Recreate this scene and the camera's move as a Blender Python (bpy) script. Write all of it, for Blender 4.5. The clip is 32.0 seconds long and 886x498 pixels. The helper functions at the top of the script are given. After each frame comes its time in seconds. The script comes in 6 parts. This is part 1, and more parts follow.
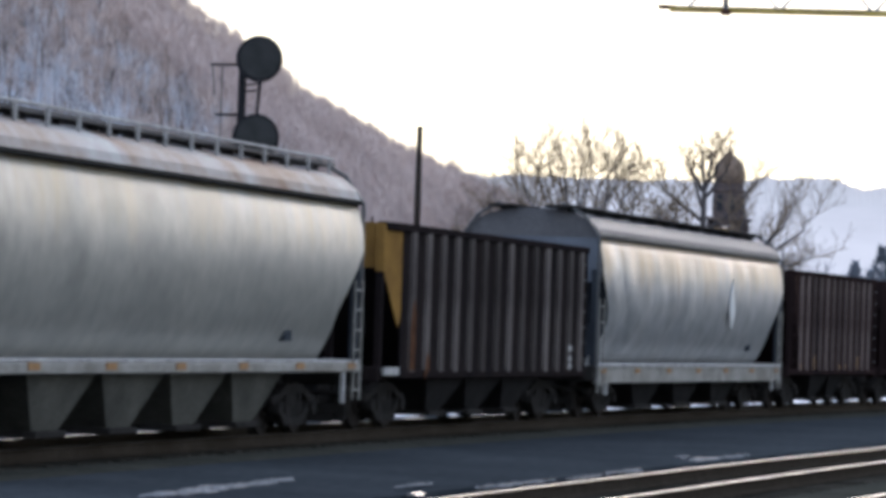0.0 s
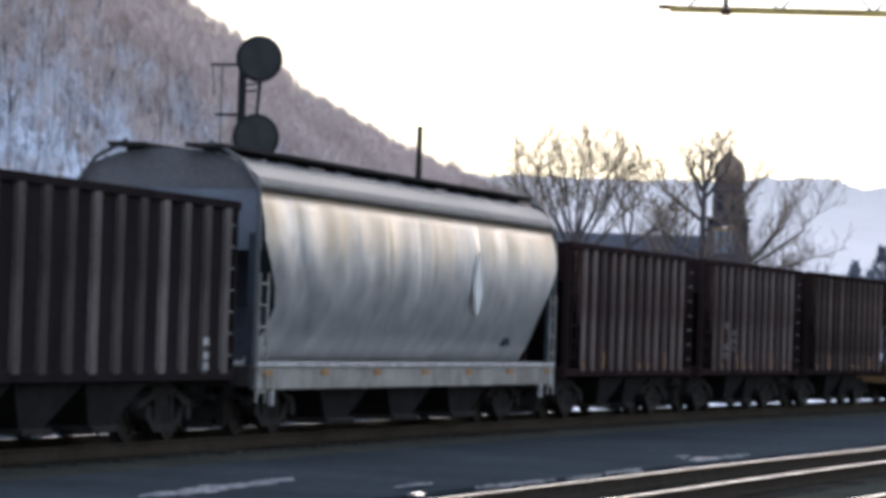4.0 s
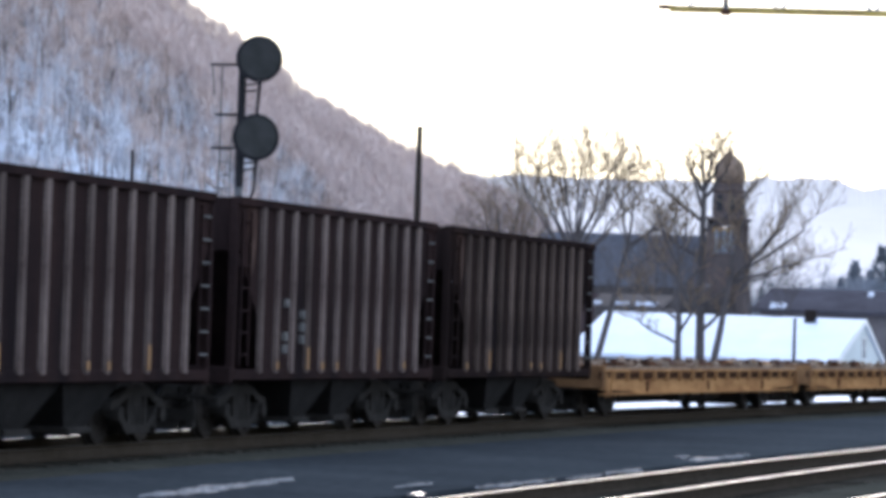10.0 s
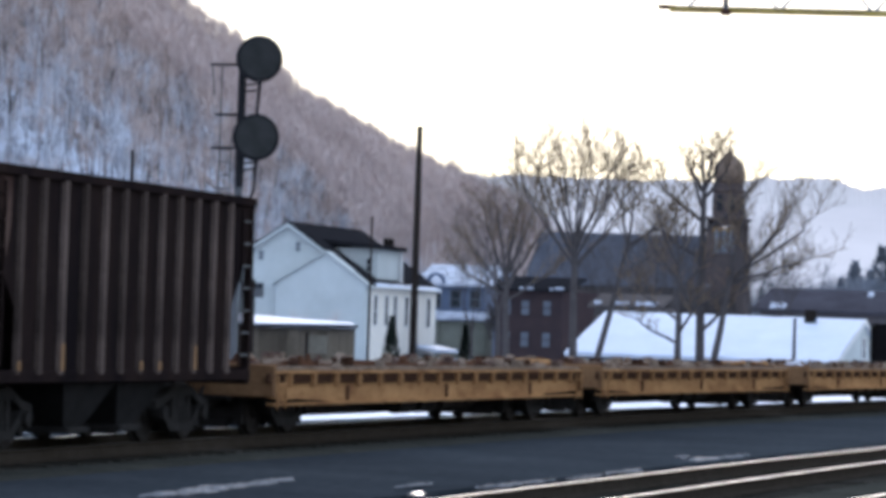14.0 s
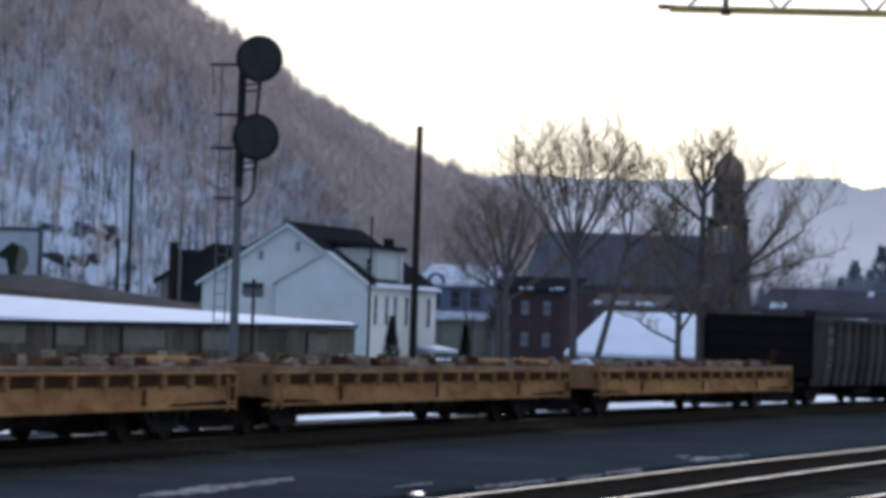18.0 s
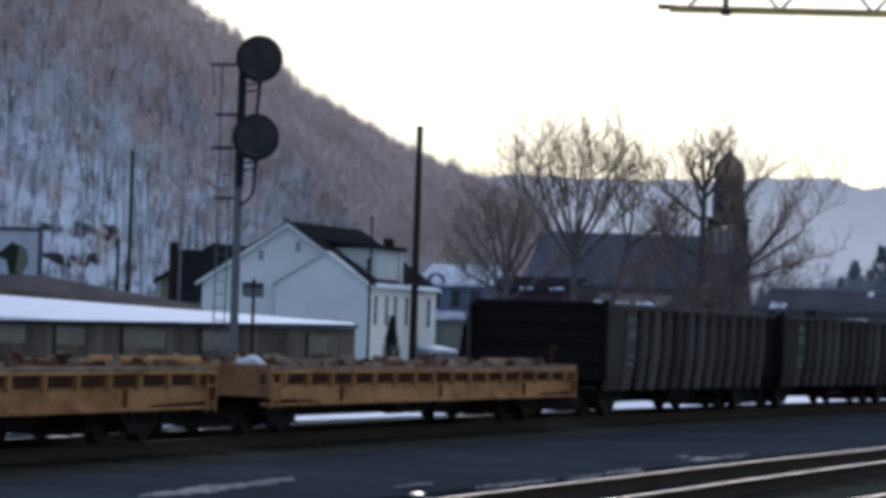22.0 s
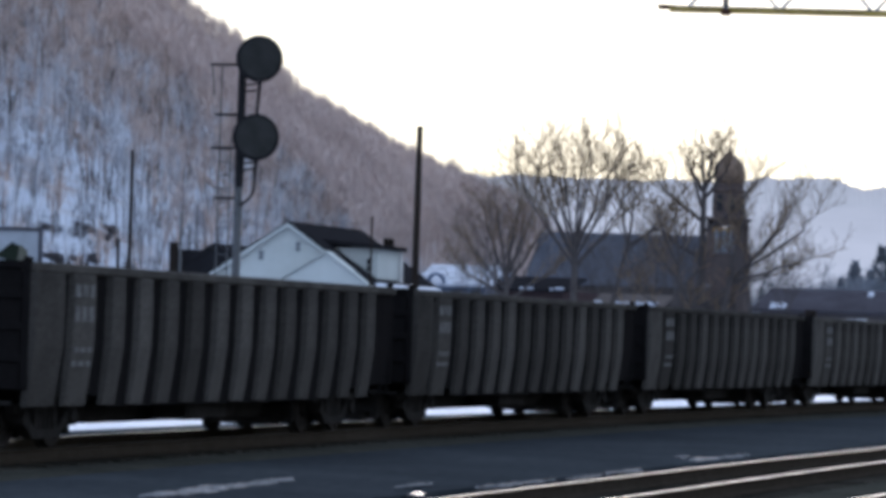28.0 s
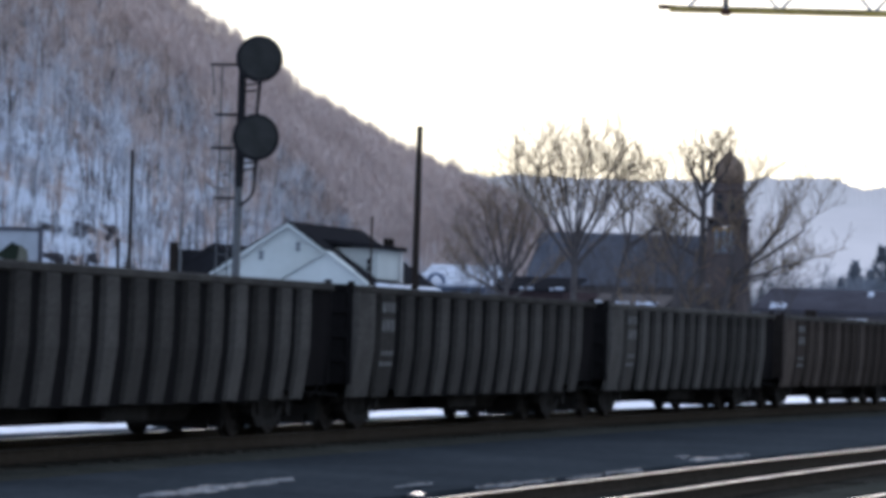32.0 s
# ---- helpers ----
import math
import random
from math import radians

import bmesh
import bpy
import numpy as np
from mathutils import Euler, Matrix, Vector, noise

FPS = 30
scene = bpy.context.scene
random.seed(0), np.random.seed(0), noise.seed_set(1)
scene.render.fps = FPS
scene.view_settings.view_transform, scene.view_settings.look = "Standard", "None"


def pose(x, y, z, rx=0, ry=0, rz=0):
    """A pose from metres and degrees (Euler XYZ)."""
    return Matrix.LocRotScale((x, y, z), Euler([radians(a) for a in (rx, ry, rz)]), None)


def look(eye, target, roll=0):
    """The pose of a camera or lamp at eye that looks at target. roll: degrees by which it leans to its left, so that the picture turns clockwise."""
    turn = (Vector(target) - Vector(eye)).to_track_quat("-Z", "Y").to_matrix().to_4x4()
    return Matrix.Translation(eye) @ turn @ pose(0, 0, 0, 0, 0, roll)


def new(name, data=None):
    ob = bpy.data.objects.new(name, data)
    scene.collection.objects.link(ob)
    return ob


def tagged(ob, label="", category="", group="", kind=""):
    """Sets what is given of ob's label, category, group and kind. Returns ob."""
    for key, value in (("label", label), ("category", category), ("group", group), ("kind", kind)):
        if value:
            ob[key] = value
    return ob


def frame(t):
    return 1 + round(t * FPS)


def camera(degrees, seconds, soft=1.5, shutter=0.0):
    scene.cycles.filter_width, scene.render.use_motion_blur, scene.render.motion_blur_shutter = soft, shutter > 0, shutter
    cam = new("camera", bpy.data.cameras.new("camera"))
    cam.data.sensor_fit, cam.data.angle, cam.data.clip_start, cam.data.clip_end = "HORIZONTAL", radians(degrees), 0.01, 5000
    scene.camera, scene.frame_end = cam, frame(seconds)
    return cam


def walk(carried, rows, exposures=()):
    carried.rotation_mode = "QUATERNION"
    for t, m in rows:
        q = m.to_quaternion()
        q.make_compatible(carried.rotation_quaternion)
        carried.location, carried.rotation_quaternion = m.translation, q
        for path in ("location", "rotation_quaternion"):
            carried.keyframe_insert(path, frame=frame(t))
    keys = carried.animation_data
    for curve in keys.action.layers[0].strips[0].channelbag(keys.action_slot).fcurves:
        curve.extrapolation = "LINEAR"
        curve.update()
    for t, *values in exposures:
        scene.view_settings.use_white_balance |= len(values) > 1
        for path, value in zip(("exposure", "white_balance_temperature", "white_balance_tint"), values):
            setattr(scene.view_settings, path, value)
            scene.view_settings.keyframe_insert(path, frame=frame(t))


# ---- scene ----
# ---- camera: stands still on a tripod ----
cam = camera(13.774, 32.0, soft=4.4, shutter=0.4)
EYE, YAW, TILT = Vector((0, 0, 1.7256)), radians(15.199), radians(1.2734)
VIEW = look(EYE, EYE + Vector((math.cos(YAW) * math.cos(TILT), math.sin(YAW) * math.cos(TILT), math.sin(TILT))), 1.942)
walk(cam, [(0, VIEW), (32, VIEW)], [(0, 3.1, 5700, 17), (3, 3.15, 5700, 17), (6, 3.12, 5650, 17), (8, 3.38, 5600, 17), (10, 3.52, 5600, 17), (12, 3.46, 5600, 17), (14, 3.1, 5550, 17), (17, 2.58, 5400, 17), (19, 2.25, 5350, 17), (23, 2.25, 5350, 17), (25, 2.42, 5400, 17), (28, 2.66, 5450, 17), (32, 2.7, 5450, 17)])

# ---- world and sun: low sun behind the ridge, pale hazy sky ----
SUN_EL, SUN_AZ = 7.0, 12.5  # degrees above the horizon, degrees left of the x axis
world = bpy.data.worlds.new("sky")
scene.world = world
world.use_nodes = True
wn = world.node_tree
sky = wn.nodes.new("ShaderNodeTexSky")
sky.sky_type, sky.sun_disc = "NISHITA", False
sky.sun_elevation, sky.sun_rotation = radians(SUN_EL), radians(90 - SUN_AZ)
sky.air_density, sky.dust_density, sky.ozone_density = 1.0, 3.0, 1.0
wn.nodes["Background"].inputs["Strength"].default_value = 0.15
haze = wn.nodes.new("ShaderNodeHueSaturation")
haze.inputs["Saturation"].default_value = 1.8
even = wn.nodes.new("ShaderNodeGamma")  # thin high cloud evens the sky out
even.inputs["Gamma"].default_value = 0.17
wn.links.new(sky.outputs[0], even.inputs["Color"])
wn.links.new(even.outputs[0], haze.inputs["Color"])
wn.links.new(haze.outputs[0], wn.nodes["Background"].inputs["Color"])
sun_data = bpy.data.lights.new("sun", "SUN")
sun_data.energy, sun_data.angle, sun_data.color = 0.5, radians(35), (1.0, 0.86, 0.68)
sun = new("sun", sun_data)
sun.matrix_world = look(Vector((500 * math.cos(radians(SUN_AZ)), 500 * math.sin(radians(SUN_AZ)), 500 * math.tan(radians(SUN_EL)))), (0, 0, 0))


# ---- materials ----
def material(name, color, rough=0.7, metal=0.0, vary=0.25, scale=3.0, color2=None, grain=40.0, bump=0.15, spread=0.5, stretch=(1, 1, 1), random_tint=0.0, spec=0.2, third=None):
    """A surface with broad stains, fine grain and relief, in object space."""
    m = bpy.data.materials.new(name)
    m.use_nodes = True
    nt = m.node_tree
    b = nt.nodes["Principled BSDF"]
    link = nt.links.new
    co = nt.nodes.new("ShaderNodeTexCoord")
    mp = nt.nodes.new("ShaderNodeMapping")
    mp.inputs["Scale"].default_value = stretch
    link(co.outputs["Object"], mp.inputs[0])
    big = nt.nodes.new("ShaderNodeTexNoise")
    big.inputs["Scale"].default_value, big.inputs["Detail"].default_value = scale, 6
    big.inputs["Roughness"].default_value = 0.62
    link(mp.outputs[0], big.inputs[0])
    ramp = nt.nodes.new("ShaderNodeValToRGB")
    c2 = color2 or tuple(c * (1 - vary) for c in color)
    ramp.color_ramp.elements[0].position, ramp.color_ramp.elements[1].position = 0.5 - spread * 0.35, 0.5 + spread * 0.35
    ramp.color_ramp.elements[0].color, ramp.color_ramp.elements[1].color = (*c2, 1), (*color, 1)
    if third:
        e = ramp.color_ramp.elements.new(min(0.97, 0.5 + spread * 0.5))
        e.color = (*third, 1)
    link(big.outputs[0], ramp.inputs[0])
    fine = nt.nodes.new("ShaderNodeTexNoise")
    fine.inputs["Scale"].default_value, fine.inputs["Detail"].default_value = grain, 3
    link(co.outputs["Object"], fine.inputs[0])
    mix = nt.nodes.new("ShaderNodeMix")
    mix.data_type, mix.blend_type = "RGBA", "OVERLAY"
    mix.inputs[0].default_value = min(1.0, vary * 1.4)
    link(ramp.outputs[0], mix.inputs[6])
    link(fine.outputs[0], mix.inputs[7])
    out = mix.outputs[2]
    if random_tint:
        info = nt.nodes.new("ShaderNodeObjectInfo")
        mul = nt.nodes.new("ShaderNodeMapRange")
        mul.inputs[3].default_value, mul.inputs[4].default_value = 1 - random_tint, 1 + random_tint
        link(info.outputs["Random"], mul.inputs[0])
        hsv = nt.nodes.new("ShaderNodeHueSaturation")
        link(mul.outputs[0], hsv.inputs["Value"])
        link(out, hsv.inputs["Color"])
        out = hsv.outputs[0]
    link(out, b.inputs["Base Color"])
    b.inputs["Metallic"].default_value = metal
    b.inputs["Specular IOR Level"].default_value = spec
    rr = nt.nodes.new("ShaderNodeMapRange")
    rr.inputs[3].default_value, rr.inputs[4].default_value = max(0.02, rough - 0.12), min(1, rough + 0.12)
    link(big.outputs[0], rr.inputs[0])
    link(rr.outputs[0], b.inputs["Roughness"])
    if bump:
        bp = nt.nodes.new("ShaderNodeBump")
        bp.inputs["Strength"].default_value, bp.inputs["Distance"].default_value = bump, 0.02
        link(fine.outputs[0], bp.inputs["Height"])
        link(bp.outputs[0], b.inputs["Normal"])
    return m


M = {}
M["silver"] = material("weathered_silver_paint", (0.42, 0.42, 0.405), 0.36, 0.38, 0.4, 1.1, (0.23, 0.245, 0.255), 2.2, 0.28, 0.9, (1.6, 1, 0.35), spec=0.4)
M["bayblack"] = material("near_black_bay_steel", (0.028, 0.027, 0.027), 0.9, 0.0, 0.35, 2, (0.018, 0.018, 0.018), 30, 0.2, spec=0.0)


def sky_tint_streaks(m, low, high, color):
    """Tan streaks below the roof edge: dirt, plus the warm sky's reflection painted in."""
    nt = m.node_tree
    link = nt.links.new
    b = nt.nodes["Principled BSDF"]
    old = b.inputs["Base Color"].links[0].from_socket
    co = nt.nodes.new("ShaderNodeTexCoord")
    mp = nt.nodes.new("ShaderNodeMapping")
    mp.inputs["Scale"].default_value = (1.3, 0.3, 0.12)
    link(co.outputs["Object"], mp.inputs[0])
    tex = nt.nodes.new("ShaderNodeTexNoise")
    tex.inputs["Scale"].default_value, tex.inputs["Detail"].default_value = 1.6, 4
    link(mp.outputs[0], tex.inputs[0])
    xyz = nt.nodes.new("ShaderNodeSeparateXYZ")
    link(co.outputs["Object"], xyz.inputs[0])
    up = nt.nodes.new("ShaderNodeMapRange")
    up.inputs[1].default_value, up.inputs[2].default_value = low, high
    up.inputs[3].default_value, up.inputs[4].default_value = -0.45, 0.35
    link(xyz.outputs["Z"], up.inputs[0])
    add = nt.nodes.new("ShaderNodeMath")
    link(tex.outputs[0], add.inputs[0])
    link(up.outputs[0], add.inputs[1])
    edge = nt.nodes.new("ShaderNodeMapRange")
    edge.inputs[1].default_value, edge.inputs[2].default_value = 0.35, 0.75
    link(add.outputs[0], edge.inputs[0])
    mix = nt.nodes.new("ShaderNodeMix")
    mix.data_type = "RGBA"
    link(edge.outputs[0], mix.inputs[0])
    link(old, mix.inputs[6])
    mix.inputs[7].default_value = (*color, 1)
    link(mix.outputs[2], b.inputs["Base Color"])


sky_tint_streaks(M["silver"], 2.2, 3.9, (0.36, 0.28, 0.175))
M["cream"] = material("weathered_grey_paint", (0.40, 0.395, 0.355), 0.36, 0.35, 0.25, 0.8, (0.26, 0.26, 0.235), 3, 0.12, 0.9, (2.2, 1, 0.25), spec=0.5)
sky_tint_streaks(M["cream"], 2.2, 4.6, (0.34, 0.285, 0.17))
M["roofgrey"] = material("galvanised_roof", (0.125, 0.125, 0.13), 0.6, 0.1, 0.3, 1.2, (0.08, 0.08, 0.085), 25, 0.05, 0.8, (0.4, 1, 1))
M["endblue"] = material("blue_grey_end_paint", (0.14, 0.16, 0.19), 0.55, 0.0, 0.2, 1.0, (0.10, 0.11, 0.13), 25, 0.06)
M["sill"] = material("dirty_grey_sill", (0.27, 0.268, 0.25), 0.65, 0.0, 0.4, 1.5, (0.12, 0.115, 0.10), 30, 0.1)
M["orange"] = material("faded_orange_reflector", (0.26, 0.14, 0.05), 0.6, 0.0, 0.3, 6, None, 60, 0.05)
M["whitemark"] = material("faded_white_paint", (0.42, 0.42, 0.41), 0.8, 0.0, 0.35, 5, (0.2, 0.2, 0.2), 60, 0.05)
# Shade between hopper ribs is put into the colours: sheets darkened, ribs lightened.
M["brown"] = material("shaded_oxide_brown_paint", (0.031, 0.020, 0.019), 0.75, 0.0, 0.35, 1.2, (0.015, 0.012, 0.013), 30, 0.15, 0.5, (1.1, 1, 0.3), spec=0.0)
M["brownrib"] = material("lit_worn_brown_rib", (0.20, 0.165, 0.15), 0.75, 0.0, 0.5, 2.0, (0.04, 0.028, 0.027), 30, 0.15, 0.7, (1, 1, 0.3), 0.4, spec=0.0)
M["black"] = material("shaded_black_paint", (0.024, 0.0185, 0.018), 0.75, 0.0, 0.3, 1.2, (0.012, 0.011, 0.012), 30, 0.15, 0.7, (1.5, 1, 0.4), spec=0.0)
M["blackrib"] = material("lit_grey_rib", (0.145, 0.13, 0.12), 0.75, 0.0, 0.4, 1.6, (0.04, 0.034, 0.033), 30, 0.15, 0.7, (1, 1, 0.35), 0.45, spec=0.0)
M["sootrib"] = material("lit_worn_sooty_rib", (0.14, 0.108, 0.092), 0.75, 0.0, 0.45, 2.4, (0.03, 0.024, 0.022), 30, 0.15, 0.6, (1, 1, 0.35), 0.4, spec=0.0)
M["sootbrown"] = material("shaded_sooty_brown_paint", (0.026, 0.018, 0.016), 0.75, 0.0, 0.35, 1.2, (0.011, 0.009, 0.010), 30, 0.15, 0.5, (1.1, 1, 0.3), spec=0.0)
M["bared"] = material("paint_worn_to_tan", (0.15, 0.105, 0.085), 0.85, 0.0, 0.5, 2.5, (0.045, 0.028, 0.024), 30, 0.15, 0.4, (1, 1, 0.4), spec=0.0)
M["yellow"] = material("yellow_ochre_paint", (0.27, 0.16, 0.045), 0.75, 0.0, 0.35, 1.8, (0.13, 0.075, 0.03), 30, 0.1, 0.8, spec=0.0)
M["rust"] = material("rust", (0.105, 0.055, 0.032), 0.85, 0.0, 0.35, 3, (0.055, 0.028, 0.018), 50, 0.2, spec=0.0)
M["flat"] = material("faded_tan_yellow_paint", (0.43, 0.252, 0.112), 0.8, 0.0, 0.45, 1.6, (0.17, 0.085, 0.04), 40, 0.12, 0.6, (0.6, 1, 1.4), 0.08, spec=0.0)
M["pocket"] = material("rust_and_pocket_shade", (0.062, 0.033, 0.021), 0.85, 0.0, 0.4, 2, (0.03, 0.017, 0.012), 50, 0.2, spec=0.0)
M["flatend"] = material("rusty_tan_end_paint", (0.26, 0.155, 0.078), 0.85, 0.0, 0.4, 2, (0.11, 0.06, 0.034), 40, 0.15, 0.7, spec=0.0)
M["deck"] = material("weathered_deck_planks", (0.27, 0.21, 0.165), 0.9, 0.0, 0.35, 2, (0.13, 0.10, 0.075), 30, 0.3, 0.8, (1, 1, 1), 0.25, spec=0.0)
# Gondola groove shade is painted in: near-black sheets behind lightened posts.
M["gon"] = material("shaded_gondola_paint", (0.015, 0.014, 0.0145), 0.75, 0.0, 0.35, 1.0, (0.009, 0.0088, 0.0092), 30, 0.15, 0.8, (1.2, 1, 0.5), spec=0.0)
M["gonrib"] = material("lit_gondola_rib", (0.096, 0.091, 0.084), 0.75, 0.0, 0.55, 1.0, (0.03, 0.029, 0.028), 30, 0.15, 0.85, (1, 1, 0.6), 0.35, spec=0.0)
M["gonbrownrib"] = material("lit_rusty_gondola_rib", (0.088, 0.074, 0.064), 0.8, 0.0, 0.5, 1.0, (0.036, 0.03, 0.027), 30, 0.15, 0.85, (1, 1, 0.6), 0.35, spec=0.0)
M["gonbrown"] = material("shaded_rusty_gondola_paint", (0.034, 0.028, 0.025), 0.8, 0.0, 0.35, 1.0, (0.02, 0.018, 0.017), 30, 0.15, 0.8, (1.2, 1, 0.5), spec=0.0)
M["truck"] = material("greasy_cast_steel", (0.038, 0.036, 0.034), 0.85, 0.0, 0.35, 4, (0.024, 0.023, 0.022), 40, 0.2, spec=0.0)
M["wheel"] = material("wheel_steel", (0.04, 0.036, 0.033), 0.7, 0.2, 0.3, 5, None, 40, 0.1, spec=0.0)
M["rail"] = material("polished_rail", (0.088, 0.086, 0.070), 0.5, 1.0, 0.3, 1.5, (0.045, 0.043, 0.036), 60, 0.02)
M["railside"] = material("rusty_rail_web", (0.05, 0.042, 0.033), 0.85, 0.0, 0.3, 6, None, 60, 0.15, spec=0.0)
M["tie"] = material("creosoted_tie", (0.045, 0.042, 0.035), 0.9, 0.0, 0.35, 3, (0.025, 0.0235, 0.020), 40, 0.3, 0.8, (1, 1, 1), 0.3, spec=0.0)
M["ballast"] = material("cinder_ballast", (0.050, 0.051, 0.043), 1.0, 0.0, 0.4, 1.2, (0.027, 0.028, 0.025), 18, 0.6, 0.8, spec=0.0)
M["snow"] = material("snow", (0.60, 0.655, 0.75), 0.75, 0.0, 0.12, 0.6, (0.48, 0.535, 0.63), 12, 0.2, 0.8)
M["oldsnow"] = material("old_thin_snow", (0.155, 0.17, 0.19), 0.8, 0.0, 0.4, 3, (0.065, 0.072, 0.082), 12, 0.2, 0.6)
M["signal"] = material("flat_black_enamel", (0.022, 0.022, 0.024), 0.6, 0.0, 0.2, 4, None, 40, 0.05, spec=0.0)
M["face"] = material("dusty_black_target_face", (0.040, 0.041, 0.040), 0.8, 0.0, 0.3, 2, (0.026, 0.027, 0.026), 40, 0.05, spec=0.0)
M["mast"] = material("grey_steel_mast", (0.10, 0.105, 0.11), 0.6, 0.3, 0.25, 3, None, 40, 0.08)
M["pole"] = material("dark_wooden_pole", (0.028, 0.023, 0.020), 0.9, 0.0, 0.35, 2, None, 30, 0.3, 0.6, (4, 4, 0.5), spec=0.0)
M["siding"] = material("white_clapboard", (0.50, 0.535, 0.525), 0.8, 0.0, 0.12, 0.5, (0.43, 0.46, 0.45), 20, 0.05, spec=0.0)
M["trim"] = material("white_trim", (0.60, 0.61, 0.60), 0.7, 0.0, 0.1, 1, None, 20, 0.03)
M["darkroof"] = material("dark_shingle_roof", (0.022, 0.022, 0.025), 0.9, 0.0, 0.3, 1.0, None, 14, 0.3, spec=0.0)
M["brownroof"] = material("grey_brown_roof", (0.115, 0.10, 0.095), 0.9, 0.0, 0.3, 0.5, (0.075, 0.068, 0.065), 14, 0.3, spec=0.0)
M["glass"] = material("dark_window_glass", (0.03, 0.035, 0.04), 0.08, 0.0, 0.1, 1, None, 10, 0)
M["board"] = material("weathered_shed_boards", (0.125, 0.104, 0.076), 0.9, 0.0, 0.4, 0.8, (0.06, 0.05, 0.037), 20, 0.25, 0.8, (1, 1, 0.5), 0.25, spec=0.0)
M["brick"] = material("dark_red_brick", (0.058, 0.042, 0.042), 0.9, 0.0, 0.3, 1.0, (0.042, 0.033, 0.036), 12, 0.3, spec=0.0)
M["longroof"] = material("weathered_long_roof", (0.075, 0.072, 0.085), 0.9, 0.0, 0.3, 0.4, (0.05, 0.048, 0.056), 14, 0.3, spec=0.0)
M["stone"] = material("church_stone", (0.15, 0.135, 0.135), 0.9, 0.0, 0.3, 0.3, (0.10, 0.09, 0.093), 5, 0.3, spec=0.0)
M["slate"] = material("blue_grey_slate", (0.10, 0.106, 0.128), 0.8, 0.0, 0.25, 0.3, (0.06, 0.064, 0.08), 5, 0.2, spec=0.0)
M["copper"] = material("brown_patinated_dome", (0.20, 0.14, 0.10), 0.55, 0.1, 0.3, 0.8, (0.12, 0.09, 0.07), 6, 0.1)
M["bluehouse"] = material("blue_painted_siding", (0.11, 0.14, 0.21), 0.8, 0.0, 0.2, 1, None, 15, 0.1)
M["olive"] = material("grey_green_siding", (0.17, 0.175, 0.145), 0.85, 0.0, 0.2, 1, None, 15, 0.1, spec=0.0)
M["bark"] = material("grey_brown_bark", (0.088, 0.079, 0.077), 0.95, 0.0, 0.3, 3, None, 30, 0.3, spec=0.0)
M["twig"] = material("fine_twigs", (0.155, 0.122, 0.092), 0.95, 0.0, 0.3, 3, None, 30, 0)


def glare_tint(m, share_through, color):
    """Stands in for sky glare: twigs let some golden light through from behind."""
    nt = m.node_tree
    end = [n for n in nt.nodes if n.type == "OUTPUT_MATERIAL"][0]
    body = nt.nodes["Principled BSDF"]
    thin = nt.nodes.new("ShaderNodeBsdfTranslucent")
    thin.inputs["Color"].default_value = (*color, 1)
    mix = nt.nodes.new("ShaderNodeMixShader")
    mix.inputs[0].default_value = share_through
    nt.links.new(body.outputs[0], mix.inputs[1])
    nt.links.new(thin.outputs[0], mix.inputs[2])
    nt.links.new(mix.outputs[0], end.inputs["Surface"])


glare_tint(M["twig"], 0.2, (0.62, 0.46, 0.24))
M["evergreen"] = material("dark_evergreen", (0.022, 0.032, 0.022), 0.9, 0.0, 0.4, 4, None, 20, 0)
# Distance haze is put into the pale colour of the hillside woods.
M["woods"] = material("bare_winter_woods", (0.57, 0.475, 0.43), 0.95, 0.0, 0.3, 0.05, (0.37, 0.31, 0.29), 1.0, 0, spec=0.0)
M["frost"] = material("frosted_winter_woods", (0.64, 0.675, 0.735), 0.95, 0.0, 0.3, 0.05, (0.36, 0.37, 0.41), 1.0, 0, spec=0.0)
# Valley mist is painted into this grey-blue tree colour.
M["mistwoods"] = material("grey_blue_haze_trees", (0.20, 0.215, 0.245), 0.95, 0.0, 0.3, 0.1, (0.12, 0.13, 0.15), 1.0, 0, spec=0.0)
M["chord"] = material("girder_colour_fringe", (0.60, 0.46, 0.10), 0.6, 0.0, 0.25, 2, (0.36, 0.25, 0.08), 30, 0.1)
M["paleblue"] = material("pale_blue_panel", (0.42, 0.47, 0.54), 0.8, 0.0, 0.2, 1, None, 15, 0.1)
M["panel"] = material("pale_weathered_panel", (0.165, 0.148, 0.112), 0.9, 0.0, 0.3, 1, None, 15, 0.1)
M["roofrust"] = material("rust_smeared_roof", (0.34, 0.34, 0.34), 0.65, 0.0, 0.25, 0.55, (0.17, 0.105, 0.07), 25, 0.05, 0.35)
# Grime plus the shade under the car, both mixed into this colour.
M["bay"] = material("grimy_shaded_bay_paint", (0.11, 0.11, 0.095), 0.85, 0.0, 0.35, 1.5, (0.05, 0.05, 0.045), 25, 0.1, 0.8, spec=0.0)
M["dimmark"] = material("worn_off_white_paint", (0.20, 0.20, 0.20), 0.85, 0.0, 0.5, 9, (0.07, 0.07, 0.07), 60, 0.05, 0.6, spec=0.0)
M["thinsnow"] = material("thin_patchy_snow", (0.56, 0.60, 0.68), 0.8, 0.0, 0.2, 1.2, (0.26, 0.28, 0.33), 8, 0.2, 0.5)
M["litsiding"] = material("lit_cream_clapboard", (0.80, 0.77, 0.69), 0.8, 0.0, 0.12, 0.5, (0.70, 0.67, 0.60), 20, 0.05, spec=0.0)
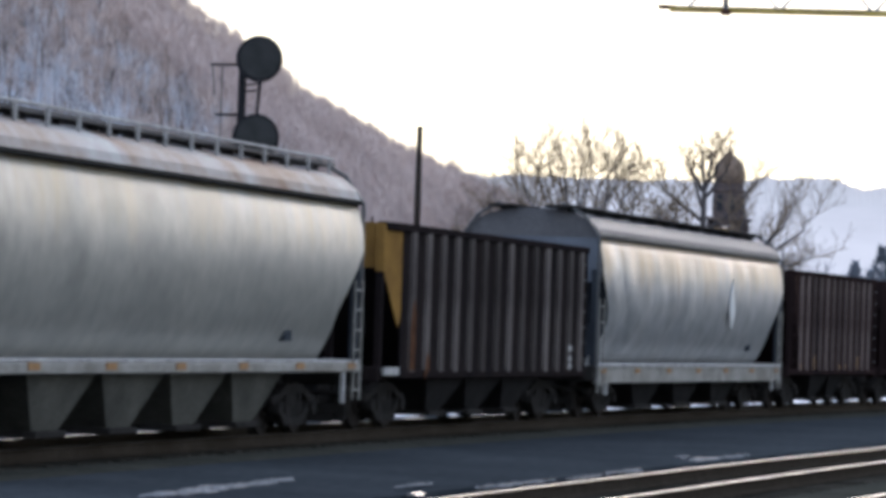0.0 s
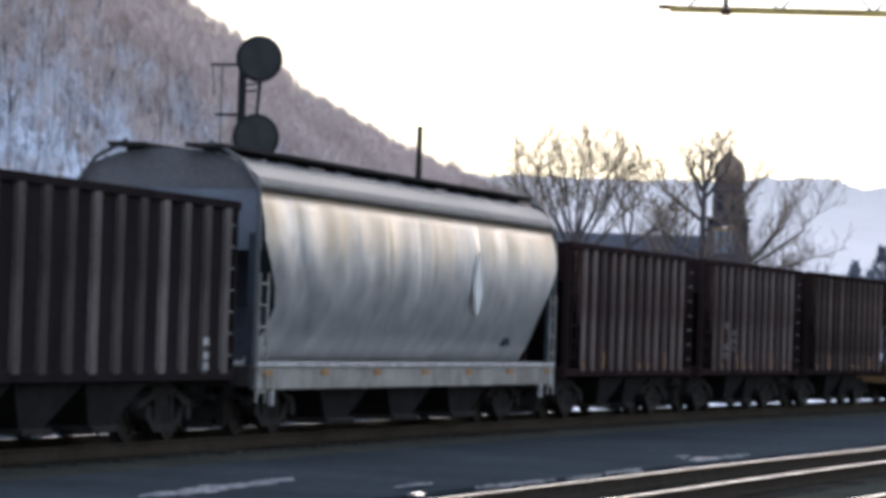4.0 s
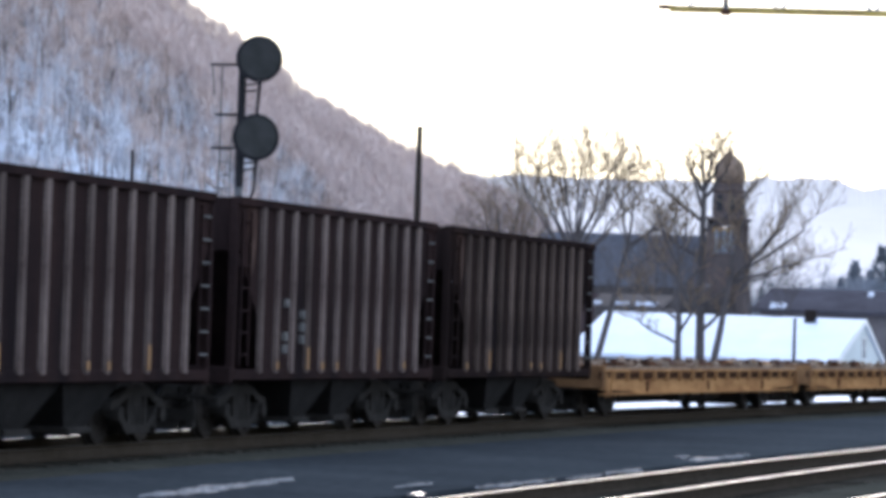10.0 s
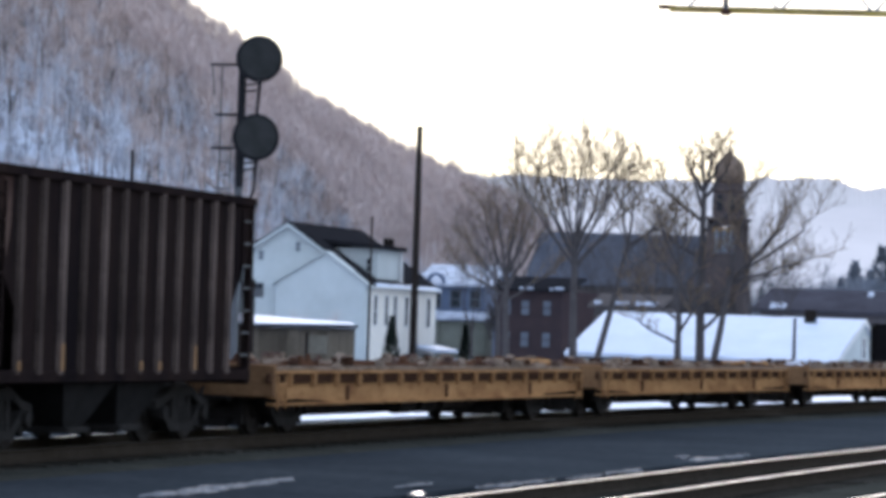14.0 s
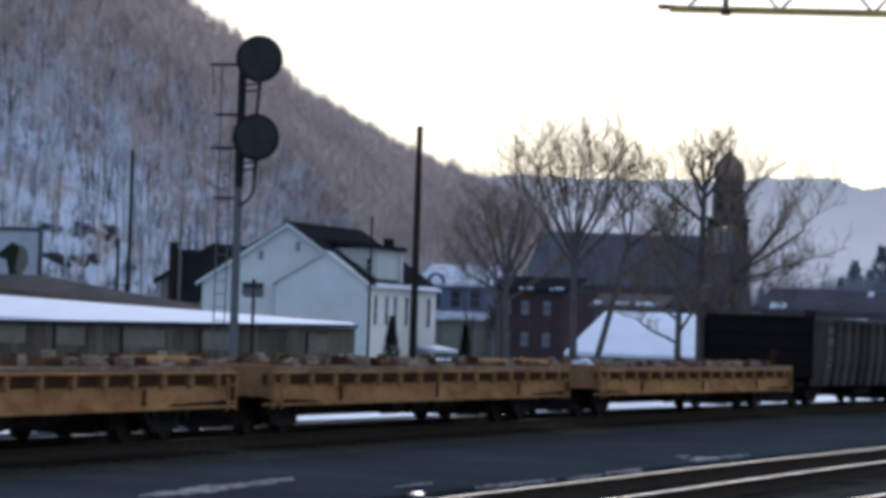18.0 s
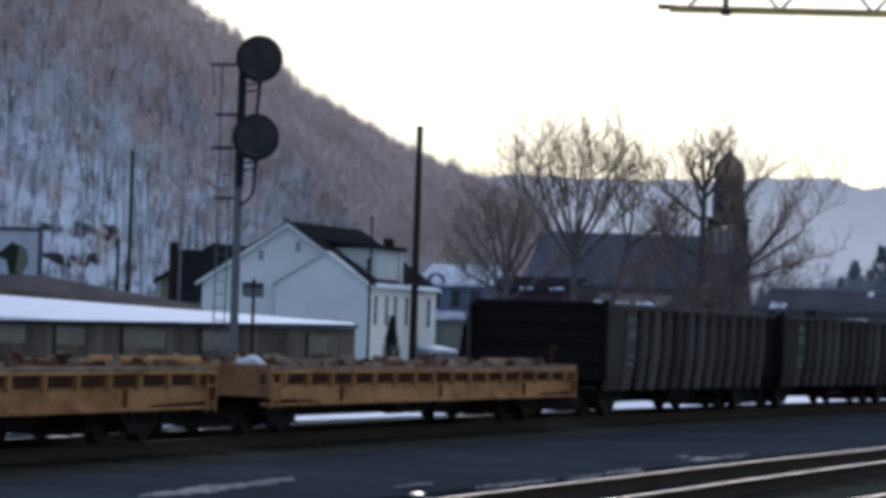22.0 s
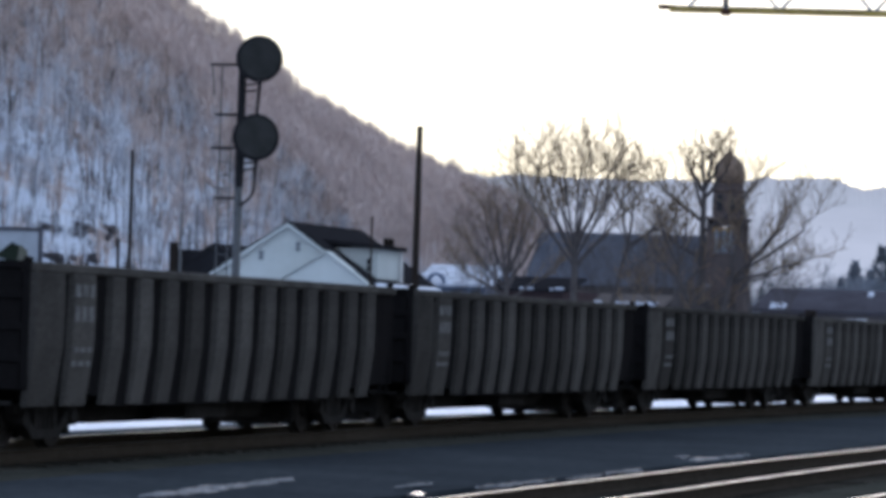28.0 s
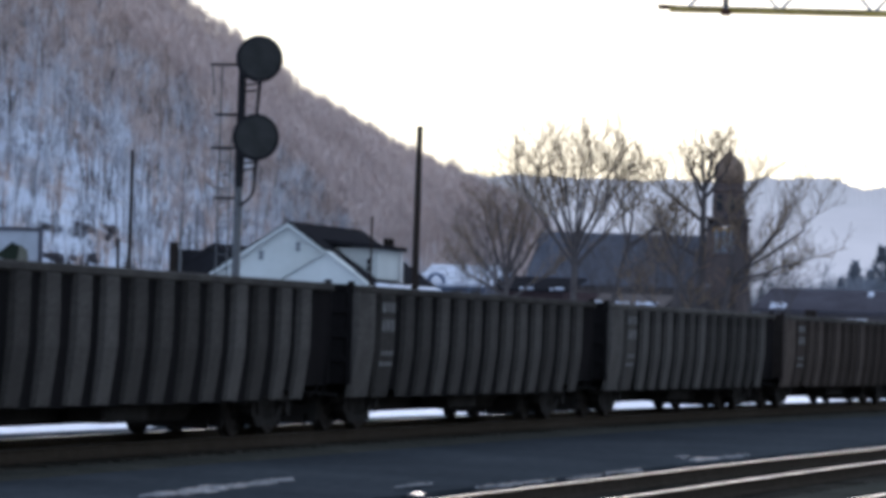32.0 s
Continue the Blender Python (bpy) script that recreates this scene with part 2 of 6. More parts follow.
# Haze over the upper ridge is mixed into this base colour.
M["farwoods"] = material("haze_tinted_ridge_woods", (0.57, 0.485, 0.455), 0.95, 0.0, 0.25, 0.03, (0.45, 0.385, 0.37), 1.0, 0, spec=0.0)
# The firs carry the valley mist in their pale base colour.
M["mistfir"] = material("mist_tinted_fir", (0.27, 0.295, 0.335), 0.95, 0.0, 0.35, 0.4, (0.18, 0.20, 0.23), 3, 0, spec=0.0)
M["towerbrick"] = material("brown_brick_tower", (0.118, 0.093, 0.088), 0.9, 0.0, 0.35, 0.5, (0.075, 0.062, 0.062), 5, 0.3, spec=0.0)
M["sunspot"] = material("painted_sunlit_gold", (0.55, 0.36, 0.15), 0.5, 0.2, 0.3, 1.5, (0.30, 0.19, 0.09), 8, 0.1)
M["rock"] = material("dark_hillside_rock", (0.085, 0.085, 0.095), 0.95, 0.0, 0.4, 0.6, (0.04, 0.04, 0.047), 4, 0.5, spec=0.0)
M["navy"] = material("shaded_navy_paint", (0.052, 0.06, 0.072), 0.7, 0.0, 0.3, 1.2, (0.032, 0.037, 0.045), 25, 0.06, spec=0.0)
M["ice"] = material("wet_ice", (0.05, 0.055, 0.06), 0.03, 0.0, 0.1, 2, None, 20, 0, spec=0.4)


def ground_material():
    m = material("dark_cinder_yard", (0.042, 0.049, 0.056), 1.0, 0.0, 0.3, 0.15, (0.025, 0.029, 0.034), 6, 0.35, spec=0.0)
    return m


M["ground"] = ground_material()


def hill_material():
    """Leaf litter and brush high up, drifted snow over the lower slopes."""
    m = material("snowy_forest_floor", (0.38, 0.315, 0.285), 0.95, 0.0, 0.3, 0.06, (0.24, 0.20, 0.185), 0.7, 0.1, 0.8, spec=0.0)
    nt = m.node_tree
    link = nt.links.new
    b = nt.nodes["Principled BSDF"]
    litter = b.inputs["Base Color"].links[0].from_socket
    co = nt.nodes.new("ShaderNodeTexCoord")
    xyz = nt.nodes.new("ShaderNodeSeparateXYZ")
    link(co.outputs["Object"], xyz.inputs[0])

    def calc(op, one, two):
        n = nt.nodes.new("ShaderNodeMath")
        n.operation = op
        for k, v in enumerate((one, two)):
            if isinstance(v, (int, float)):
                n.inputs[k].default_value = v
            else:
                link(v, n.inputs[k])
        return n.outputs[0]

    # the snow line climbs with y, fitted to the camera's view
    snow_line = calc("SUBTRACT", calc("MULTIPLY", xyz.outputs["Y"], 0.50), calc("MULTIPLY", xyz.outputs["X"], 0.10))
    depth = calc("MULTIPLY", calc("SUBTRACT", calc("SUBTRACT", snow_line, 6.0), xyz.outputs["Z"]), 0.018)
    total = depth
    for scale, squeeze, weight in ((0.035, (1, 1, 1), 1.5), (0.16, (1, 1, 0.45), 1.5), (0.6, (1, 1, 0.6), 0.6)):
        mp = nt.nodes.new("ShaderNodeMapping")
        mp.inputs["Scale"].default_value = squeeze
        link(co.outputs["Object"], mp.inputs[0])
        tex = nt.nodes.new("ShaderNodeTexNoise")
        tex.inputs["Scale"].default_value, tex.inputs["Detail"].default_value = scale, 4
        link(mp.outputs[0], tex.inputs[0])
        total = calc("ADD", total, calc("MULTIPLY", calc("SUBTRACT", tex.outputs[0], 0.5), weight))
    edge = nt.nodes.new("ShaderNodeMapRange")
    edge.inputs[1].default_value, edge.inputs[2].default_value = -0.12, 0.3
    link(total, edge.inputs[0])
    mix = nt.nodes.new("ShaderNodeMix")
    mix.data_type = "RGBA"
    link(edge.outputs[0], mix.inputs[0])
    link(litter, mix.inputs[6])
    mix.inputs[7].default_value = (0.46, 0.505, 0.585, 1)
    link(mix.outputs[2], b.inputs["Base Color"])
    return m


M["hill"] = hill_material()


# ---- mesh helpers ----
def mesh_ob(name, bm, mat, parent=None, label="", smooth=False):
    me = bpy.data.meshes.new(name)
    bm.to_mesh(me)
    bm.free()
    if smooth:
        for p in me.polygons:
            p.use_smooth = True
    for one in (mat if isinstance(mat, (list, tuple)) else [mat]):
        me.materials.append(one)
    ob = new(name, me)
    if parent is not None:
        ob.parent = parent
    if label:
        ob["label"] = label
    return ob


def part(name, bm, mat, parent, label="", smooth=False):
    return mesh_ob(name, bm, mat, parent, label, smooth)


def share(name, ob, parent, m):
    """Another piece on the same mesh."""
    o = new(name, ob.data)
    o.parent = parent
    o.matrix_basis = m
    return o


def root(name, m, label, category, group=""):
    o = new(name)
    o.empty_display_size = 0.3
    o.matrix_basis = m
    return tagged(o, label, category, group)


def box(bm, x0, x1, y0, y1, z0, z1, bevel=0.0, m=None):
    r = bmesh.ops.create_cube(bm, size=1.0)["verts"]
    for v in r:
        v.co = Vector((x0 + (v.co.x + 0.5) * (x1 - x0), y0 + (v.co.y + 0.5) * (y1 - y0), z0 + (v.co.z + 0.5) * (z1 - z0)))
        if m is not None:
            v.co = m @ v.co
    if bevel:
        edges = list({e for v in r for e in v.link_edges})
        bmesh.ops.bevel(bm, geom=edges, offset=bevel, segments=1, affect="EDGES")


def tube(bm, a, b, r0, r1=None, sides=8):
    a, b = Vector(a), Vector(b)
    r1 = r0 if r1 is None else r1
    q = (b - a).to_track_quat("Z", "Y")
    rings = []
    for c, r in ((a, r0), (b, r1)):
        rings.append([bm.verts.new(c + q @ Vector((r * math.cos(6.28319 * i / sides), r * math.sin(6.28319 * i / sides), 0))) for i in range(sides)])
    for i in range(sides):
        j = (i + 1) % sides
        bm.faces.new((rings[0][i], rings[0][j], rings[1][j], rings[1][i]))
    bm.faces.new(rings[0][::-1])
    bm.faces.new(rings[1])


def prism(bm, outline, axis_vec, m=None):
    """Extrudes a flat outline of 3D points along a vector."""
    pts = [Vector(p) for p in outline]
    av = Vector(axis_vec)
    if m is not None:
        pts = [m @ p for p in pts]
        av = m.to_3x3() @ av
    lo = [bm.verts.new(p) for p in pts]
    hi = [bm.verts.new(p + av) for p in pts]
    n = len(pts)
    bm.faces.new(lo[::-1])
    bm.faces.new(hi)
    for i in range(n):
        j = (i + 1) % n
        bm.faces.new((lo[i], lo[j], hi[j], hi[i]))
    bmesh.ops.recalc_face_normals(bm, faces=bm.faces[:])


def lathe(bm, profile, sides=16, centre=(0, 0, 0)):
    rings = []
    for r, z in profile:
        rings.append([bm.verts.new((centre[0] + r * math.cos(6.28319 * i / sides), centre[1] + r * math.sin(6.28319 * i / sides), centre[2] + z)) for i in range(sides)])
    for a, b in zip(rings, rings[1:]):
        for i in range(sides):
            j = (i + 1) % sides
            bm.faces.new((a[i], a[j], b[j], b[i]))
    if profile[0][0] > 1e-4:
        bm.faces.new(rings[0][::-1])
    if profile[-1][0] > 1e-4:
        bm.faces.new(rings[-1])


def loft(bm, sections, caps=True):
    """Skins equal rings of points one after another."""
    rings = [[bm.verts.new(p) for p in sec] for sec in sections]
    n = len(rings[0])
    for a, b in zip(rings, rings[1:]):
        for i in range(n):
            j = (i + 1) % n
            bm.faces.new((a[i], a[j], b[j], b[i]))
    if caps:
        bm.faces.new(rings[0][::-1])
        bm.faces.new(rings[-1])
    bmesh.ops.recalc_face_normals(bm, faces=bm.faces[:])


# ---- the curving line: centre of the train's track, s metres along it ----
BEND, SIDE = -0.00107742, 16.962


def line(s, off=0.0):
    """Place on the line off metres beyond the near side of the cars, and the heading there."""
    a = BEND * (s - 50)
    x, y = 50 + math.sin(a) / BEND, SIDE + (1 - math.cos(a)) / BEND
    return Vector((x - math.sin(a) * off, y + math.cos(a) * off, 0)), a


CENTRE = 1.55



# ---- ground, tracks ----
def strip(name, s0, s1, step, section, mat, parent=None, drift=0.0, beyond=None):
    """Sweeps an open section of (off, z) along the line; drift: how far it veers from the line each metre, for points nearer than beyond."""
    verts, faces = [], []
    n = len(section)
    count = int(round((s1 - s0) / step))
    for i in range(count + 1):
        along = s0 + (s1 - s0) * i / count
        p, a = line(along)
        side = Vector((-math.sin(a), math.cos(a), 0))
        veer = drift * (along - 50)
        verts += [p + side * (off + (veer if beyond is None or off < beyond else 0)) + Vector((0, 0, z)) for off, z in section]
    for i in range(count):
        for k in range(n - 1):
            q = i * n + k
            faces.append((q, q + n, q + n + 1, q + 1))
    me = bpy.data.meshes.new(name)
    me.from_pydata(verts, [], faces)
    me.materials.append(mat)
    ob = new(name, me)
    if parent is not None:
        ob.parent = parent
    return ob


def ground():
    bm = bmesh.new()
    bmesh.ops.create_grid(bm, x_segments=120, y_segments=120, size=4000)
    for v in bm.verts:
        v.co.x = 60 + v.co.x * abs(v.co.x / 4000) ** 1.3
        v.co.y = 10 + v.co.y * abs(v.co.y / 4000) ** 1.3
        v.co.z = -0.42
    tagged(mesh_ob("ground", bm, M["ground"]), "dark cinder and asphalt yard ground beside the tracks", "ground", kind="structure")
    # snow-covered land beyond the far track
    sec = [(8.1, -0.46), (8.4, -0.38), (9.4, -0.32), (10.5, -0.31), (30, -0.31), (80, -0.31), (140, -0.28), (300, 0.5), (460, 2.0)]
    tagged(strip("snow_field", -120, 420, 12, sec, M["snow"]), "snow-covered open ground beyond the railway", "snow field", kind="structure")


RAIL = [(-0.075, -0.185), (-0.075, -0.17), (-0.012, -0.15), (-0.012, -0.045), (-0.037, -0.035), (-0.037, -0.004)]
HEAD = [(-0.037, -0.004), (-0.03, 0.0), (0.03, 0.0), (0.037, -0.004)]


def track(name, off, z, s0, s1, label, bed_z, drift=0.0):
    """One railway track, its centre off metres beyond the line: ballast, ties, two rails."""
    t = root(name, Matrix.Identity(4), label, "railway track")
    t["kind"] = "structure"
    for r in (-0.7535, 0.7535):
        c = off + r
        web = RAIL + [(-x, h) for x, h in RAIL[::-1]]
        foot = strip("rail", s0, s1, 1.5, [(c + x, z + h) for x, h in web if h <= -0.004], M["railside"], t, drift)
        foot["label"] = "rusty-sided steel rail"
        strip("rail_head", s0, s1, 1.5, [(c + x, z + h + 0.001) for x, h in HEAD], M["rail"], t, drift)["label"] = "polished running surface"
    b = strip("ballast_bed", s0, s1, 2.0, [(off - 3.1, bed_z - 0.1), (off - 1.75, z - 0.215), (off, z - 0.2), (off + 1.75, z - 0.215), (off + 3.1, bed_z - 0.1)], M["ballast"], t, drift)
    b["label"] = "dark cinder ballast"
    return t


def ties(t, off, z, s0, count, mesh, drift=0.0):
    rnd = random.Random(5)
    for i in range(count):
        p, a = line(s0 + i * 0.56, off + drift * (s0 + i * 0.56 - 50))
        o = new("tie", mesh)
        o.parent = t
        o.matrix_basis = pose(p.x, p.y, z - 0.185 + rnd.uniform(-0.012, 0.006), 0, 0, math.degrees(a) + rnd.uniform(-1.2, 1.2))


ground()
TRAIN_TRACK = track("railway_track", CENTRE, 0.0, -60, 330, "main line track that the freight train runs on", -0.38)
NEAR_OFF, NEAR_Z, VEER = -7.455, -0.12, -0.0309  # the near tracks straighten out of the curve
NEAR_TRACK = track("railway_track", NEAR_OFF, NEAR_Z, -60, 330, "empty track with polished rails nearest the platform side", -0.36, VEER)
SIDING = track("railway_track", NEAR_OFF - 3.8, NEAR_Z, -60, 330, "empty side track with polished rails", -0.36, VEER)
tagged(strip("service_road", -60, 330, 2.0, [(-0.16, -0.6), (-0.15, -0.255), (-1.6, -0.26), (-3.6, -0.29), (-4.9, -0.315), (-4.95, -0.6)], M["ground"], None, VEER, -2.0), "dark asphalt service road between the tracks", "road", kind="structure")


def snow_patch(x, y, z, rx, ry, turn, seed, mat=None, name="snow_patch", label="thin patch of old snow on the cinders"):
    rnd = random.Random(seed)
    bm = bmesh.new()
    blobs = [(0, 0, rx, ry)] if mat else [(rnd.gauss(0, rx * 0.45), rnd.gauss(0, ry * 0.5), rx * rnd.uniform(0.06, 0.22), ry * rnd.uniform(0.1, 0.5)) for _ in range(26)]
    for cx, cy, ax, ay in blobs:
        n = 22 if mat else 9
        ring, inner = [], []
        for i in range(n):
            a = 6.28319 * i / n
            k = 1 + 0.2 * math.sin(3 * a + seed) + rnd.uniform(-0.3, 0.3)
            ring.append(bm.verts.new((cx + ax * k * math.cos(a), cy + ay * k * math.sin(a), 0)))
            inner.append(bm.verts.new((cx + ax * k * 0.6 * math.cos(a), cy + ay * k * 0.6 * math.sin(a), 0.015 + rnd.uniform(0, 0.012))))
        for i in range(n):
            q = (i + 1) % n
            bm.faces.new((ring[i], ring[q], inner[q], inner[i]))
        bm.faces.new(inner)
    o = mesh_ob(name, bm, mat or M["oldsnow"])
    o.matrix_basis = pose(x, y, z, 0, 0, turn)
    return tagged(o, label, "snow patch" if mat is None else "puddle", kind="" if mat else "stuff")


# ---- the wooded ridge and the far hills ----
def lerp_rows(rows, u):
    """Piecewise linear look-up in rows of (u, values...)."""
    for a, b in zip(rows, rows[1:]):
        if u <= b[0]:
            k = (u - a[0]) / (b[0] - a[0])
            return [p + (q - p) * k for p, q in zip(a[1:], b[1:])]
    return list(rows[-1][1:])


# u along the ridge; foot x, y, z; crest x, y, z
RIDGE = [
    # Rows below u = 0 are unseen, added to block low sky light.
    (-1.50, -240, -230, -1, -480, -460, 110),
    (-1.20, -270, -80, -1, -560, -150, 170),
    (-0.80, -240, 130, -1, -520, 300, 180),
    (-0.40, 40, 270, 1, 60, 560, 170),
    (0.00, 330, 250, 3, 610, 460, 150),
    (0.25, 350, 175, 2, 745, 305, 96),
    (0.45, 380, 150, 2, 851, 297, 76),
    (0.62, 450, 148, 2, 955, 297, 60),
    (0.80, 560, 170, 3, 1059, 297, 50),
    (1.00, 640, 190, 4, 1170, 296, 44),
    (1.12, 800, 215, 3, 1240, 285, 26),
    (1.25, 950, 235, 1, 1320, 275, 2),
]


def hill_point(u, w):
    fx, fy, fz, cx, cy, cz = lerp_rows(RIDGE, u)
    if w <= 1:
        rise = w ** 0.85
        x, y = fx + (cx - fx) * w, fy + (cy - fy) * w
        z = fz + (cz - fz) * rise
        z += 2.5 * math.sin(3.14159 * w) * (noise.noise(Vector((x * 0.02, y * 0.02, 0))) + 0.5 * noise.noise(Vector((x * 0.06, y * 0.06, 3))))
    else:
        k = w - 1
        x, y, z = cx + (cx - fx) * k, cy + (cy - fy) * k, cz * (1 - 1.1 * k)
    return Vector((x, y, z))


def hill():
    nu, nw = 240, 50
    verts, faces = [], []
    for i in range(nu + 1):
        for j in range(nw + 1):
            verts.append(hill_point(-1.5 + 2.75 * i / nu, 1.5 * j / nw))
    for i in range(nu):
        for j in range(nw):
            q = i * (nw + 1) + j
            faces.append((q, q + nw + 1, q + nw + 2, q + 1))
    me = bpy.data.meshes.new("hillside")
    me.from_pydata(verts, [], faces)
    for p in me.polygons:
        p.use_smooth = True
    me.materials.append(M["hill"])
    tagged(new("hillside", me), "steep snowy hillside rising behind the town, unseen sky-blocking flank added", "hill", kind="structure")


def bare_tree_cloud(name, places, mat, label, seed, blades=26, category="woods", wide=0.3):
    """Many bare trees as one mesh: a thin trunk and a rounded crown of fine twigs each."""
    rnd = np.random.RandomState(seed)
    base = np.array([tuple(p) for p, h in places])
    h = np.array([h for p, h in places])
    count = len(h)
    lean = np.stack([rnd.uniform(-0.06, 0.06, count) * h, rnd.uniform(-0.06, 0.06, count) * h, h], 1)
    fat = rnd.uniform(0.75, 1.25, count) * wide
    tris = []
    for k in range(3):
        a0, a1 = 2.094 * k, 2.094 * (k + 1)
        ring = [base + np.stack([0.013 * h * math.cos(a), 0.013 * h * math.sin(a), np.full(count, -0.5)], 1) for a in (a0, a1)]
        tris.append(np.stack([ring[0], ring[1], base + lean * 0.75], 1))

    def slivers(a, b, w):
        d = b - a
        side = np.stack([-d[:, 1], d[:, 0], rnd.uniform(-0.3, 0.3, len(d)) * np.hypot(d[:, 0], d[:, 1])], 1)
        side /= np.maximum(1e-4, np.linalg.norm(side, axis=1))[:, None]
        return np.stack([a - side * w[:, None], a + side * w[:, None], b], 1)

    for k in range(blades):
        f = rnd.uniform(0.3, 0.72, count)
        a = base + lean * f[:, None]
        turn, up = rnd.uniform(0, 6.2832, count), rnd.uniform(-0.35, 1.0, count)
        out = np.sqrt(1 - np.clip(up, -1, 1) ** 2 * 0.98) * rnd.uniform(0.55, 1.0, count)
        tip = base + lean * 0.66 + np.stack([np.cos(turn) * out * fat * h, np.sin(turn) * out * fat * h, up * 0.34 * h], 1)
        tris.append(slivers(a, tip, 0.0055 * h))
        for _ in range(2):
            c = a + (tip - a) * rnd.uniform(0.4, 0.8, count)[:, None]
            turn2 = turn + rnd.uniform(-1.2, 1.2, count)
            ln = rnd.uniform(0.08, 0.17, count) * h
            tris.append(slivers(c, c + np.stack([np.cos(turn2) * ln, np.sin(turn2) * ln, ln * rnd.uniform(0.2, 1.2, count)], 1), 0.004 * h))
    verts = np.concatenate(tris).reshape(-1, 3)
    me = bpy.data.meshes.new(name)
    me.vertices.add(len(verts))
    me.vertices.foreach_set("co", verts.astype(np.float32).ravel())
    me.loops.add(len(verts))
    me.loops.foreach_set("vertex_index", np.arange(len(verts), dtype=np.int32))
    me.polygons.add(len(verts) // 3)
    me.polygons.foreach_set("loop_start", np.arange(0, len(verts), 3, dtype=np.int32))
    me.update(calc_edges=True)
    me.materials.append(mat)
    return tagged(new(name, me), label, category, kind="stuff")


def woods():
    rnd = random.Random(11)
    icy, near, far = [], [], []
    for _ in range(13000):
        u, w = rnd.uniform(0.14, 1.2), rnd.random() ** 0.75 * 1.03
        p = hill_point(u, w)
        snowy = 0.5 * p.y - 0.10 * p.x - 6 - p.z + rnd.uniform(-16, 16) > 0
        if snowy and rnd.random() < 0.62:
            continue
        h = rnd.uniform(7, 12) * (0.6 + 0.35 * max(0, noise.noise(Vector((u * 70, w * 20, 3)))) if w > 0.75 else 0.9)
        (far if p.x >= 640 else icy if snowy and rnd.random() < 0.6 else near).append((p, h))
    bare_tree_cloud("hillside_trunks", [(p, h * rnd.uniform(1.0, 1.4)) for p, h in icy + near if p.z < 60 and rnd.random() < 0.4], M["bark"], "dark bare trunks standing in the hillside snow", 6, 5, "woods", 0.12)
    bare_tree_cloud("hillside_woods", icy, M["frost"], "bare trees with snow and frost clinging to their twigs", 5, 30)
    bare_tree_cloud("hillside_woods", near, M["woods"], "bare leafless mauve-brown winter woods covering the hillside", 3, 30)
    bare_tree_cloud("hillside_woods", far, M["farwoods"], "bare mauve-brown upper ridge woods, haze painted into their colour", 4, 26)


ROCKS = [(408.3, 158.8, 8.8, 3.2), (414.6, 158.7, 8.6, 2.6), (421.2, 159.3, 9.0, 2.2), (424.3, 166.4, 12.7, 2.6), (426.2, 165.3, 12.5, 3.0), (429.3, 164.6, 12.4, 2.6), (436.1, 166.1, 13.2, 2.4), (438.1, 165.2, 12.6, 3.4), (447.2, 166.6, 13.3, 2.4)]


def rocks():
    """Dark ledges of rock breaking out of the snowy slope."""
    for k, (x, y, z, size) in enumerate(ROCKS):
        rnd = random.Random(500 + k)
        bm = bmesh.new()
        bmesh.ops.create_icosphere(bm, subdivisions=2, radius=1.0)
        for v in bm.verts:
            g = 1 + 0.45 * noise.noise(v.co * 1.3 + Vector((k * 3.1, 0, 0))) + rnd.uniform(-0.08, 0.08)
            v.co = Vector((v.co.x * g * 1.6, v.co.y * g * size * 0.72, v.co.z * g * 0.9))
        o = mesh_ob("rock", bm, M["rock"])
        o.matrix_basis = pose(x, y, z - 0.2, rnd.uniform(-14, 14), 0, rnd.uniform(-15, 15))
        tagged(o, "dark rock ledge jutting from the snowy slope", "rock", "hillside rocks")


FAR_RIDGE = [(-40, 2.0), (4, 2.4), (8.35, 2.47), (8.62, 2.44), (8.91, 2.52), (9.26, 2.6), (9.64, 2.58), (10.37, 2.53), (12.12, 2.47), (13.33, 2.48), (14.75, 2.49), (20, 2.2), (60, 2.0)]


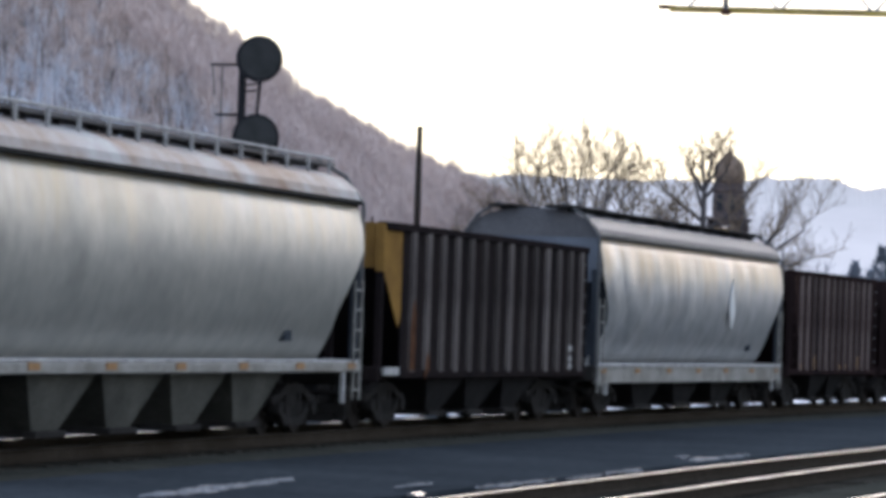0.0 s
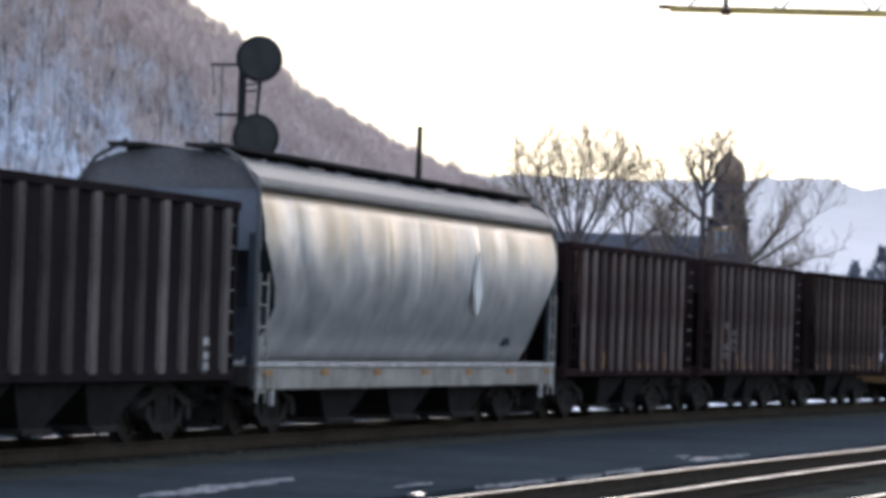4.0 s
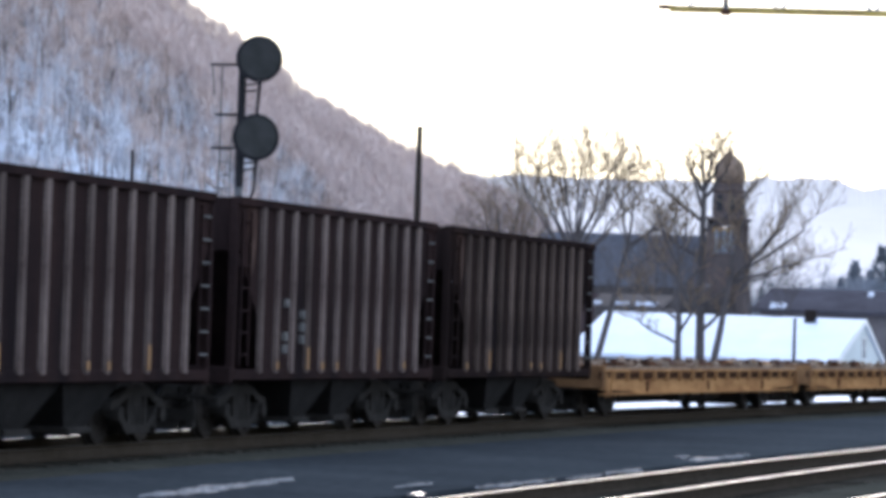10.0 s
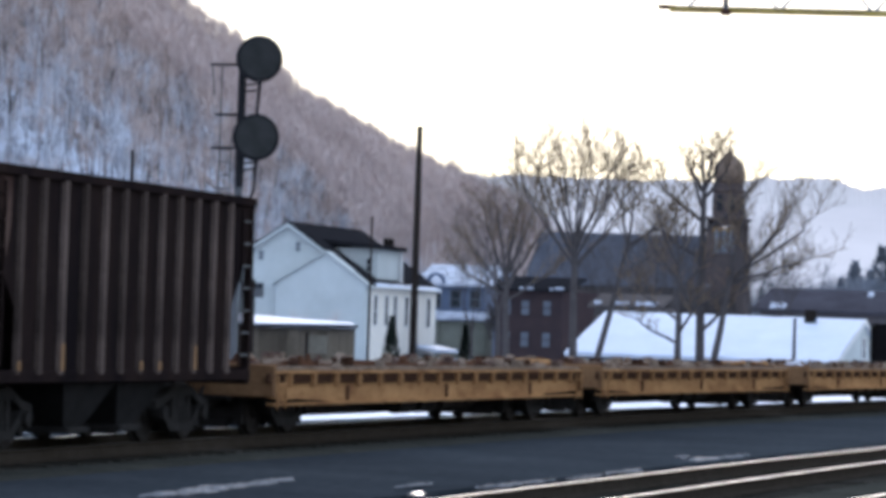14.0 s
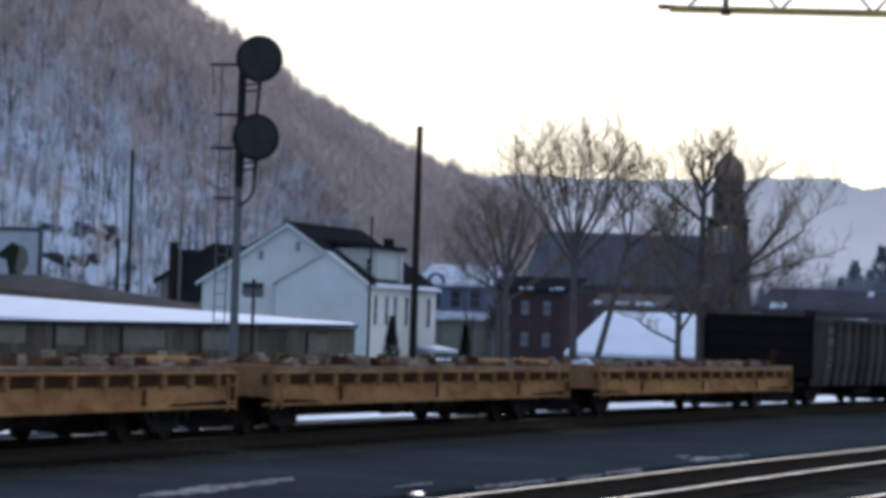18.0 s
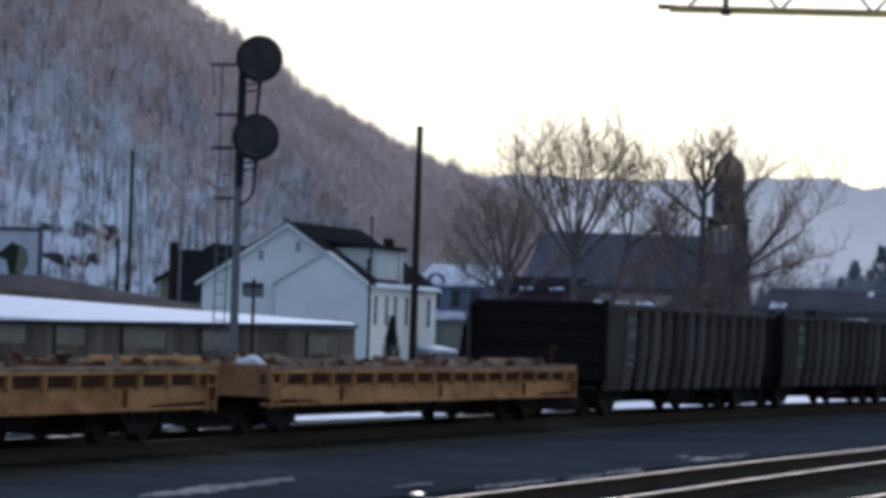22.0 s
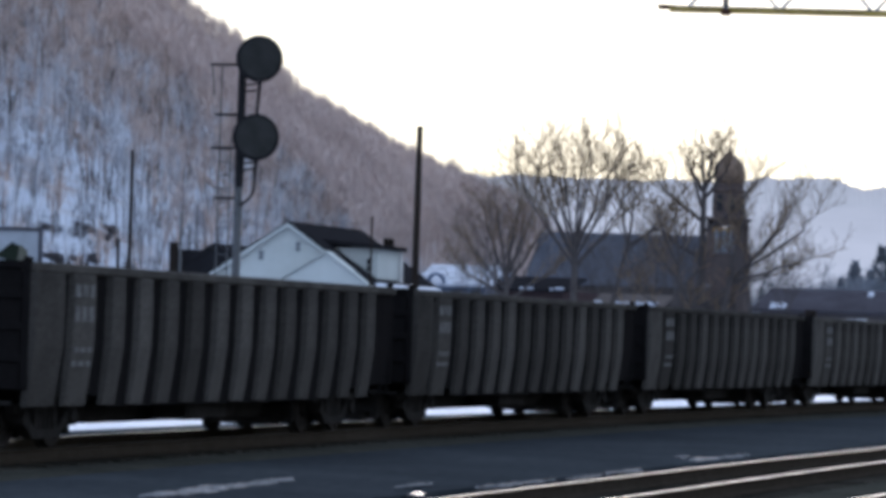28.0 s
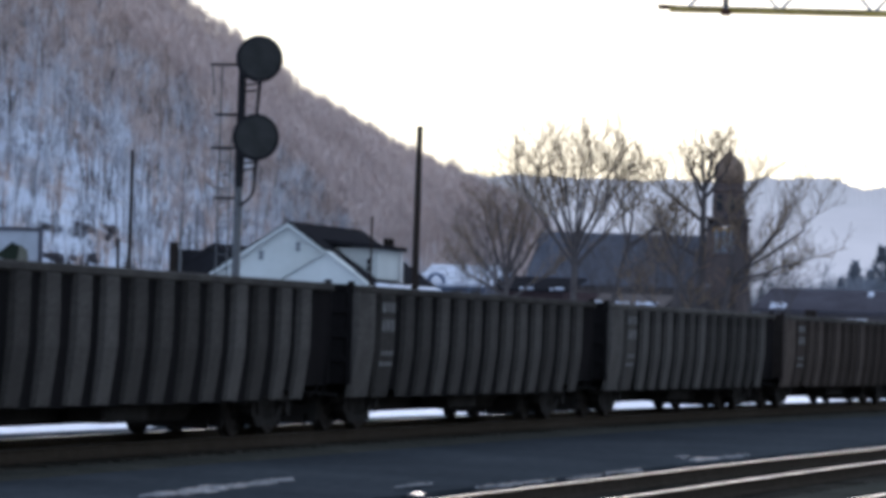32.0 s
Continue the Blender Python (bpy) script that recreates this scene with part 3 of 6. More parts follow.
def far_hills():
    """A plain distant wooded ridge; valley mist is imitated by glow on its surface."""
    dist = 2600
    verts, faces = [], []
    turns = [-40 + 0.5 * i for i in range(80)] + [0.025 * i for i in range(1200)] + [30 + 0.5 * i for i in range(61)]
    for az in turns:
        el = lerp_rows(FAR_RIDGE, az)[0]
        crowns = 1.6 * abs(noise.noise(Vector((az * 9, 0, 5)))) + 2.6 * abs(noise.noise(Vector((az * 26, 0, 9))))
        z = dist * math.tan(radians(el)) + 3 * noise.noise(Vector((az * 2.1, 0, 0))) + crowns
        c, s = math.cos(radians(az)), math.sin(radians(az))
        verts += [(dist * k * c, dist * k * s, g) for k, g in ((0.8, -1), (0.9, 55), (0.985, 97), (1.0, z), (1.3, -1))]
    for i in range(len(turns) - 1):
        q = 5 * i
        faces += [(q + k, q + k + 5, q + k + 6, q + k + 1) for k in range(4)]
    me = bpy.data.meshes.new("backdrop")
    me.from_pydata(verts, [], faces)
    far = material("haze_glow_far_woods", (0.46, 0.43, 0.41), 1.0, 0, 0.08, 0.008, (0.42, 0.395, 0.385), 0.02, 0, spec=0.0)
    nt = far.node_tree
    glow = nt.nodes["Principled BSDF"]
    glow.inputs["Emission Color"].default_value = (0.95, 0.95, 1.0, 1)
    # emission stands in for mist, strongest near the valley floor
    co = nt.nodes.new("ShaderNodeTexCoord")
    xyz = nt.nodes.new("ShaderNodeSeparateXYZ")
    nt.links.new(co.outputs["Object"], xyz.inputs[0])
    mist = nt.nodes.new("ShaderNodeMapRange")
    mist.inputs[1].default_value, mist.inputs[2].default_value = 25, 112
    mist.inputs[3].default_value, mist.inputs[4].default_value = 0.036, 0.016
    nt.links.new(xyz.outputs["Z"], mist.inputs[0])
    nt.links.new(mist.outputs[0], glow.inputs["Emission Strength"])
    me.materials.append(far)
    tagged(new("backdrop", me), "pale wooded ridge far off, its own glow imitating valley mist", "distant hills", kind="structure")


hill()
woods()
rocks()
far_hills()


# ---- rolling stock ----
# body ends along the line at 16 s; every car is a thing of its own
WHEELSETS = []


def wheelset_mesh():
    bm = bmesh.new()
    for y in (-0.7535, 0.7535):
        sg = 1 if y > 0 else -1
        m = pose(0, y, 0, -90 if sg > 0 else 90)
        b2 = bmesh.new()
        lathe(b2, [(0.09, -0.10), (0.14, -0.10), (0.15, -0.02), (0.36, -0.015), (0.37, -0.065), (0.455, -0.07), (0.455, -0.035), (0.42, -0.03), (0.415, 0.06), (0.36, 0.065), (0.34, 0.02), (0.16, 0.045), (0.14, 0.10), (0.08, 0.11)], 20)
        b2.transform(m)
        tmp = bpy.data.meshes.new("tmp")
        b2.to_mesh(tmp)
        b2.free()
        bm.from_mesh(tmp)
        bpy.data.meshes.remove(tmp)
    tube(bm, (0, -1.02, 0), (0, 1.02, 0), 0.075, sides=10)
    return bm


def truck_mesh():
    bm = bmesh.new()
    for y in (-1.0, 1.0):
        s = 1 if y > 0 else -1
        top = [(-1.12, 0.48), (-1.12, 0.60), (-0.76, 0.66), (-0.42, 0.80), (0.42, 0.80), (0.76, 0.66), (1.12, 0.60), (1.12, 0.48), (0.78, 0.54), (0.40, 0.67), (-0.40, 0.67), (-0.78, 0.54)]
        foot = [(-0.98, 0.50), (-0.80, 0.54), (-0.38, 0.27), (0.38, 0.27), (0.80, 0.54), (0.98, 0.50), (0.46, 0.15), (-0.46, 0.15)]
        for out in (top, foot):
            prism(bm, [(x, y - 0.07, z) for x, z in out], (0, 0.14, 0))
        for x in (-0.33, 0.33):
            box(bm, x - 0.06, x + 0.06, y - 0.06, y + 0.06, 0.2, 0.75)
        for x in (-0.87, 0.87):
            tube(bm, (x, y - s * 0.05, 0.42), (x, y + s * 0.14, 0.42), 0.115, sides=10)
        for x in (-0.17, 0, 0.17):
            tube(bm, (x, y, 0.25), (x, y, 0.56), 0.075, sides=8)
    box(bm, -0.22, 0.22, -1.05, 1.05, 0.5, 0.74, 0.03)
    box(bm, -0.16, 0.16, -0.16, 0.16, 0.74, 0.86)
    return bm


def brake_beam_mesh():
    """Trussed cross beam with a shoe before each wheel and its hanger rods."""
    bm = bmesh.new()
    box(bm, -0.05, 0.05, -0.82, 0.82, 0.26, 0.44, 0.015)
    box(bm, -0.03, 0.03, -0.6, 0.6, 0.12, 0.26)
    for y in (-0.75, 0.75):
        prism(bm, [(-0.06, y - 0.07, 0.16), (0.06, y - 0.07, 0.2), (0.09, y - 0.07, 0.4), (0.04, y - 0.07, 0.6), (-0.06, y - 0.07, 0.56)], (0, 0.14, 0))
        tube(bm, (0, y * 0.8, 0.4), (-0.12, y * 0.8, 0.78), 0.03, sides=6)
    box(bm, -0.34, 0.0, -0.09, 0.09, 0.3, 0.62)
    return bm


TRUCK_DATA = None
WHEEL_DATA = None
BEAM_DATA = None


def truck(car, x):
    """A four-wheel truck with two turning wheelsets."""
    global TRUCK_DATA, WHEEL_DATA, BEAM_DATA
    if TRUCK_DATA is None:
        a, b = part("truck", truck_mesh(), M["truck"], None), part("wheelset", wheelset_mesh(), M["wheel"], None)
        c = part("brake_beam", brake_beam_mesh(), M["truck"], None)
        TRUCK_DATA, WHEEL_DATA, BEAM_DATA = a.data, b.data, c.data
        bpy.data.objects.remove(a), bpy.data.objects.remove(b), bpy.data.objects.remove(c)
    t = new("truck", TRUCK_DATA)
    t.parent = car
    t.location = (x, 0, 0)
    t["label"] = "greasy cast-steel truck frame"
    for dx in (-0.87, 0.87):
        w = new("wheelset", WHEEL_DATA)
        w.parent = t
        w.location = (dx, 0, 0.42)
        WHEELSETS.append(w)
        for k in (0.36, 1.64):
            beam = new("brake_beam", BEAM_DATA)
            beam.parent = t
            beam.location = (dx * k, 0, 0)
            beam.rotation_euler = (0, 0, 0 if (dx > 0) == (k < 1) else math.pi)
    return t


def coupler(car, x, sgn):
    bm = bmesh.new()
    box(bm, min(x, x + sgn * 0.5), max(x, x + sgn * 0.5), -0.09, 0.09, 0.76, 0.96, 0.02)
    k = x + sgn * 0.5
    box(bm, min(k, k + sgn * 0.3), max(k, k + sgn * 0.3), -0.2, 0.16, 0.72, 1.0, 0.05)
    part("coupler", bm, M["truck"], car)
    bm = bmesh.new()
    box(bm, min(x - sgn * 0.9, x - sgn * 0.02), max(x - sgn * 0.9, x - sgn * 0.02), -0.42, 0.42, 0.42, 0.8, 0.03)
    tube(bm, (x - sgn * 0.12, -1.25, 0.62), (x - sgn * 0.12, 0.42, 0.66), 0.035, sides=6)
    part("draft_gear", bm, M["truck"], car)
    bm = bmesh.new()
    pts = [Vector((x, 0.4 * sgn, 0.8)), Vector((x + sgn * 0.3, 0.35 * sgn, 0.45)), Vector((x + sgn * 0.62, 0.1 * sgn, 0.36))]
    for a, b in zip(pts, pts[1:]):
        tube(bm, a, b, 0.025, sides=6)
    part("brake_hose", bm, M["signal"], car)


def ladder(car, x, y, z0, z1, mat, rungs=6, width=0.42, name="ladder", along="x", rung_mat=None):
    bm = bmesh.new()
    d = (width / 2, 0) if along == "x" else (0, width / 2)
    tube(bm, (x - d[0], y - d[1], z0), (x - d[0], y - d[1], z1), 0.022, sides=6)
    whole = part(name, bm, mat, car)
    bm = bmesh.new()
    tube(bm, (x + d[0], y + d[1], z0), (x + d[0], y + d[1], z1), 0.022, sides=6)
    part("rail", bm, mat, whole)
    for i in range(rungs):
        z = z0 + (z1 - z0) * (i + 0.5) / rungs
        bm = bmesh.new()
        tube(bm, (x - d[0], y - d[1], z), (x + d[0], y + d[1], z), 0.018, sides=6)
        part("rung", bm, rung_mat or mat, whole)


def sill_and_bays(car, half, bays, mat, z_top, z_low=0.28, truck_in=2.0):
    """Centre sill and the wedge-shaped discharge bays between the trucks."""
    bm = bmesh.new()
    box(bm, -half, half, -0.28, 0.28, 0.62, 0.98, 0.02)
    part("centre_sill", bm, M["truck"], car)
    span = 2 * (half - truck_in - 1.25)
    w = span / bays
    for i in range(bays):
        c = -span / 2 + w * (i + 0.5)
        bm = bmesh.new()
        loft(bm, [[(c - w * 0.49, -1.35, z_top), (c + w * 0.49, -1.35, z_top), (c + w * 0.49, 1.35, z_top), (c - w * 0.49, 1.35, z_top)],
                  [(c - w * 0.16, -1.1, z_low), (c + w * 0.16, -1.1, z_low), (c + w * 0.16, 1.1, z_low), (c - w * 0.16, 1.1, z_low)]])
        b = part("discharge_bay", bm, mat, car)
        bm = bmesh.new()
        box(bm, c - w * 0.2, c + w * 0.2, -1.2, 1.2, z_low - 0.06, z_low + 0.03, 0.01)
        part("bay_gate", bm, M["truck"], b)


def open_hopper(label, s0, s1, top, body, rib, ribs, yellow_end=False, marks=0, wide=0.13, cuts=(1.15, 1.15)):
    half = (s1 - s0) / 2
    car = root("open_hopper_car", Matrix.Identity(4), label, "hopper car", "open hopper cars")
    car["s_mid"] = 0.5 * (s0 + s1)
    low = 0.95
    cut_a, cut_b = cuts
    start = -half + 1.15 if yellow_end else -half + 0.12
    for y in (-1, 1):
        # side sheet with its corners cut along the slope sheets
        bm = bmesh.new()
        out = [(start, top - 0.12), (half - 0.12, top - 0.12), (half - 0.12, top - 0.75), (half - cut_b, 1.75), (half - cut_b, low), (-half + cut_a, low), (-half + cut_a, 1.75), (start, top - 0.75)]
        if yellow_end:
            out = out[:5] + [(start, low)]
        prism(bm, [(x, y * 1.46, z) for x, z in out], (0, y * 0.03, 0))
        part("side_sheet", bm, body, car)
        bm = bmesh.new()
        box(bm, -half, half, y * 1.46 - 0.09, y * 1.46 + 0.09, top - 0.14, top, 0.02)
        part("top_chord", bm, body, car)
        bm = bmesh.new()
        box(bm, -half, half, y * 1.44 - 0.08, y * 1.44 + 0.08, low - 0.06, low + 0.1, 0.015)
        part("side_sill", bm, body, car)
        first = None
        for i in range(ribs):
            x = -half + cut_a + (2 * half - cut_a - cut_b) * i / (ribs - 1)
            if first is None:
                bm = bmesh.new()
                a, b, d = wide / 2 + 0.02, wide / 2, 0.055
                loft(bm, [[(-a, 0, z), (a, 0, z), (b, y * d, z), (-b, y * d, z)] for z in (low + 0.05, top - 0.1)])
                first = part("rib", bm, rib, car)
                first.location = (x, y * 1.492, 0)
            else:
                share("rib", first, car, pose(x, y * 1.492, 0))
        for sx in (-1, 1):
            bm = bmesh.new()
            box(bm, sx * half - sx * 0.02 - 0.06, sx * half - sx * 0.02 + 0.06, y * 1.44 - 0.06, y * 1.44 + 0.06, low, top - 0.13, 0.015)
            part("corner_post", bm, body, car)
            if yellow_end and sx < 0:
                bm = bmesh.new()
                box(bm, -half - 0.05, -half + 0.095, y * 1.45 - 0.08, y * 1.45 + 0.08, top - 0.85, top - 0.03, 0.01)
                part("corner_cap", bm, M["yellow"], car, "yellow corner cap")
        if marks == 2 and y < 0:
            for x, z, n in ((-3.05, 1.3, 2), (-3.02, 2.0, 1), (-2.2, 1.45, 3)):
                for k in range(n):
                    bm = bmesh.new()
                    box(bm, x - 0.06, x + 0.06, -1.5545, -1.4885, z + 0.19 * k, z + 0.19 * k + 0.13)
                    part("faded_mark", bm, M["dimmark"], car, "faded white reporting mark bar")
        if marks:
            bm = bmesh.new()
            x = -half + 0.45
            prism(bm, [(x, y * 1.4915, top - 0.16), (x + 0.42, y * 1.4915, top - 0.16), (x + 0.4, y * 1.4915, top - 0.75), (x + 0.28, y * 1.4915, top - 1.15), (x + 0.2, y * 1.4915, top - 0.8), (x + 0.05, y * 1.4915, top - 0.5)], (0, y * 0.004, 0))
            part("worn_patch", bm, M["bared"], car, "tan patch where the paint has worn")
            pitch = (2 * half - cut_a - cut_b) / (ribs - 1)
            for i, x in enumerate(-half + cut_a + pitch * q for q in ((1, 3, 4, 5, 8, 10) if marks == 2 else (0, 2, 6, 7, 9))):
                bm = bmesh.new()
                box(bm, x - 0.05, x + 0.05, y * 1.5515 - 0.004, y * 1.5515 + 0.004, low + 0.1, low + 0.22 + 0.22 * (i % 3 == 1))
                part("reflector_mark", bm, M["orange"], car, "small orange reflector patch")
    for sx in (-1, 1):
        mat = M["yellow"] if yellow_end and sx < 0 else body
        bm = bmesh.new()
        box(bm, sx * (half - 0.1) - 0.02, sx * (half - 0.1) + 0.02, -1.41, 1.41, top - 0.78, top - 0.02)
        part("end_sheet", bm, mat, car)
        bm = bmesh.new()
        prism(bm, [(sx * (half - 0.1), -1.4, top - 0.78), (sx * (half - 0.1), 1.4, top - 0.78), (sx * (half - 2.9), 1.4, low), (sx * (half - 2.9), -1.4, low)], (sx * 0.02, 0, -0.02))
        part("slope_sheet", bm, body, car)
        bm = bmesh.new()
        box(bm, sx * half - 0.12, sx * half + 0.02, -1.5, 1.5, low - 0.12, low + 0.14, 0.02)
        part("end_sill", bm, body, car)
        for y in (-0.55, 0.55):
            bm = bmesh.new()
            box(bm, sx * half - 0.14 * sx - 0.05, sx * half - 0.14 * sx + 0.05, y - 0.06, y + 0.06, low + 0.1, top - 0.8, 0.01)
            part("end_post", bm, body, car)
        if not (yellow_end and sx < 0):
            for y in (-1.52, 1.52):
                ladder(car, sx * (half - 0.38), y, low + 0.15, top - 0.2, body, 7, 0.4, rung_mat=M["dimmark"] if sx > 0 else body)
        truck(car, sx * (half - 1.75))
        coupler(car, sx * half, sx)
    if yellow_end:
        for y in (-1, 1):
            bm = bmesh.new()
            prism(bm, [(-half + 0.06, y * 1.46, top - 0.14), (-half + 1.14, y * 1.46, top - 0.14), (-half + 1.14, y * 1.46, 1.9), (-half + 1.0, y * 1.46, 1.75), (-half + 0.06, y * 1.46, top - 0.8)], (0, y * 0.02, 0))
            part("corner_panel", bm, M["yellow"], car, "yellow ochre corner panel")
        bm = bmesh.new()
        box(bm, -half + 0.02, -half + 0.85, -1.57, -1.535, low + 0.0, low + 0.13)
        part("step_plate", bm, M["whitemark"], car, "pale step plate")
        for z in (1.05, 1.2, 1.4):
            bm = bmesh.new()
            box(bm, half - 1.55, half - 1.33, -1.5565, -1.5495, z, z + 0.11)
            part("faded_mark", bm, M["whitemark"], car, "faded white stencil bar")
        for dx, z1 in ((0.0, 2.25), (0.92, 1.35)):
            bm = bmesh.new()
            prism(bm, [(-half + cut_a + dx + x, -1.5515, z) for x, z in ((-0.15, low + 0.08), (0.15, low + 0.08), (0.14, z1 - 0.3), (0.05, z1), (-0.06, z1 - 0.12), (-0.15, z1 - 0.5))], (0, 0.003, 0))
            part("rust_patch", bm, M["rust"], car, "rusty streaked patch")
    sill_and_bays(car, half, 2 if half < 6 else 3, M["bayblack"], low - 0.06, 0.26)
    return car


def profile_ring(x, prof):
    """Closed cross-section from a half profile of (half width, z)."""
    return [(x, -w, z) for w, z in prof] + [(x, w, z) for w, z in prof[::-1]]


PATCH_X = 3.0


def end_cut(z):
    """How far a covered hopper's shell is cut back at its ends, by height."""
    return lerp_rows([(0.0, 0.68), (1.15, 0.68), (1.5, 0.86), (1.95, 0.95), (2.4, 0.62), (2.95, 0.0), (9.0, 0.0)], z)[0]


TANK = [(0.95, 1.12), (1.14, 1.38), (1.30, 1.66), (1.42, 1.98), (1.50, 2.3), (1.545, 2.65), (1.555, 3.0), (1.53, 3.3), (1.48, 3.55), (1.40, 3.74)]
ROOF = [(1.40, 3.76), (1.46, 3.80), (1.40, 3.95), (1.22, 4.12), (0.85, 4.26), (0.4, 4.33), (0.02, 4.35)]


def covered_hopper(label, s0, s1, body, rails, deep_sill):
    half = (s1 - s0) / 2
    car = root("covered_hopper_car", Matrix.Identity(4), label, "hopper car", "covered hopper cars")
    car["s_mid"] = 0.5 * (s0 + s1)
    end = half - 0.12
    rnd = random.Random(round(s1))
    creases = [(rnd.uniform(-end, end), rnd.uniform(0.006, 0.022), rnd.uniform(0.05, 0.14)) for _ in range(14 if deep_sill else 0)]
    # the side shell is slightly quilted between its inner frames
    bm = bmesh.new()
    rings = []
    n = 240
    for i in range(n + 1):
        x = -end + 2 * end * i / n
        f = 0.003 * math.sin(x * 6.28319 / 1.45) + 0.012 * noise.noise(Vector((x * 0.6, 0, s0))) - sum(cd * math.exp(-((x - cx) / cw) ** 2) for cx, cd, cw in creases)
        ring = profile_ring(x, [(w + f * max(0, 1 - abs(z - 2.95) / 0.85) + (0.026 if deep_sill else 0.012) * noise.noise(Vector((x * 1.0, z * 0.5, s1))) * (1 if 1.3 < z < 3.7 else 0), z) for w, z in TANK])
        # the lower corners are cut back along the end slope
        rings.append([(q[0] * (1 - end_cut(q[2]) / end), q[1], q[2]) for q in ring])
    loft(bm, rings, caps=False)
    part("side_shell", bm, body, car, smooth=True)
    bm = bmesh.new()
    loft(bm, [profile_ring(x, ROOF) for x in (-end - 0.04, -end * 0.5, 0, end * 0.5, end + 0.04)])
    part("roof", bm, M["roofgrey"] if deep_sill else M["roofrust"], car)
    if deep_sill:
        for z in (3.83, 3.90, 3.97, 4.05, 4.13):
            bm = bmesh.new()
            w = 1.47 - (z - 3.8) * 0.95
            for y in (-1, 1):
                box(bm, -end, end, y * w - 0.02, y * w + 0.02, z, z + 0.03)
            part("roof_seam", bm, M["sill"], car)
    else:
        bm = bmesh.new()
        for y in (-1, 1):
            box(bm, -end - 0.03, end + 0.03, y * 1.47 - 0.03, y * 1.47 + 0.03, 3.73, 3.80)
        part("roof_gutter", bm, M["truck"], car, "dark gutter along the roof edge")
    # running board on top
    bm = bmesh.new()
    for y in (-0.62, 0.62):
        box(bm, -end - 0.3, end + 0.3, y - 0.3, y + 0.3, 4.36, 4.42)
    for i in range(13):
        x = -end + 2 * end * i / 12
        for y in (-0.62, 0.62):
            box(bm, x - 0.02, x + 0.02, y - 0.1, y + 0.1, 4.2, 4.37)
    part("running_board", bm, M["truck"] if deep_sill else M["roofgrey"], car)
    for i in range(5):
        x = -end * 0.8 + 1.6 * end * i / 4
        bm = bmesh.new()
        lathe(bm, [(0.0, 0.14), (0.3, 0.12), (0.42, 0.05), (0.45, 0)][::-1], 14, (x, 0, 4.34))
        part("roof_hatch", bm, M["roofgrey"], car)
    if rails:
        for y in (-1, 1):
            bm = bmesh.new()
            tube(bm, (-end, y * 1.0, 4.46), (end - 0.15, y * 1.0, 4.46), 0.03, sides=6)
            part("handrail", bm, M["whitemark"], car, "pale roof handrail")
            for i in range(16):
                x = -end + 0.1 + (2 * end - 0.4) * i / 15
                bm = bmesh.new()
                box(bm, x - 0.035, x + 0.035, y * 1.0 - 0.02, y * 1.0 + 0.02, 4.16, 4.46)
                part("handrail_post", bm, M["whitemark"], car)
    # sills
    for y in (-1, 1):
        bm = bmesh.new()
        if deep_sill:
            box(bm, -half, half, y * 1.46 - 0.05, y * 1.46 + 0.05, 0.74, 1.08, 0.015)
            part("side_sill", bm, M["sill"], car)
            bm = bmesh.new()
            box(bm, -half, half, min(y * 1.0, y * 1.54), max(y * 1.0, y * 1.54), 1.083, 1.16, 0.01)
        else:
            box(bm, -half, half, y * 1.46 - 0.06, y * 1.46 + 0.06, 1.0, 1.15, 0.02)
            part("side_sill", bm, M["sill"], car)
            bm = bmesh.new()
            box(bm, -half, half, min(y * 1.0, y * 1.5), max(y * 1.0, y * 1.5), 1.153, 1.2, 0.01)
        # Light along the sill's top edge is painted in as a paler ledge.
        part("lit_sill_ledge", bm, M["whitemark"], car, "sill ledge painted pale for the light on its top")
        for i in range(7):
            x = -half + 0.5 + (2 * half - 1.0) * i / 6
            bm = bmesh.new()
            z = 0.95 if deep_sill else 1.05
            box(bm, x - 0.2, x + 0.2, y * 1.525 - 0.006, y * 1.525 + 0.006, z, z + 0.1)
            part("reflector_mark", bm, M["orange"], car, "faded orange reflector patch")
    for sx in (-1, 1):
        bm = bmesh.new()
        prism(bm, [(sx * (end + 0.012), y, z) for y, z in ((-1.5, 2.84), (-1.5, 3.3), (-1.42, 3.78), (-1.15, 4.1), (-0.7, 4.26), (0.7, 4.26), (1.15, 4.1), (1.42, 3.78), (1.5, 3.3), (1.5, 2.84))], (sx * 0.02, 0, 0))
        part("end_sheet", bm, M["endblue"], car, "blue-grey painted end")
        # the lower end slopes in under the hopper and back out to the sill
        bm = bmesh.new()
        rows = [[bm.verts.new((sx * (end - 0.01 - end_cut(z)), y * (w - 0.005), z)) for y in (-1, 1)] for w, z in TANK]
        for low_row, high_row in zip(rows, rows[1:]):
            bm.faces.new((low_row[0], low_row[1], high_row[1], high_row[0]))
        # Shadow in the end recess is put into this dark navy.
        part("slope_sheet", bm, M["navy"], car, "sloping lower end, painted dark for its recess shadow")
        for y in (-1, 1):
            bm = bmesh.new()
            box(bm, sx * (half - 0.04) - 0.06, sx * (half - 0.04) + 0.06, y * 1.40 - 0.07, y * 1.40 + 0.07, 1.1, 3.1, 0.015)
            part("corner_post", bm, M["navy"], car, "dark blue-grey corner post")
        bm = bmesh.new()
        for y in (-1.48, 1.48):
            if y > 0:
                part("end_rail", bm, M["mast"], car)
                bm = bmesh.new()
            tube(bm, (sx * (half + 0.02), y, 0.8), (sx * (half + 0.02), y, 3.75), 0.035, sides=6)
            tube(bm, (sx * (half + 0.02), y, 3.75), (sx * (half + 0.02), y * 0.78, 4.2), 0.035, sides=6)
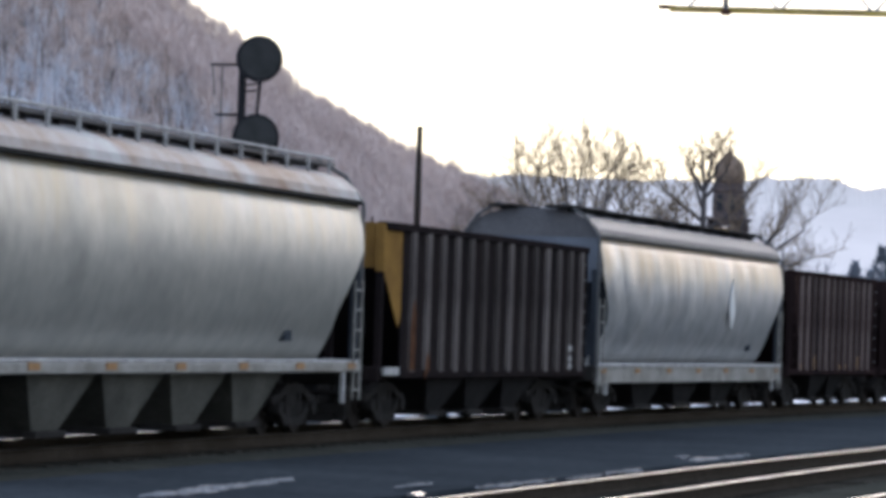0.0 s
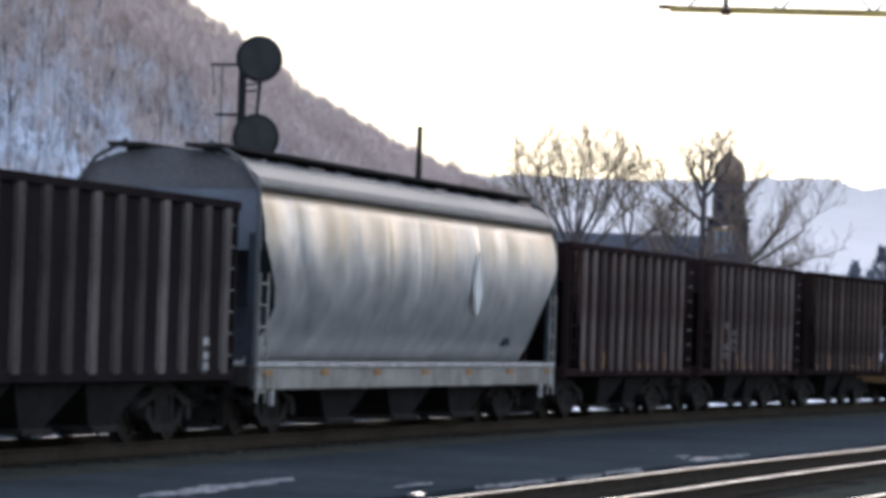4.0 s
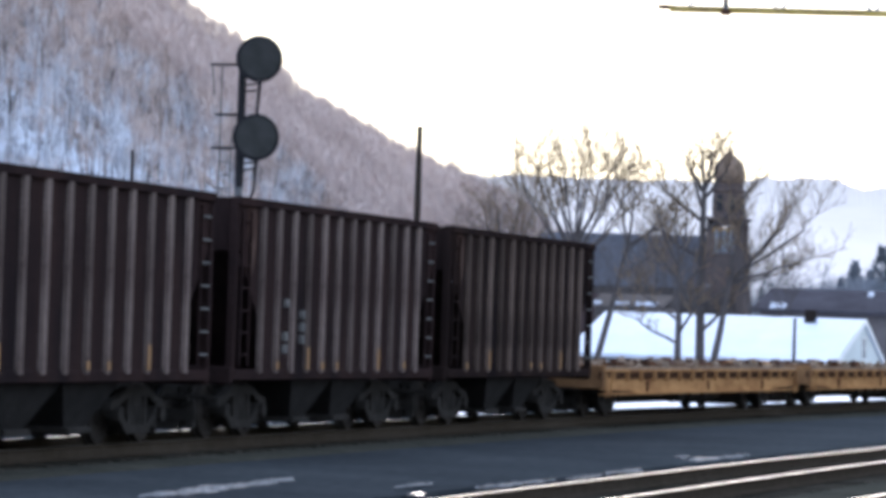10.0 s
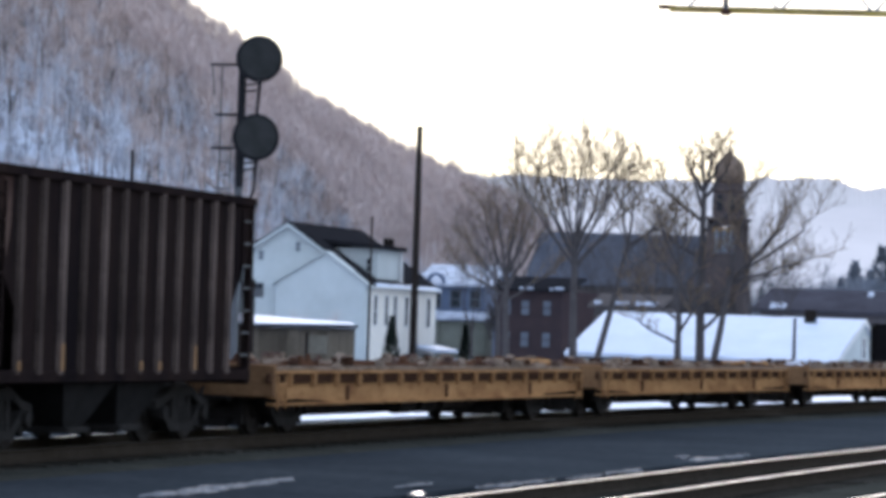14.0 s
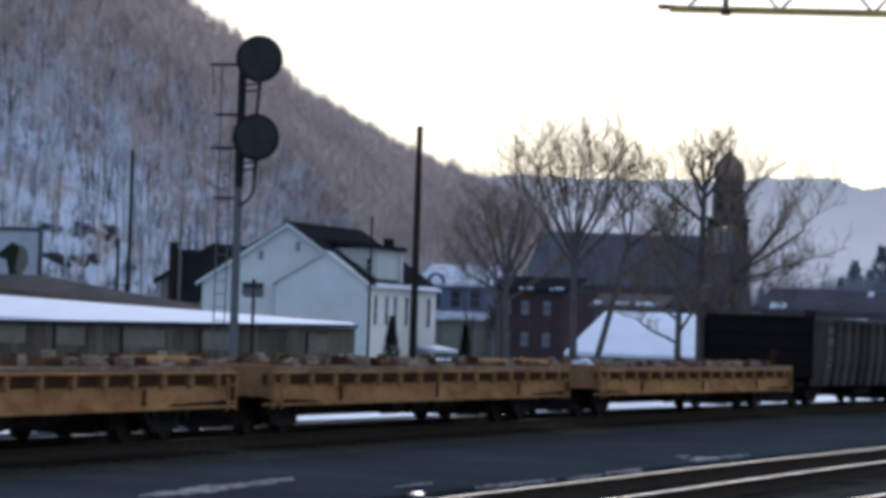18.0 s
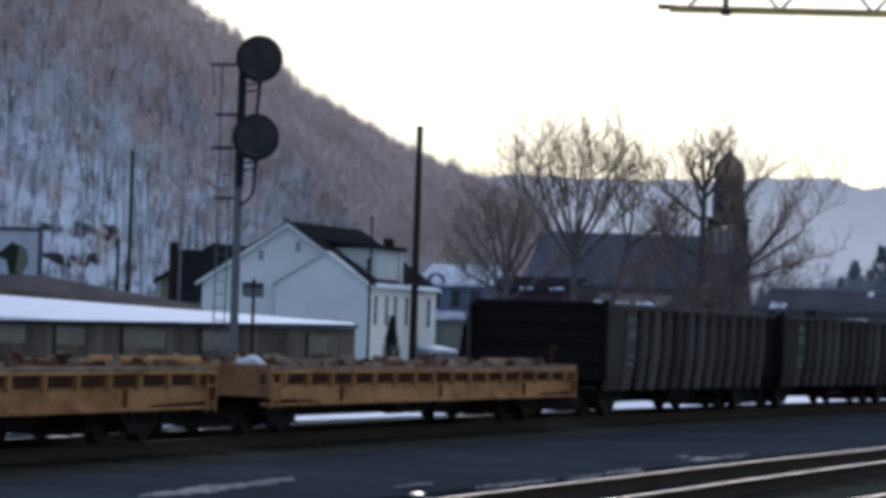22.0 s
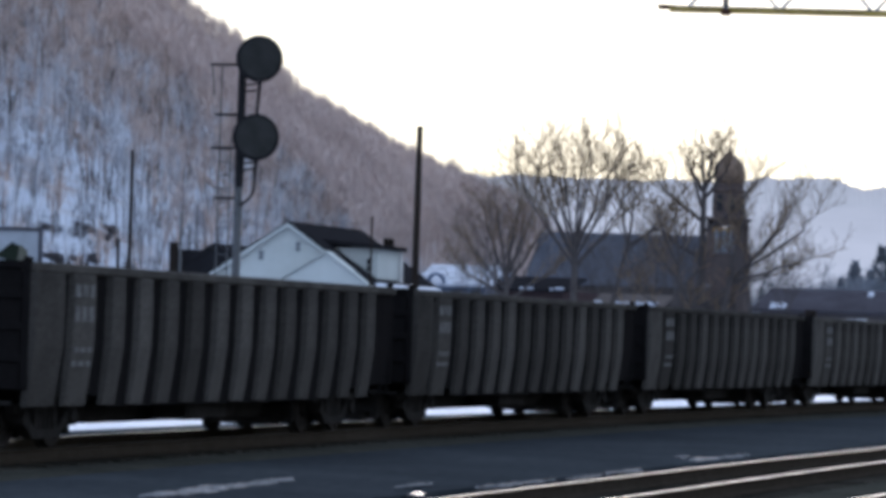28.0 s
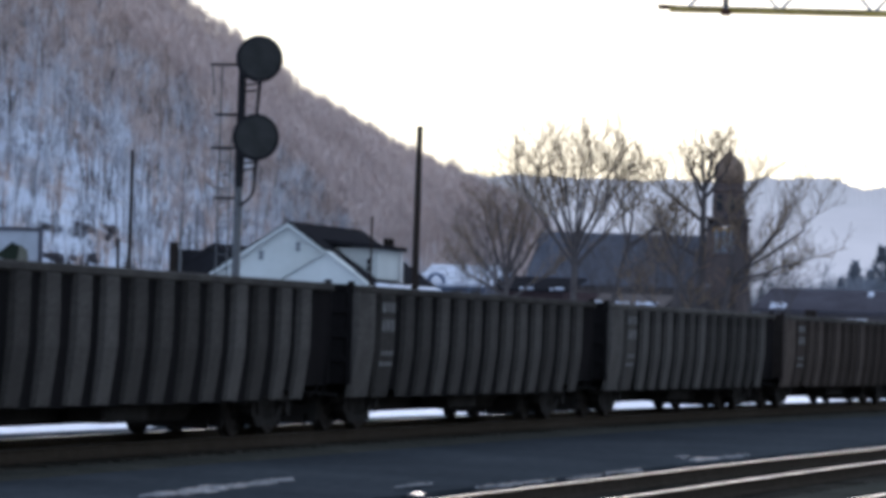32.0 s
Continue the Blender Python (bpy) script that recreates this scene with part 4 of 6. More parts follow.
            tube(bm, (sx * (half + 0.02), y * 0.78, 4.2), (sx * (half + 0.02), y * 0.45, 4.46), 0.035, sides=6)
        part("end_rail", bm, M["mast"], car)
        bm = bmesh.new()
        box(bm, sx * half - 0.25, sx * half + 0.05, -1.5, 1.5, 0.78, 1.1, 0.02)
        part("end_sill", bm, M["truck"], car)
        for y in (-1, 1):
            ladder(car, sx * (half - 0.22), y * 1.52, 0.55, 2.5, M["sill"], 6, 0.4)
            bm = bmesh.new()
            box(bm, sx * (half - 0.85) - 0.05, sx * (half - 0.85) + 0.05, y * 1.48 - 0.03, y * 1.48 + 0.03, 0.5, 1.0)
            part("step_iron", bm, M["whitemark"], car)
        truck(car, sx * (half - 2.1))
        coupler(car, sx * half, sx)
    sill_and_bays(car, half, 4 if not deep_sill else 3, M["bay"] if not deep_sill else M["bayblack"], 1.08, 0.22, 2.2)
    if deep_sill:
        # bare white patch, stencils
        bm = bmesh.new()
        out = [(-0.02, 2.0), (0.16, 2.2), (0.3, 2.45), (0.22, 2.6), (0.12, 2.85), (0.05, 3.15), (-0.06, 2.95), (-0.16, 2.7), (-0.2, 2.4), (-0.1, 2.2)]
        prism(bm, [(PATCH_X + x * 1.15, -1.598, z) for x, z in out], (0, 0.03, 0))
        part("paint_patch", bm, M["trim"], car, "bare white patch of paint")
    bm = bmesh.new()
    box(bm, half - 3.0 if deep_sill else half - 3.45, half - 2.6 if deep_sill else half - 3.05, -1.29, -1.2, 1.48, 1.68)
    part("stencil_panel", bm, M["navy"], car, "small dark stencil panel")
    return car


def flatcar(label, s0, s1, seed):
    half = (s1 - s0) / 2
    car = root("flatcar", Matrix.Identity(4), label, "flatcar", "yellow flatcars")
    car["s_mid"] = 0.5 * (s0 + s1)
    rnd = random.Random(seed)
    for y in (-1, 1):
        bm = bmesh.new()
        # deep side girder, tapered up over the trucks
        out = [(-half, 1.0), (half, 1.0), (half, 0.60), (half - 2.6, 0.56), (half - 3.4, 0.50), (-half + 3.4, 0.50), (-half + 2.6, 0.56), (-half, 0.60)]
        prism(bm, [(x, y * 1.40, z) for x, z in out], (0, y * 0.04, 0))
        box(bm, -half, half, min(y * 1.40, y * 1.52), max(y * 1.40, y * 1.52), 0.49, 0.53)
        part("side_girder", bm, M["flat"], car)
        bm = bmesh.new()
        box(bm, -half, half, min(y * 1.40, y * 1.53), max(y * 1.40, y * 1.53), 0.98, 1.03, 0.01)
        part("top_flange", bm, M["flat"], car)
        n = int(2 * half / 1.2)
        first = None
        for i in range(n + 1):
            x = -half + 0.25 + (2 * half - 0.5) * i / n
            if first is None:
                # Dark panels paint the shadow under the top flange over the pockets.
                bm = bmesh.new()
                box(bm, -0.44, 0.44, min(0, y * 0.05), max(0, y * 0.05), 0.83, 0.985, 0.012)
                first = part("stake_pocket", bm, M["pocket"], car)
                first.location = (x, y * 1.441, 0)
            else:
                share("stake_pocket", first, car, pose(x, y * 1.441, 0))
            if i < n:
                bm = bmesh.new()
                box(bm, -0.04, 0.04, min(0, y * 0.085), max(0, y * 0.085), 0.78, 0.985, 0.01)
                part("flange_gusset", bm, M["flat"], car).location = (x + (half - 0.25) / n, y * 1.441, 0)
        for i in range(3):
            x = (-0.6 + 0.6 * i) * half
            bm = bmesh.new()
            box(bm, x - 0.05, x + 0.05, y * 1.46 - 0.015, y * 1.46 + 0.015, 0.55, 0.78)
            part("side_stiffener", bm, M["rust"], car)
    n = int(2 * half / 0.24)
    first = None
    for i in range(n):
        x = -half + 0.12 + (2 * half - 0.24) * i / (n - 1)
        if first is None:
            bm = bmesh.new()
            box(bm, -0.112, 0.112, -1.5, 1.5, 1.032, 1.085, 0.006)
            first = part("deck_plank", bm, M["deck"], car)
            first.location = (x, 0, 0)
        else:
            share("deck_plank", first, car, pose(x, 0, rnd.uniform(-0.008, 0.012)))
    # raised tie-down rails, brackets and chain boxes on the deck
    for y in (-1.15, -0.4, 0.4, 1.15):
        bm = bmesh.new()
        box(bm, -half + 0.4, half - 0.4, y - 0.05, y + 0.05, 1.085, 1.12, 0.008)
        part("tie_down_channel", bm, M["rust"], car)
    for i in range(110):
        x = rnd.uniform(-half + 0.4, half - 0.4)
        y = rnd.choice((-1.25, -0.95, -0.4, 0.2, 0.8, 1.2)) + rnd.uniform(-0.1, 0.1)
        h, w, l = rnd.uniform(0.04, 0.17), rnd.uniform(0.05, 0.16), rnd.uniform(0.08, 0.55)
        bm = bmesh.new()
        kind = rnd.random()
        if kind < 0.6:
            box(bm, -l / 2, l / 2, -w / 2, w / 2, 0, h, 0.015)
            box(bm, -l / 4, l / 4, -w * 0.8, w * 0.8, 0, h * 0.5, 0.01)
        else:
            prism(bm, [(-l / 2, -w / 2, 0), (l / 2, -w / 2, 0), (l / 2, -w / 2, h * 0.3), (0, -w / 2, h), (-l / 2, -w / 2, h * 0.4)], (0, w, 0))
        o = part("deck_bracket" if kind < 0.6 else "wheel_chock", bm, rnd.choice((M["rust"], M["deck"], M["deck"], M["deck"], M["bared"], M["pocket"])), car)
        o.matrix_basis = pose(x, y, 1.088, 0, 0, rnd.uniform(-25, 25))
    for sx in (-1, 1):
        bm = bmesh.new()
        box(bm, sx * half - 0.06, sx * half + 0.06, -1.53, 1.53, 0.62, 1.12, 0.02)
        part("end_sill", bm, M["flatend"], car, "rusty tan end sill")
        bm = bmesh.new()
        box(bm, sx * half - 0.3, sx * half + 0.12, -0.4, 0.4, 0.95, 1.2, 0.05)
        part("cushion_box", bm, M["flat"], car)
        truck(car, sx * (half - 2.0))
        coupler(car, sx * half, sx)
        ladder(car, sx * (half - 0.3), -1.54, 0.45, 0.95, M["flat"], 2, 0.4, "step")
    bm = bmesh.new()
    prism(bm, [(-half + 0.1, -0.4, 0.95), (half - 0.1, -0.4, 0.95), (half - 0.1, -0.4, 0.55), (half - 3.2, -0.4, 0.50), (half - 4.6, -0.4, 0.24), (-half + 4.6, -0.4, 0.24), (-half + 3.2, -0.4, 0.50), (-half + 0.1, -0.4, 0.55)], (0, 0.8, 0))
    part("centre_sill", bm, M["truck"], car)
    for i in range(3):
        bm = bmesh.new()
        x = -1.6 + 1.3 * i
        tube(bm, (x, -0.95, 0.42), (x + 0.9, -0.95, 0.42), 0.17, sides=12)
        part("air_tank", bm, M["truck"], car)
    if seed != 23:
        return car
    # a heap of old snow left on the leading end of the deck
    bm = bmesh.new()
    bmesh.ops.create_icosphere(bm, subdivisions=2, radius=1.0)
    for v in bm.verts:
        g = 1 + 0.35 * noise.noise(v.co * 1.7)
        v.co = Vector((v.co.x * g * 0.28, v.co.y * g * 0.22, max(0.0, v.co.z) * g * 0.13))
    part("snow_heap", bm, M["thinsnow"], car, "small heap of old snow").matrix_basis = pose(-half + 0.75, -0.95, 1.12)
    bm = bmesh.new()
    tube(bm, (half - 0.05, -1.0, 1.05), (half - 0.05, -1.0, 1.42), 0.04, sides=8)
    st = part("brake_stand", bm, M["pocket"], car)
    bm = bmesh.new()
    lathe(bm, [(0.085, -0.015), (0.1, 0), (0.085, 0.015), (0.07, 0), (0.085, -0.015)], 18)
    for a in range(3):
        tube(bm, (0.08 * math.cos(2.09 * a), 0.08 * math.sin(2.09 * a), 0), (0, 0, 0), 0.012, sides=5)
    w = part("brake_wheel", bm, M["pocket"], st)
    w.matrix_basis = pose(half + 0.03, -1.0, 1.42, 0, 90, 0)
    return car


KNEE = 1.35


def wall(z):
    """Half width of a gondola's side at a height."""
    return 1.50 if z > 2.2 else (1.482 + 0.018 * (z - KNEE) / (2.2 - KNEE) if z > KNEE else 1.482 - 0.085 * (KNEE - z))


def gondola(label, s0, s1, sheet, rib, seed):
    half = (s1 - s0) / 2
    car = root("gondola_car", Matrix.Identity(4), label, "gondola car", "black gondola cars")
    car["s_mid"] = 0.5 * (s0 + s1)
    top, low = 2.42, 0.56
    rnd = random.Random(seed)
    for y in (-1, 1):
        bm = bmesh.new()
        # the side leans in towards its foot
        prism(bm, [(x, y * (wall(z) - 0.02), z) for x, z in ((-half, top - 0.1), (half, top - 0.1), (half, KNEE), (-half, KNEE))], (0, y * 0.02, 0))
        prism(bm, [(x, y * (wall(z) - 0.02), z) for x, z in ((-half, KNEE), (half, KNEE), (half, 0.82), (half - 2.9, 0.70), (half - 3.2, low), (-half + 3.2, low), (-half + 2.9, 0.70), (-half, 0.82))], (0, y * 0.02, 0))
        part("side_sheet", bm, sheet, car)
        bm = bmesh.new()
        box(bm, -half, half, y * 1.46 - 0.1, y * 1.46 + 0.1, top - 0.13, top, 0.025)
        part("top_chord", bm, M["gonrib"], car, "worn top chord")
        first = None
        for i in range(14):
            # a broad end panel, a broad lettered post, then narrower ones
            x, w = ((-half + 0.50, 1.0), (-half + 1.72, 0.80))[i] if i < 2 else (-half + 2.98 + 1.085 * (i - 2), 0.52)
            if i < 2 or first is None:
                bm = bmesh.new()
                # hat-shaped post, leaning its foot inwards
                a, b, d = w / 2 + 0.015, w / 2 - 0.015, 0.095
                loft(bm, [[(-a, y * (wall(z) - 1.5), z), (a, y * (wall(z) - 1.5), z), (b, y * (wall(z) - 1.5 + d * e), z), (-b, y * (wall(z) - 1.5 + d * e), z)] for z, e in ((low + 0.03, 0.6), (0.95, 0.8), (KNEE, 1), (1.8, 1), (top - 0.12, 0.8))])
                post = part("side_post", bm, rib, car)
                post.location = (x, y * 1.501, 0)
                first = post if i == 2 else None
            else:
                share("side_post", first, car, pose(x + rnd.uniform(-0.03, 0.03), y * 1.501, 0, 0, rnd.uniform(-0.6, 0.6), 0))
        x = -half + 1.72
        for z, w, h in ((2.0, 0.36, 0.16), (1.68, 0.36, 0.2), (1.28, 0.36, 0.09), (1.1, 0.36, 0.07)):
            for k in range(3):
                bm = bmesh.new()
                box(bm, x - w + 0.25 * k, x - w + 0.25 * k + 0.17, y * (wall(z) + 0.08), y * (wall(z) + 0.102), z, z + h)
                part("faded_mark", bm, M["dimmark"], car, "faded white reporting mark bar")
    for sx in (-1, 1):
        bm = bmesh.new()
        box(bm, sx * half - 0.04 * sx - 0.03, sx * half - 0.04 * sx + 0.03, -1.38, 1.38, 0.8, top, 0.01)
        part("end_sheet", bm, sheet, car)
        for z in (1.15, 1.55, 1.95, 2.33):
            bm = bmesh.new()
            x = sx * half
            box(bm, min(x, x + sx * 0.022), max(x, x + sx * 0.022), -1.45, 1.45, z, z + 0.1, 0.008)
            part("end_rib", bm, sheet, car)
        truck(car, sx * (half - 1.8))
        coupler(car, sx * half, sx)
        ladder(car, sx * (half - 0.24), -1.44, 0.65, 2.2, sheet, 5, 0.36)
        bm = bmesh.new()
        box(bm, sx * (half - 0.02) - 0.05, sx * (half - 0.02) + 0.05, -1.5, -1.4, 0.8, top + 0.06, 0.01)
        part("corner_post", bm, sheet, car)
    bm = bmesh.new()
    box(bm, -half + 0.05, half - 0.05, -1.31, 1.31, 0.84, 0.9)
    part("floor_plate", bm, M["rust"], car)
    bm = bmesh.new()
    box(bm, -half + 0.1, half - 0.1, -0.3, 0.3, 0.5, 0.84)
    prism(bm, [(-half + 4.4, -0.34, 0.5), (half - 2.8, -0.34, 0.5), (half - 3.6, -0.34, 0.26), (-half + 5.2, -0.34, 0.26)], (0, 0.68, 0))
    for i in range(9):
        x = -half + 1 + (2 * half - 2) * i / 8
        box(bm, x - 0.07, x + 0.07, -1.31, 1.31, 0.66, 0.84)
    part("underframe", bm, M["truck"], car)
    bm = bmesh.new()
    box(bm, -0.9, 0.9, -1.1, -0.5, 0.3, 0.62, 0.05)
    part("brake_cylinder", bm, M["truck"], car)
    return car


TRAIN = [
    covered_hopper("pale grey covered hopper with white roof handrails", -46.6, -28.75, M["cream"], True, False),
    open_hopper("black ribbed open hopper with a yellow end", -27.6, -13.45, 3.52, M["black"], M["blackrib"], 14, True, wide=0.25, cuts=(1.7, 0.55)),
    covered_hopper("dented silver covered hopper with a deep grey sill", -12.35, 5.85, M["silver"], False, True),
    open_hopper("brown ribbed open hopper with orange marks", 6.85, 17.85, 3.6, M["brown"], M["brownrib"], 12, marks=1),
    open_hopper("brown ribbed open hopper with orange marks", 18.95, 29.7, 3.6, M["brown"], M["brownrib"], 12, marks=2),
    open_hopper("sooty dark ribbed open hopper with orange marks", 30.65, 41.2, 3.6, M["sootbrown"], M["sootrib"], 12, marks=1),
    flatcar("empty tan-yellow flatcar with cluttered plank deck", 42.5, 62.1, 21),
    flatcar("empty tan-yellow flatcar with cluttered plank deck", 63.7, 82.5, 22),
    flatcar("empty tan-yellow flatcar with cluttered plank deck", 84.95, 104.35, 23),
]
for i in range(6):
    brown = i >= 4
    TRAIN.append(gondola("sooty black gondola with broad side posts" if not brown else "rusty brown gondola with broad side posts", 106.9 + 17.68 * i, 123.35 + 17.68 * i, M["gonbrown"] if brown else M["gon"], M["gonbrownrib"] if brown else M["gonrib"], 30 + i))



# ---- the signal mast ----
def signal():
    x, y = 95.03, 31.65
    s = root("signal_mast", pose(x, y, -0.4), "black railway signal mast with two round target heads", "railway signal")
    bm = bmesh.new()
    tube(bm, (0, 0, 0), (0, 0, 5.9), 0.125, 0.112, 12)
    part("mast", bm, M["mast"], s, "grey lower length of the mast")
    bm = bmesh.new()
    tube(bm, (0, 0, 5.85), (0, 0, 9.3), 0.125, 0.11, 12)
    part("mast", bm, M["signal"], s, "black upper length of the mast")
    bm = bmesh.new()
    box(bm, -0.35, 0.35, -0.35, 0.35, -0.5, 0.12, 0.03)
    part("base", bm, M["ballast"], s, "concrete base")
    for zc, dy, big in ((9.35, -0.54, 0.60), (7.21, -0.51, 0.60)):
        # dished disc facing along the line towards the camera
        bm = bmesh.new()
        lathe(bm, [(0.0, 0.05), (0.52, 0.05), (0.60, 0.0), (0.64, 0.0), (0.64, -0.10), (0.60, -0.10), (0.585, -0.03), (0.0, -0.03)], 40)
        h = part("target_head", bm, M["signal"], s, "flat black round target")
        h.matrix_basis = pose(-0.2, dy, zc, 0, -90, 24)
        bm = bmesh.new()
        lathe(bm, [(0.0, 0.062), (0.3, 0.062), (0.5, 0.058), (0.545, 0.052), (0.545, 0.046), (0.0, 0.046)], 40)
        part("target_face", bm, M["face"], h, "dusty dark grey face")
        for k in range(8):
            a = 0.785 * k
            bm = bmesh.new()
            lathe(bm, [(0.075, 0.0), (0.085, 0.14), (0.075, 0.15), (0.06, 0.02), (0.0, 0.02)], 12, (0.40 * math.cos(a), 0.40 * math.sin(a), -0.25))
            part("lamp_unit", bm, M["signal"], h)
        bm = bmesh.new()
        tube(bm, (-0.08, dy, zc - 0.60), (-0.08, dy + 0.04, zc - 1.05), 0.06, 0.05, 8)
        if zc > 8:
            tube(bm, (-0.08, dy + 0.04, zc - 1.05), (-0.08, dy + 0.06, zc - 1.5), 0.05, 0.05, 8)
        else:
            bend = [(dy + 0.04, zc - 1.05), (dy + 0.03, zc - 1.35), (dy + 0.1, zc - 1.58), (dy + 0.24, zc - 1.74), (-0.05, zc - 1.86)]
            for (y0, z0), (y1, z1) in zip(bend, bend[1:]):
                tube(bm, (-0.08, y0, z0), (-0.08, y1, z1), 0.042, 0.04, 8)
        part("cable_conduit", bm, M["signal"], s)
        for dz in (-0.72, -0.9, 0.1):
            bm = bmesh.new()
            tube(bm, (0, 0, zc + dz), (-0.1, dy, zc + dz + 0.05), 0.03, sides=6)
            part("bracket", bm, M["signal"], s)
    # ladder behind, with landing rails
    bm = bmesh.new()
    for yy in (0.30, 0.62):
        tube(bm, (0.1, yy, 0.1), (0.1, yy, 9.2 if yy > 0.5 else 7.2), 0.02, sides=6)
    part("ladder_rail", bm, M["mast"], s)
    for k in range(19):
        bm = bmesh.new()
        tube(bm, (0.1, 0.30, 0.4 + 0.36 * k), (0.1, 0.62, 0.4 + 0.36 * k), 0.016, sides=6)
        part("ladder_rung", bm, M["mast"], s)
    for z, l in ((9.2, 0.95), (7.83, 0.78), (6.92, 0.85), (5.55, 0.75)):
        bm = bmesh.new()
        box(bm, 0.04, 0.12, 0, l, z - 0.04, z + 0.03, 0.01)
        part("landing_rail", bm, M["signal"], s)
    bm = bmesh.new()
    tube(bm, (0.08, 0.90, 9.2), (0.08, 0.82, 8.35), 0.022, sides=6)
    part("hanging_rod", bm, M["mast"], s)


signal()


def pole(name, x, y, z0, z1, r, mat, label, category, sides=10):
    o = root(name, pose(x, y, z0), label, category)
    bm = bmesh.new()
    tube(bm, (0, 0, -0.6), (0, 0, z1 - z0), r, r * 0.72, sides)
    part("shaft", bm, mat, o, smooth=True)
    bm = bmesh.new()
    lathe(bm, [(r * 0.8, 0), (r * 0.8, 0.05), (r * 0.3, 0.12)], sides, (0, 0, z1 - z0))
    part("cap", bm, mat, o)
    return o


pole("utility_pole", 144.46, 40.39, -0.4, 9.95, 0.17, M["pole"], "tall bare dark wooden utility pole beside the track", "utility pole")
pole("utility_pole", 160.25, 58.59, -0.3, 9.5, 0.11, M["pole"], "slim dark wooden utility pole at the foot of the hill", "utility pole")
pole("utility_pole", 189.25, 66.25, -0.3, 7.6, 0.09, M["mast"], "slim grey pole near the white house", "utility pole")
pole("utility_pole", 155.40, 57.35, -0.3, 5.2, 0.10, M["pole"], "short dark pole behind the shed", "utility pole")
pole("utility_pole", 215.0, 62.95, -0.4, 8.45, 0.09, M["pole"], "slim dark wooden pole before the white house", "utility pole")
pole("post", 158.45, 27.04, -0.4, 2.66, 0.09, M["pole"], "short leaning dark post before the snowy roof", "post")
pole("post", 166.62, 27.46, 1.5, 2.75, 0.06, M["bluehouse"], "small blue vent pipe on the snowy roof", "vent pipe")
sign = pole("marker_post", 114.19, 37.39, -0.4, 3.1, 0.07, M["pole"], "dark post with a small grey cross board", "signpost")
bm = bmesh.new()
box(bm, -0.04, 0.04, -0.33, 0.33, 3.0, 3.28, 0.01)
part("cross_board", bm, M["mast"], sign, "grey weathered board")


# ---- buildings ----
def sash_window(parent, face, u, z, w, h, plane, frame_mat=None, glass=None, depth=0.05):
    """Framed window on a wall: face 'x' looks along -x at x=plane, face 'y' along -y at y=plane."""
    fm = frame_mat or M["trim"]

    def put(bm, a0, a1, z0, z1, d0, d1):
        if face == "x":
            box(bm, plane - d1, plane - d0, a0, a1, z0, z1)
        else:
            box(bm, a0, a1, plane - d1, plane - d0, z0, z1)

    bm = bmesh.new()
    t = min(0.09, w * 0.16)
    put(bm, u - w / 2 - t, u - w / 2, z - t, z + h + t, 0.0, depth)
    put(bm, u + w / 2, u + w / 2 + t, z - t, z + h + t, 0.0, depth)
    put(bm, u - w / 2, u + w / 2, z + h, z + h + t, 0.0, depth)
    put(bm, u - w / 2, u + w / 2, z - t, z, 0.0, depth + 0.03)
    put(bm, u - w / 2, u + w / 2, z + h * 0.5 - 0.025, z + h * 0.5 + 0.025, 0.0, depth * 0.8)
    win = part("window", bm, fm, parent)
    bm = bmesh.new()
    put(bm, u - w / 2, u + w / 2, z, z + h, 0.004, 0.015)
    part("pane", bm, glass or M["glass"], win)
    return win


def slab(bm, pts, thick):
    """Roof plane of four corners with a thickness downwards."""
    prism(bm, pts, (0, 0, -thick))


def gable_house_x(name, label, x0, x1, y0, y1, z0, eave, ridge_y, ridge_z, wall, roof, over=0.35, edge="trim"):
    """House whose ridge runs along x; its gable looks along -x."""
    h = root(name, Matrix.Identity(4), label, "house")
    bm = bmesh.new()
    prism(bm, [(x0, y0, z0), (x0, y1, z0), (x0, y1, eave), (x0, ridge_y, ridge_z), (x0, y0, eave)], (x1 - x0, 0, 0))
    part("wall", bm, wall, h)
    for ye, sg in ((y0, -1), (y1, 1)):
        k = (ridge_z - eave) / abs(ye - ridge_y)
        yo, zo = ye + sg * over, eave - k * over
        bm = bmesh.new()
        slab(bm, [(x0 - over, ridge_y, ridge_z + 0.16), (x1 + over, ridge_y, ridge_z + 0.16), (x1 + over, yo, zo + 0.16), (x0 - over, yo, zo + 0.16)], 0.13)
        part("roof", bm, roof, h)
        # barge board under the roof edge
        bm = bmesh.new()
        prism(bm, [(x0 - over - 0.03, ridge_y, ridge_z + 0.03), (x0 - over - 0.03, ridge_y, ridge_z - 0.17), (x0 - over - 0.03, yo, zo - 0.17), (x0 - over - 0.03, yo, zo + 0.03)], (0.04, 0, 0))
        part("barge_board", bm, M[edge], h)
    return h


def clapboards(h, face, plane, a0, a1, z0, z1, mat, step=0.22, top=None):
    """Horizontal boards proud of a wall, each its own piece."""
    n = int((z1 - z0) / step)
    for i in range(n):
        z = z0 + i * step
        lo, hi = (a0, a1) if top is None else top(z + step * 0.5)
        if hi - lo < 0.3:
            continue
        bm = bmesh.new()
        if face == "x":
            prism(bm, [(plane - 0.035, lo, z), (plane, lo, z), (plane, lo, z + step - 0.01), (plane - 0.012, lo, z + step - 0.01)], (0, hi - lo, 0))
        else:
            prism(bm, [(lo, plane - 0.035, z), (lo, plane, z), (lo, plane, z + step - 0.01), (lo, plane - 0.012, z + step - 0.01)], (hi - lo, 0, 0))
        part("clapboard", bm, mat, h)


